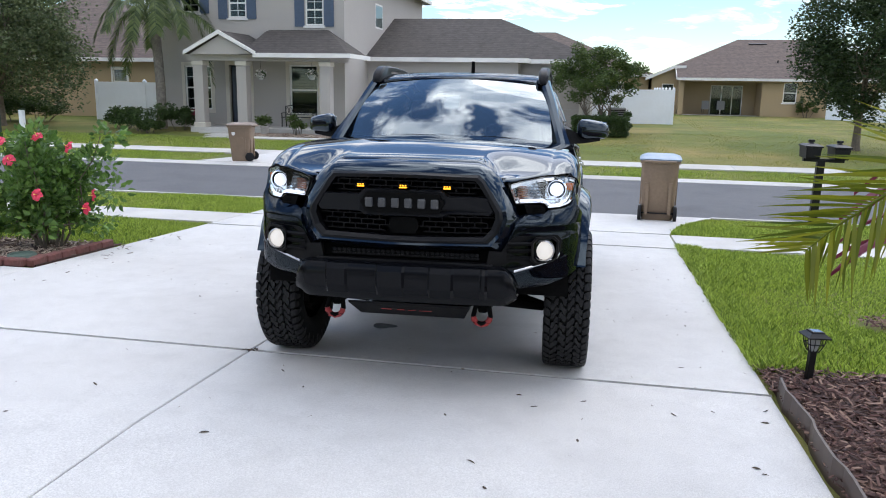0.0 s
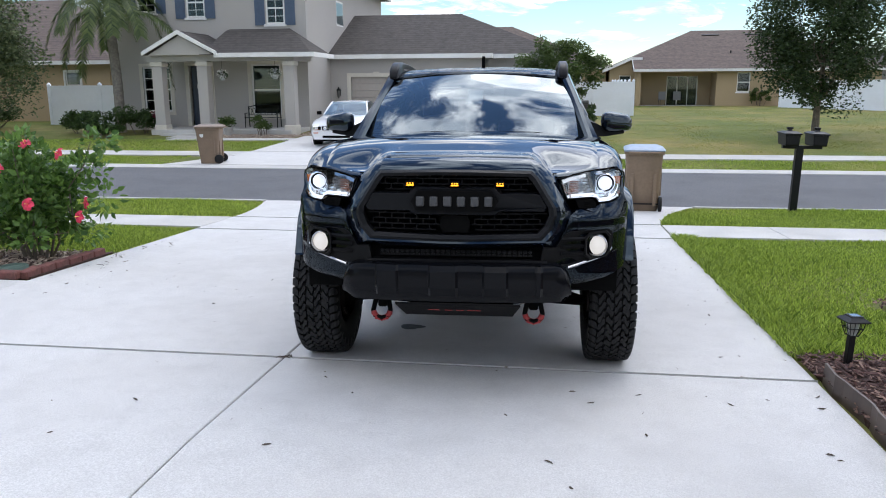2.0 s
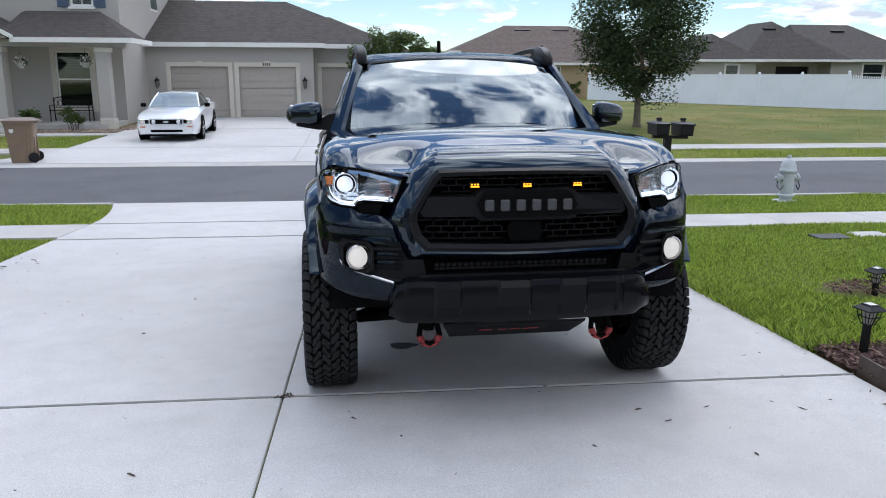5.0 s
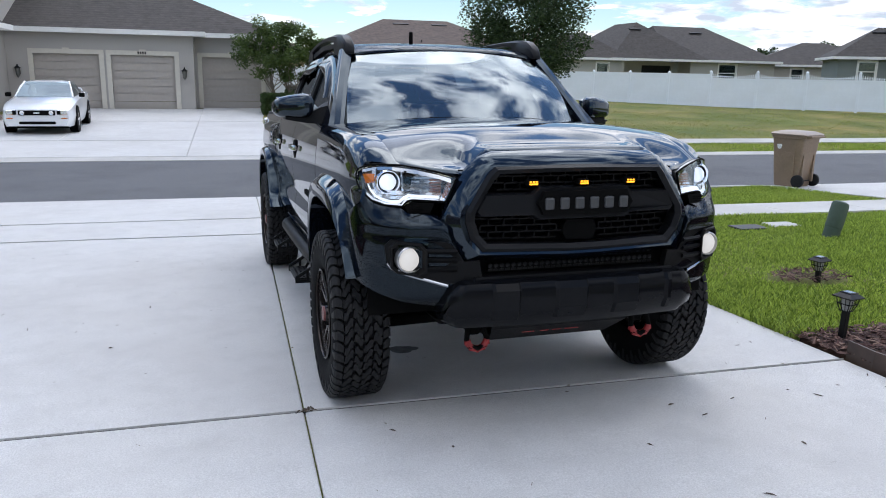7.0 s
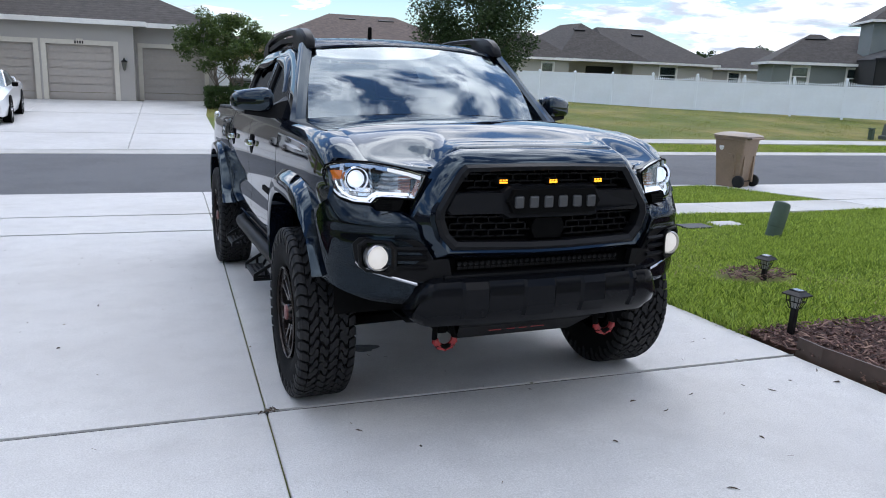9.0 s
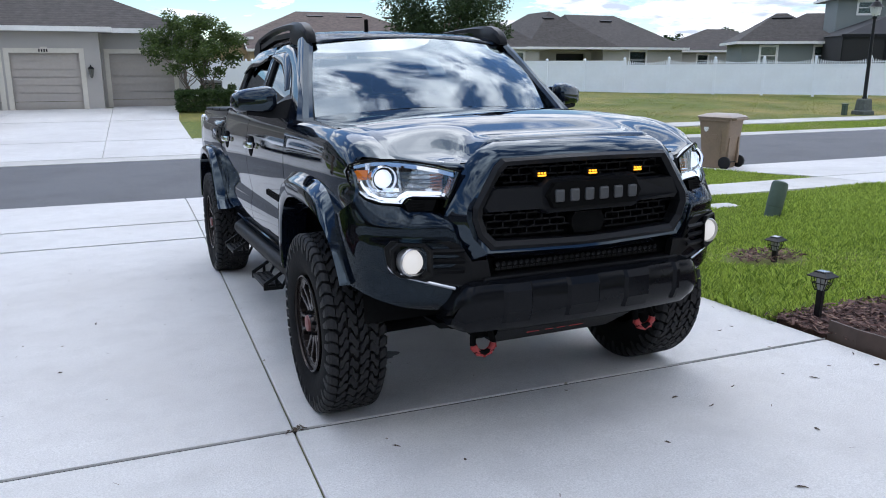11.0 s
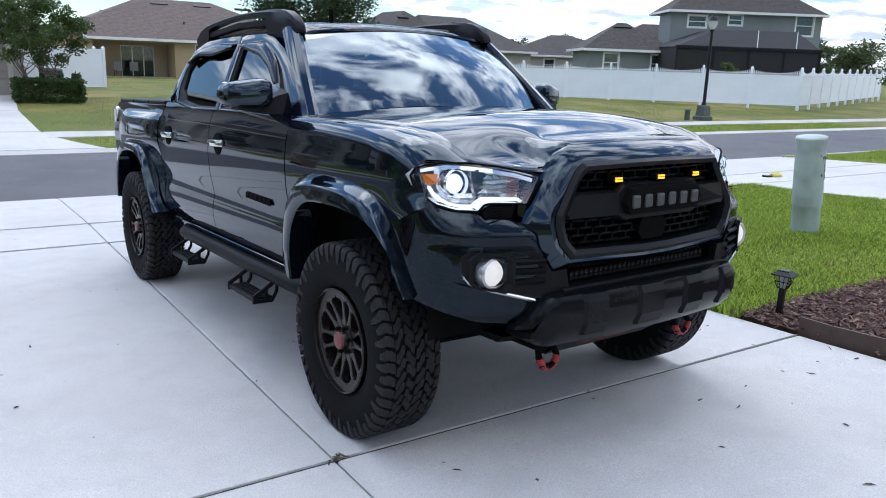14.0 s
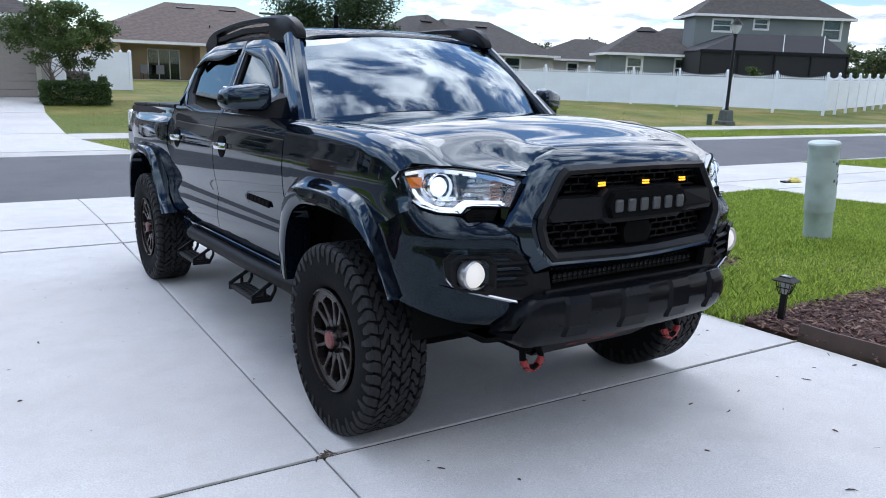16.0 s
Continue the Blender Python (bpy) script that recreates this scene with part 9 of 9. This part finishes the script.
part("casing", bm, plain("ac_grey", (0.16, 0.165, 0.16), 0.6, var=0.2, scale=30), ac)
for k in range(9):
    part("louvre", box(-0.36, -0.412, 0.08 + 0.09 * k, 0.36, -0.4005, 0.12 + 0.09 * k), M_IRON, ac)
litter = thing("paper_litter", "crumpled yellow and white litter on the pavement", "litter", pose(9.35, 9.95, gz(9.95)))
bm = bmesh.new()
rg = np.random.default_rng(2)
loft(bm, [[(0.17 * r * math.cos(a) * rg.uniform(0.7, 1.2), 0.11 * r * math.sin(a) * rg.uniform(0.7, 1.2), z) for a in [k * 0.628 for k in range(10)]] for r, z in ((0.8, 0.0), (1.0, 0.02), (0.8, 0.055), (0.4, 0.085))])
part("bag", bm, plain("yellow_paper", (0.6, 0.5, 0.12), 0.7, var=0.4, scale=12), litter)
bm = box(-0.26, -0.03, 0.0, -0.12, 0.10, 0.03, bev=0.006)
part("wrapper", bm, M_IRON, litter)


def coupe(x, y, rz):
    """Two-door coupe, nose at local -y, origin at the nose's ground point."""
    white = plain("white_car_paint", (0.78, 0.79, 0.80), 0.25, coat=0.8, var=0.01)
    dark = bpy.data.materials["matt_black"]
    t = thing("parked_coupe", "white two-door coupe parked before the garage", "car", pose(x, y, gz(y) + 0.012, 1.3, 0, rz) @ Matrix.Diagonal((0.97, 0.97, 0.97, 1)))
    def sec(y_, wl, zl, wm, zm, ws, zs, wt, zt):
        half = [(wl, zl), (wm, zm), (ws, zs), (wt, zt)]
        return [(a, y_, b) for a, b in half] + [(-a, y_, b) for a, b in half[::-1]]
    bm = bmesh.new()
    loft(bm, [sec(*q) for q in ((0.02, 0.72, 0.25, 0.80, 0.45, 0.76, 0.66, 0.70, 0.70), (0.15, 0.80, 0.22, 0.88, 0.45, 0.84, 0.70, 0.74, 0.77), (0.6, 0.86, 0.22, 0.93, 0.5, 0.89, 0.80, 0.74, 0.86), (1.3, 0.86, 0.22, 0.93, 0.5, 0.90, 0.86, 0.72, 0.95), (1.9, 0.86, 0.2, 0.93, 0.5, 0.91, 0.90, 0.80, 0.96), (2.9, 0.86, 0.2, 0.93, 0.5, 0.92, 0.92, 0.80, 0.97), (3.7, 0.86, 0.22, 0.94, 0.5, 0.93, 0.95, 0.76, 1.0), (4.5, 0.84, 0.28, 0.91, 0.5, 0.88, 0.93, 0.74, 1.0), (4.72, 0.8, 0.35, 0.86, 0.5, 0.84, 0.85, 0.72, 0.92))])
    part("body", bm, white, t, smooth=True)
    bm = bmesh.new()
    loft(bm, [[(-w, y_, z - 0.03), (w, y_, z - 0.03), (w * 0.99, y_, z - 0.005), (w * 0.85, y_, z + 0.022), (w * 0.5, y_, z + 0.040), (0, y_, z + 0.046), (-w * 0.5, y_, z + 0.040), (-w * 0.85, y_, z + 0.022), (-w * 0.99, y_, z - 0.005)] for w, y_, z in ((0.60, 2.26, 1.305), (0.61, 2.45, 1.335), (0.60, 2.8, 1.350), (0.59, 3.1, 1.340), (0.56, 3.5, 1.275), (0.6, 4.0, 1.10), (0.66, 4.25, 0.99))])
    part("roof", bm, white, t, smooth=True)
    for s in (-1, 1):
        bm = bmesh.new()
        tube(bm, [(s * 0.76, 1.52, 0.95), (s * 0.68, 1.95, 1.2), (s * 0.60, 2.3, 1.36)], 0.03, 6)
        part("pillar", bm, white, t)
        bm = bmesh.new()
        bm.faces.new([bm.verts.new(p) for p in ((s * 0.79, 1.65, 0.96), (s * 0.64, 2.28, 1.33), (s * 0.64, 2.9, 1.36), (s * 0.62, 3.4, 1.28), (s * 0.78, 3.55, 0.99), (s * 0.80, 2.9, 0.96))])
        part("side_window", bm, bpy.data.materials["tinted_glass"], t, face=(s, 0, 0))
        bm = bmesh.new()
        bx(bm, s * 0.90, 1.72, 0.95, s * 1.06, 1.82, 1.07, bev=0.025, seg=2)
        part("mirror", bm, M_DEEP, t)
        for yy in (0.95, 3.65):
            bm = bmesh.new()
            lathe(bm, [(0.22, -0.11), (0.31, -0.11), (0.33, -0.08), (0.33, 0.08), (0.31, 0.11), (0.22, 0.11)], (s * 0.82, yy, 0.33), 28, "x")
            w = part("wheel", bm, dark, t, smooth=True)
            bm = bmesh.new()
            for k in range(5):
                a = k * 1.2566
                bx(bm, s * 0.925, -0.03, 0.03, s * 0.945, 0.03, 0.22, m=pose(0, yy, 0.33, math.degrees(a)))
            part("rim_spoke", bm, bpy.data.materials["chrome"], w)
            bm = bmesh.new()
            lathe(bm, [(0.40, 0.10), (0.40, 0.128), (0.34, 0.13)], (s * 0.81 + (0 if s > 0 else -0.23), yy, 0.36), 24, "x")
            part("arch", bm, dark, t)
        bm = box(s * 0.50, -0.012, 0.55, s * 0.765, 0.08, 0.69, bev=0.02)
        hl = part("headlamp", bm, bpy.data.materials["headlamp_reflector"], t)
        part("lamp_cell", box(s * 0.505, -0.018, 0.565, s * 0.60, -0.0125, 0.68, bev=0.004), dark, hl)
        fl = bmesh.new()
        lathe(fl, [(0.062, 0.02), (0.060, -0.006), (0.048, -0.012), (0.0, -0.004)], (s * 0.36, -0.022, 0.61), 18, "y")
        part("grille_lamp", fl, bpy.data.materials["headlamp_reflector"], t)
        part("turn_lamp", box(s * 0.60, -0.006, 0.445, s * 0.76, 0.03, 0.475, bev=0.006), bpy.data.materials["amber_lens"], t)
    bm = bmesh.new()
    bm.faces.new([bm.verts.new(p) for p in ((-0.76, 1.5, 0.965), (0.76, 1.5, 0.965), (0.60, 2.29, 1.36), (-0.60, 2.29, 1.36))])
    part("windscreen", bm, bpy.data.materials["windscreen_glass"], t, face=(0, -1, 1))
    bm = box(-0.46, -0.02, 0.545, 0.46, 0.05, 0.675, bev=0.015)
    g = part("grille", bm, dark, t)
    part("grille_badge", box(-0.08, -0.03, 0.59, 0.08, -0.021, 0.635, bev=0.01), bpy.data.materials["chrome"], g)
    part("air_dam", box(-0.46, -0.012, 0.30, 0.46, 0.05, 0.375, bev=0.02), dark, t)
    bm = bmesh.new()
    tube(bm, [(-0.7, 4.45, 1.0), (-0.66, 4.5, 1.07), (0.66, 4.5, 1.07), (0.7, 4.45, 1.0)], 0.025, 6)
    part("spoiler", bm, white, t)
    part("underside", box(-0.75, 0.3, 0.16, 0.75, 4.5, 0.3), dark, t)
    return t


coupe(-7.28, 23.75, 3)


# porch things of the grey house
def bench(x, y):
    t = thing("garden_bench", "black cast-iron bench on the porch", "bench", pose(x, y, -0.06) @ Matrix.Diagonal((1.15, 1, 0.9, 1)))
    for k in range(5):
        part("seat_slat", box(-0.62, -0.36 + 0.085 * k, 0.42, 0.62, -0.30 + 0.085 * k, 0.445), M_IRON, t)
    bm = bmesh.new()
    tube(bm, [(-0.6, 0.06, 0.9), (-0.3, 0.06, 0.97), (0, 0.06, 1.0), (0.3, 0.06, 0.97), (0.6, 0.06, 0.9)], 0.02, 6)
    for k in range(9):
        cx = -0.52 + 0.13 * k
        tube(bm, [(cx + 0.055 * math.cos(a), 0.06, 0.72 + 0.14 * math.sin(a)) for a in [j * 0.785 for j in range(8)]], 0.010, 5, closed=True)
    tube(bm, [(-0.6, 0.06, 0.55), (0.6, 0.06, 0.55)], 0.014, 6)
    part("backrest", bm, M_IRON, t)
    for sx in (-0.58, 0.58):
        bm = bmesh.new()
        tube(bm, [(sx, -0.36, 0), (sx, -0.34, 0.42), (sx, -0.36, 0.62), (sx, 0.05, 0.64)], 0.02, 6)
        tube(bm, [(sx, 0.1, 0), (sx, 0.06, 0.42), (sx, 0.06, 0.92)], 0.02, 6)
        part("end_frame", bm, M_IRON, t)
    return t


bench(-12.0, 29.9)


def flower_basket(x, y, z):
    t = thing("hanging_basket", "hanging basket of white flowers on the porch", "flower basket", pose(x, y, z), group="hanging baskets")
    bm = bmesh.new()
    lathe(bm, [(0.08, -0.16), (0.15, 0.0), (0.16, 0.02)], n=14)
    part("pot", bm, M_BLIND, t)
    rng = np.random.default_rng(int(abs(x) * 10))
    leaf_cloud("leaves", [(0, 0, 0.05, 0.2)], 220, 0.045, M_HEDGE, t, rng)
    leaf_cloud("flowers", [(0, 0, 0.08, 0.24)], 200, 0.04, M_TRIM, t, rng)
    bm = bmesh.new()
    rod(bm, (0, 0, 0.05), (0, 0, 2.68 - z), 0.006, n=5)
    part("hanger", bm, M_IRON, t)
    return t


flower_basket(-13.1, 28.6, 1.95)
flower_basket(-10.98, 28.6, 1.98)
for px_, py_, lab, mat_ in ((-12.55, 27.6, "potted plant with tall stems before the porch", M_MYRT), (-15.75, 28.6, "pot of red flowers beside the porch step", M_CORD)):
    t_ = thing("plant_pot", lab, "potted plant", pose(px_, py_, gz(py_) if py_ < 28 else -0.06))
    bm = bmesh.new()
    lathe(bm, [(0.12, 0), (0.17, 0.3), (0.19, 0.31), (0.19, 0.34), (0.16, 0.34), (0.15, 0.28)], n=16)
    part("pot", bm, plain("stone_pot", (0.4, 0.38, 0.35), 0.8, var=0.1) if "stone_pot" not in bpy.data.materials else bpy.data.materials["stone_pot"], t_)
    leaf_cloud("plant", [(0, 0, 0.45, 0.22), (0.1, 0, 0.6, 0.2), (-0.15, 0, 0.55, 0.2)], 420, 0.06, mat_, t_, np.random.default_rng(int(abs(px_))))
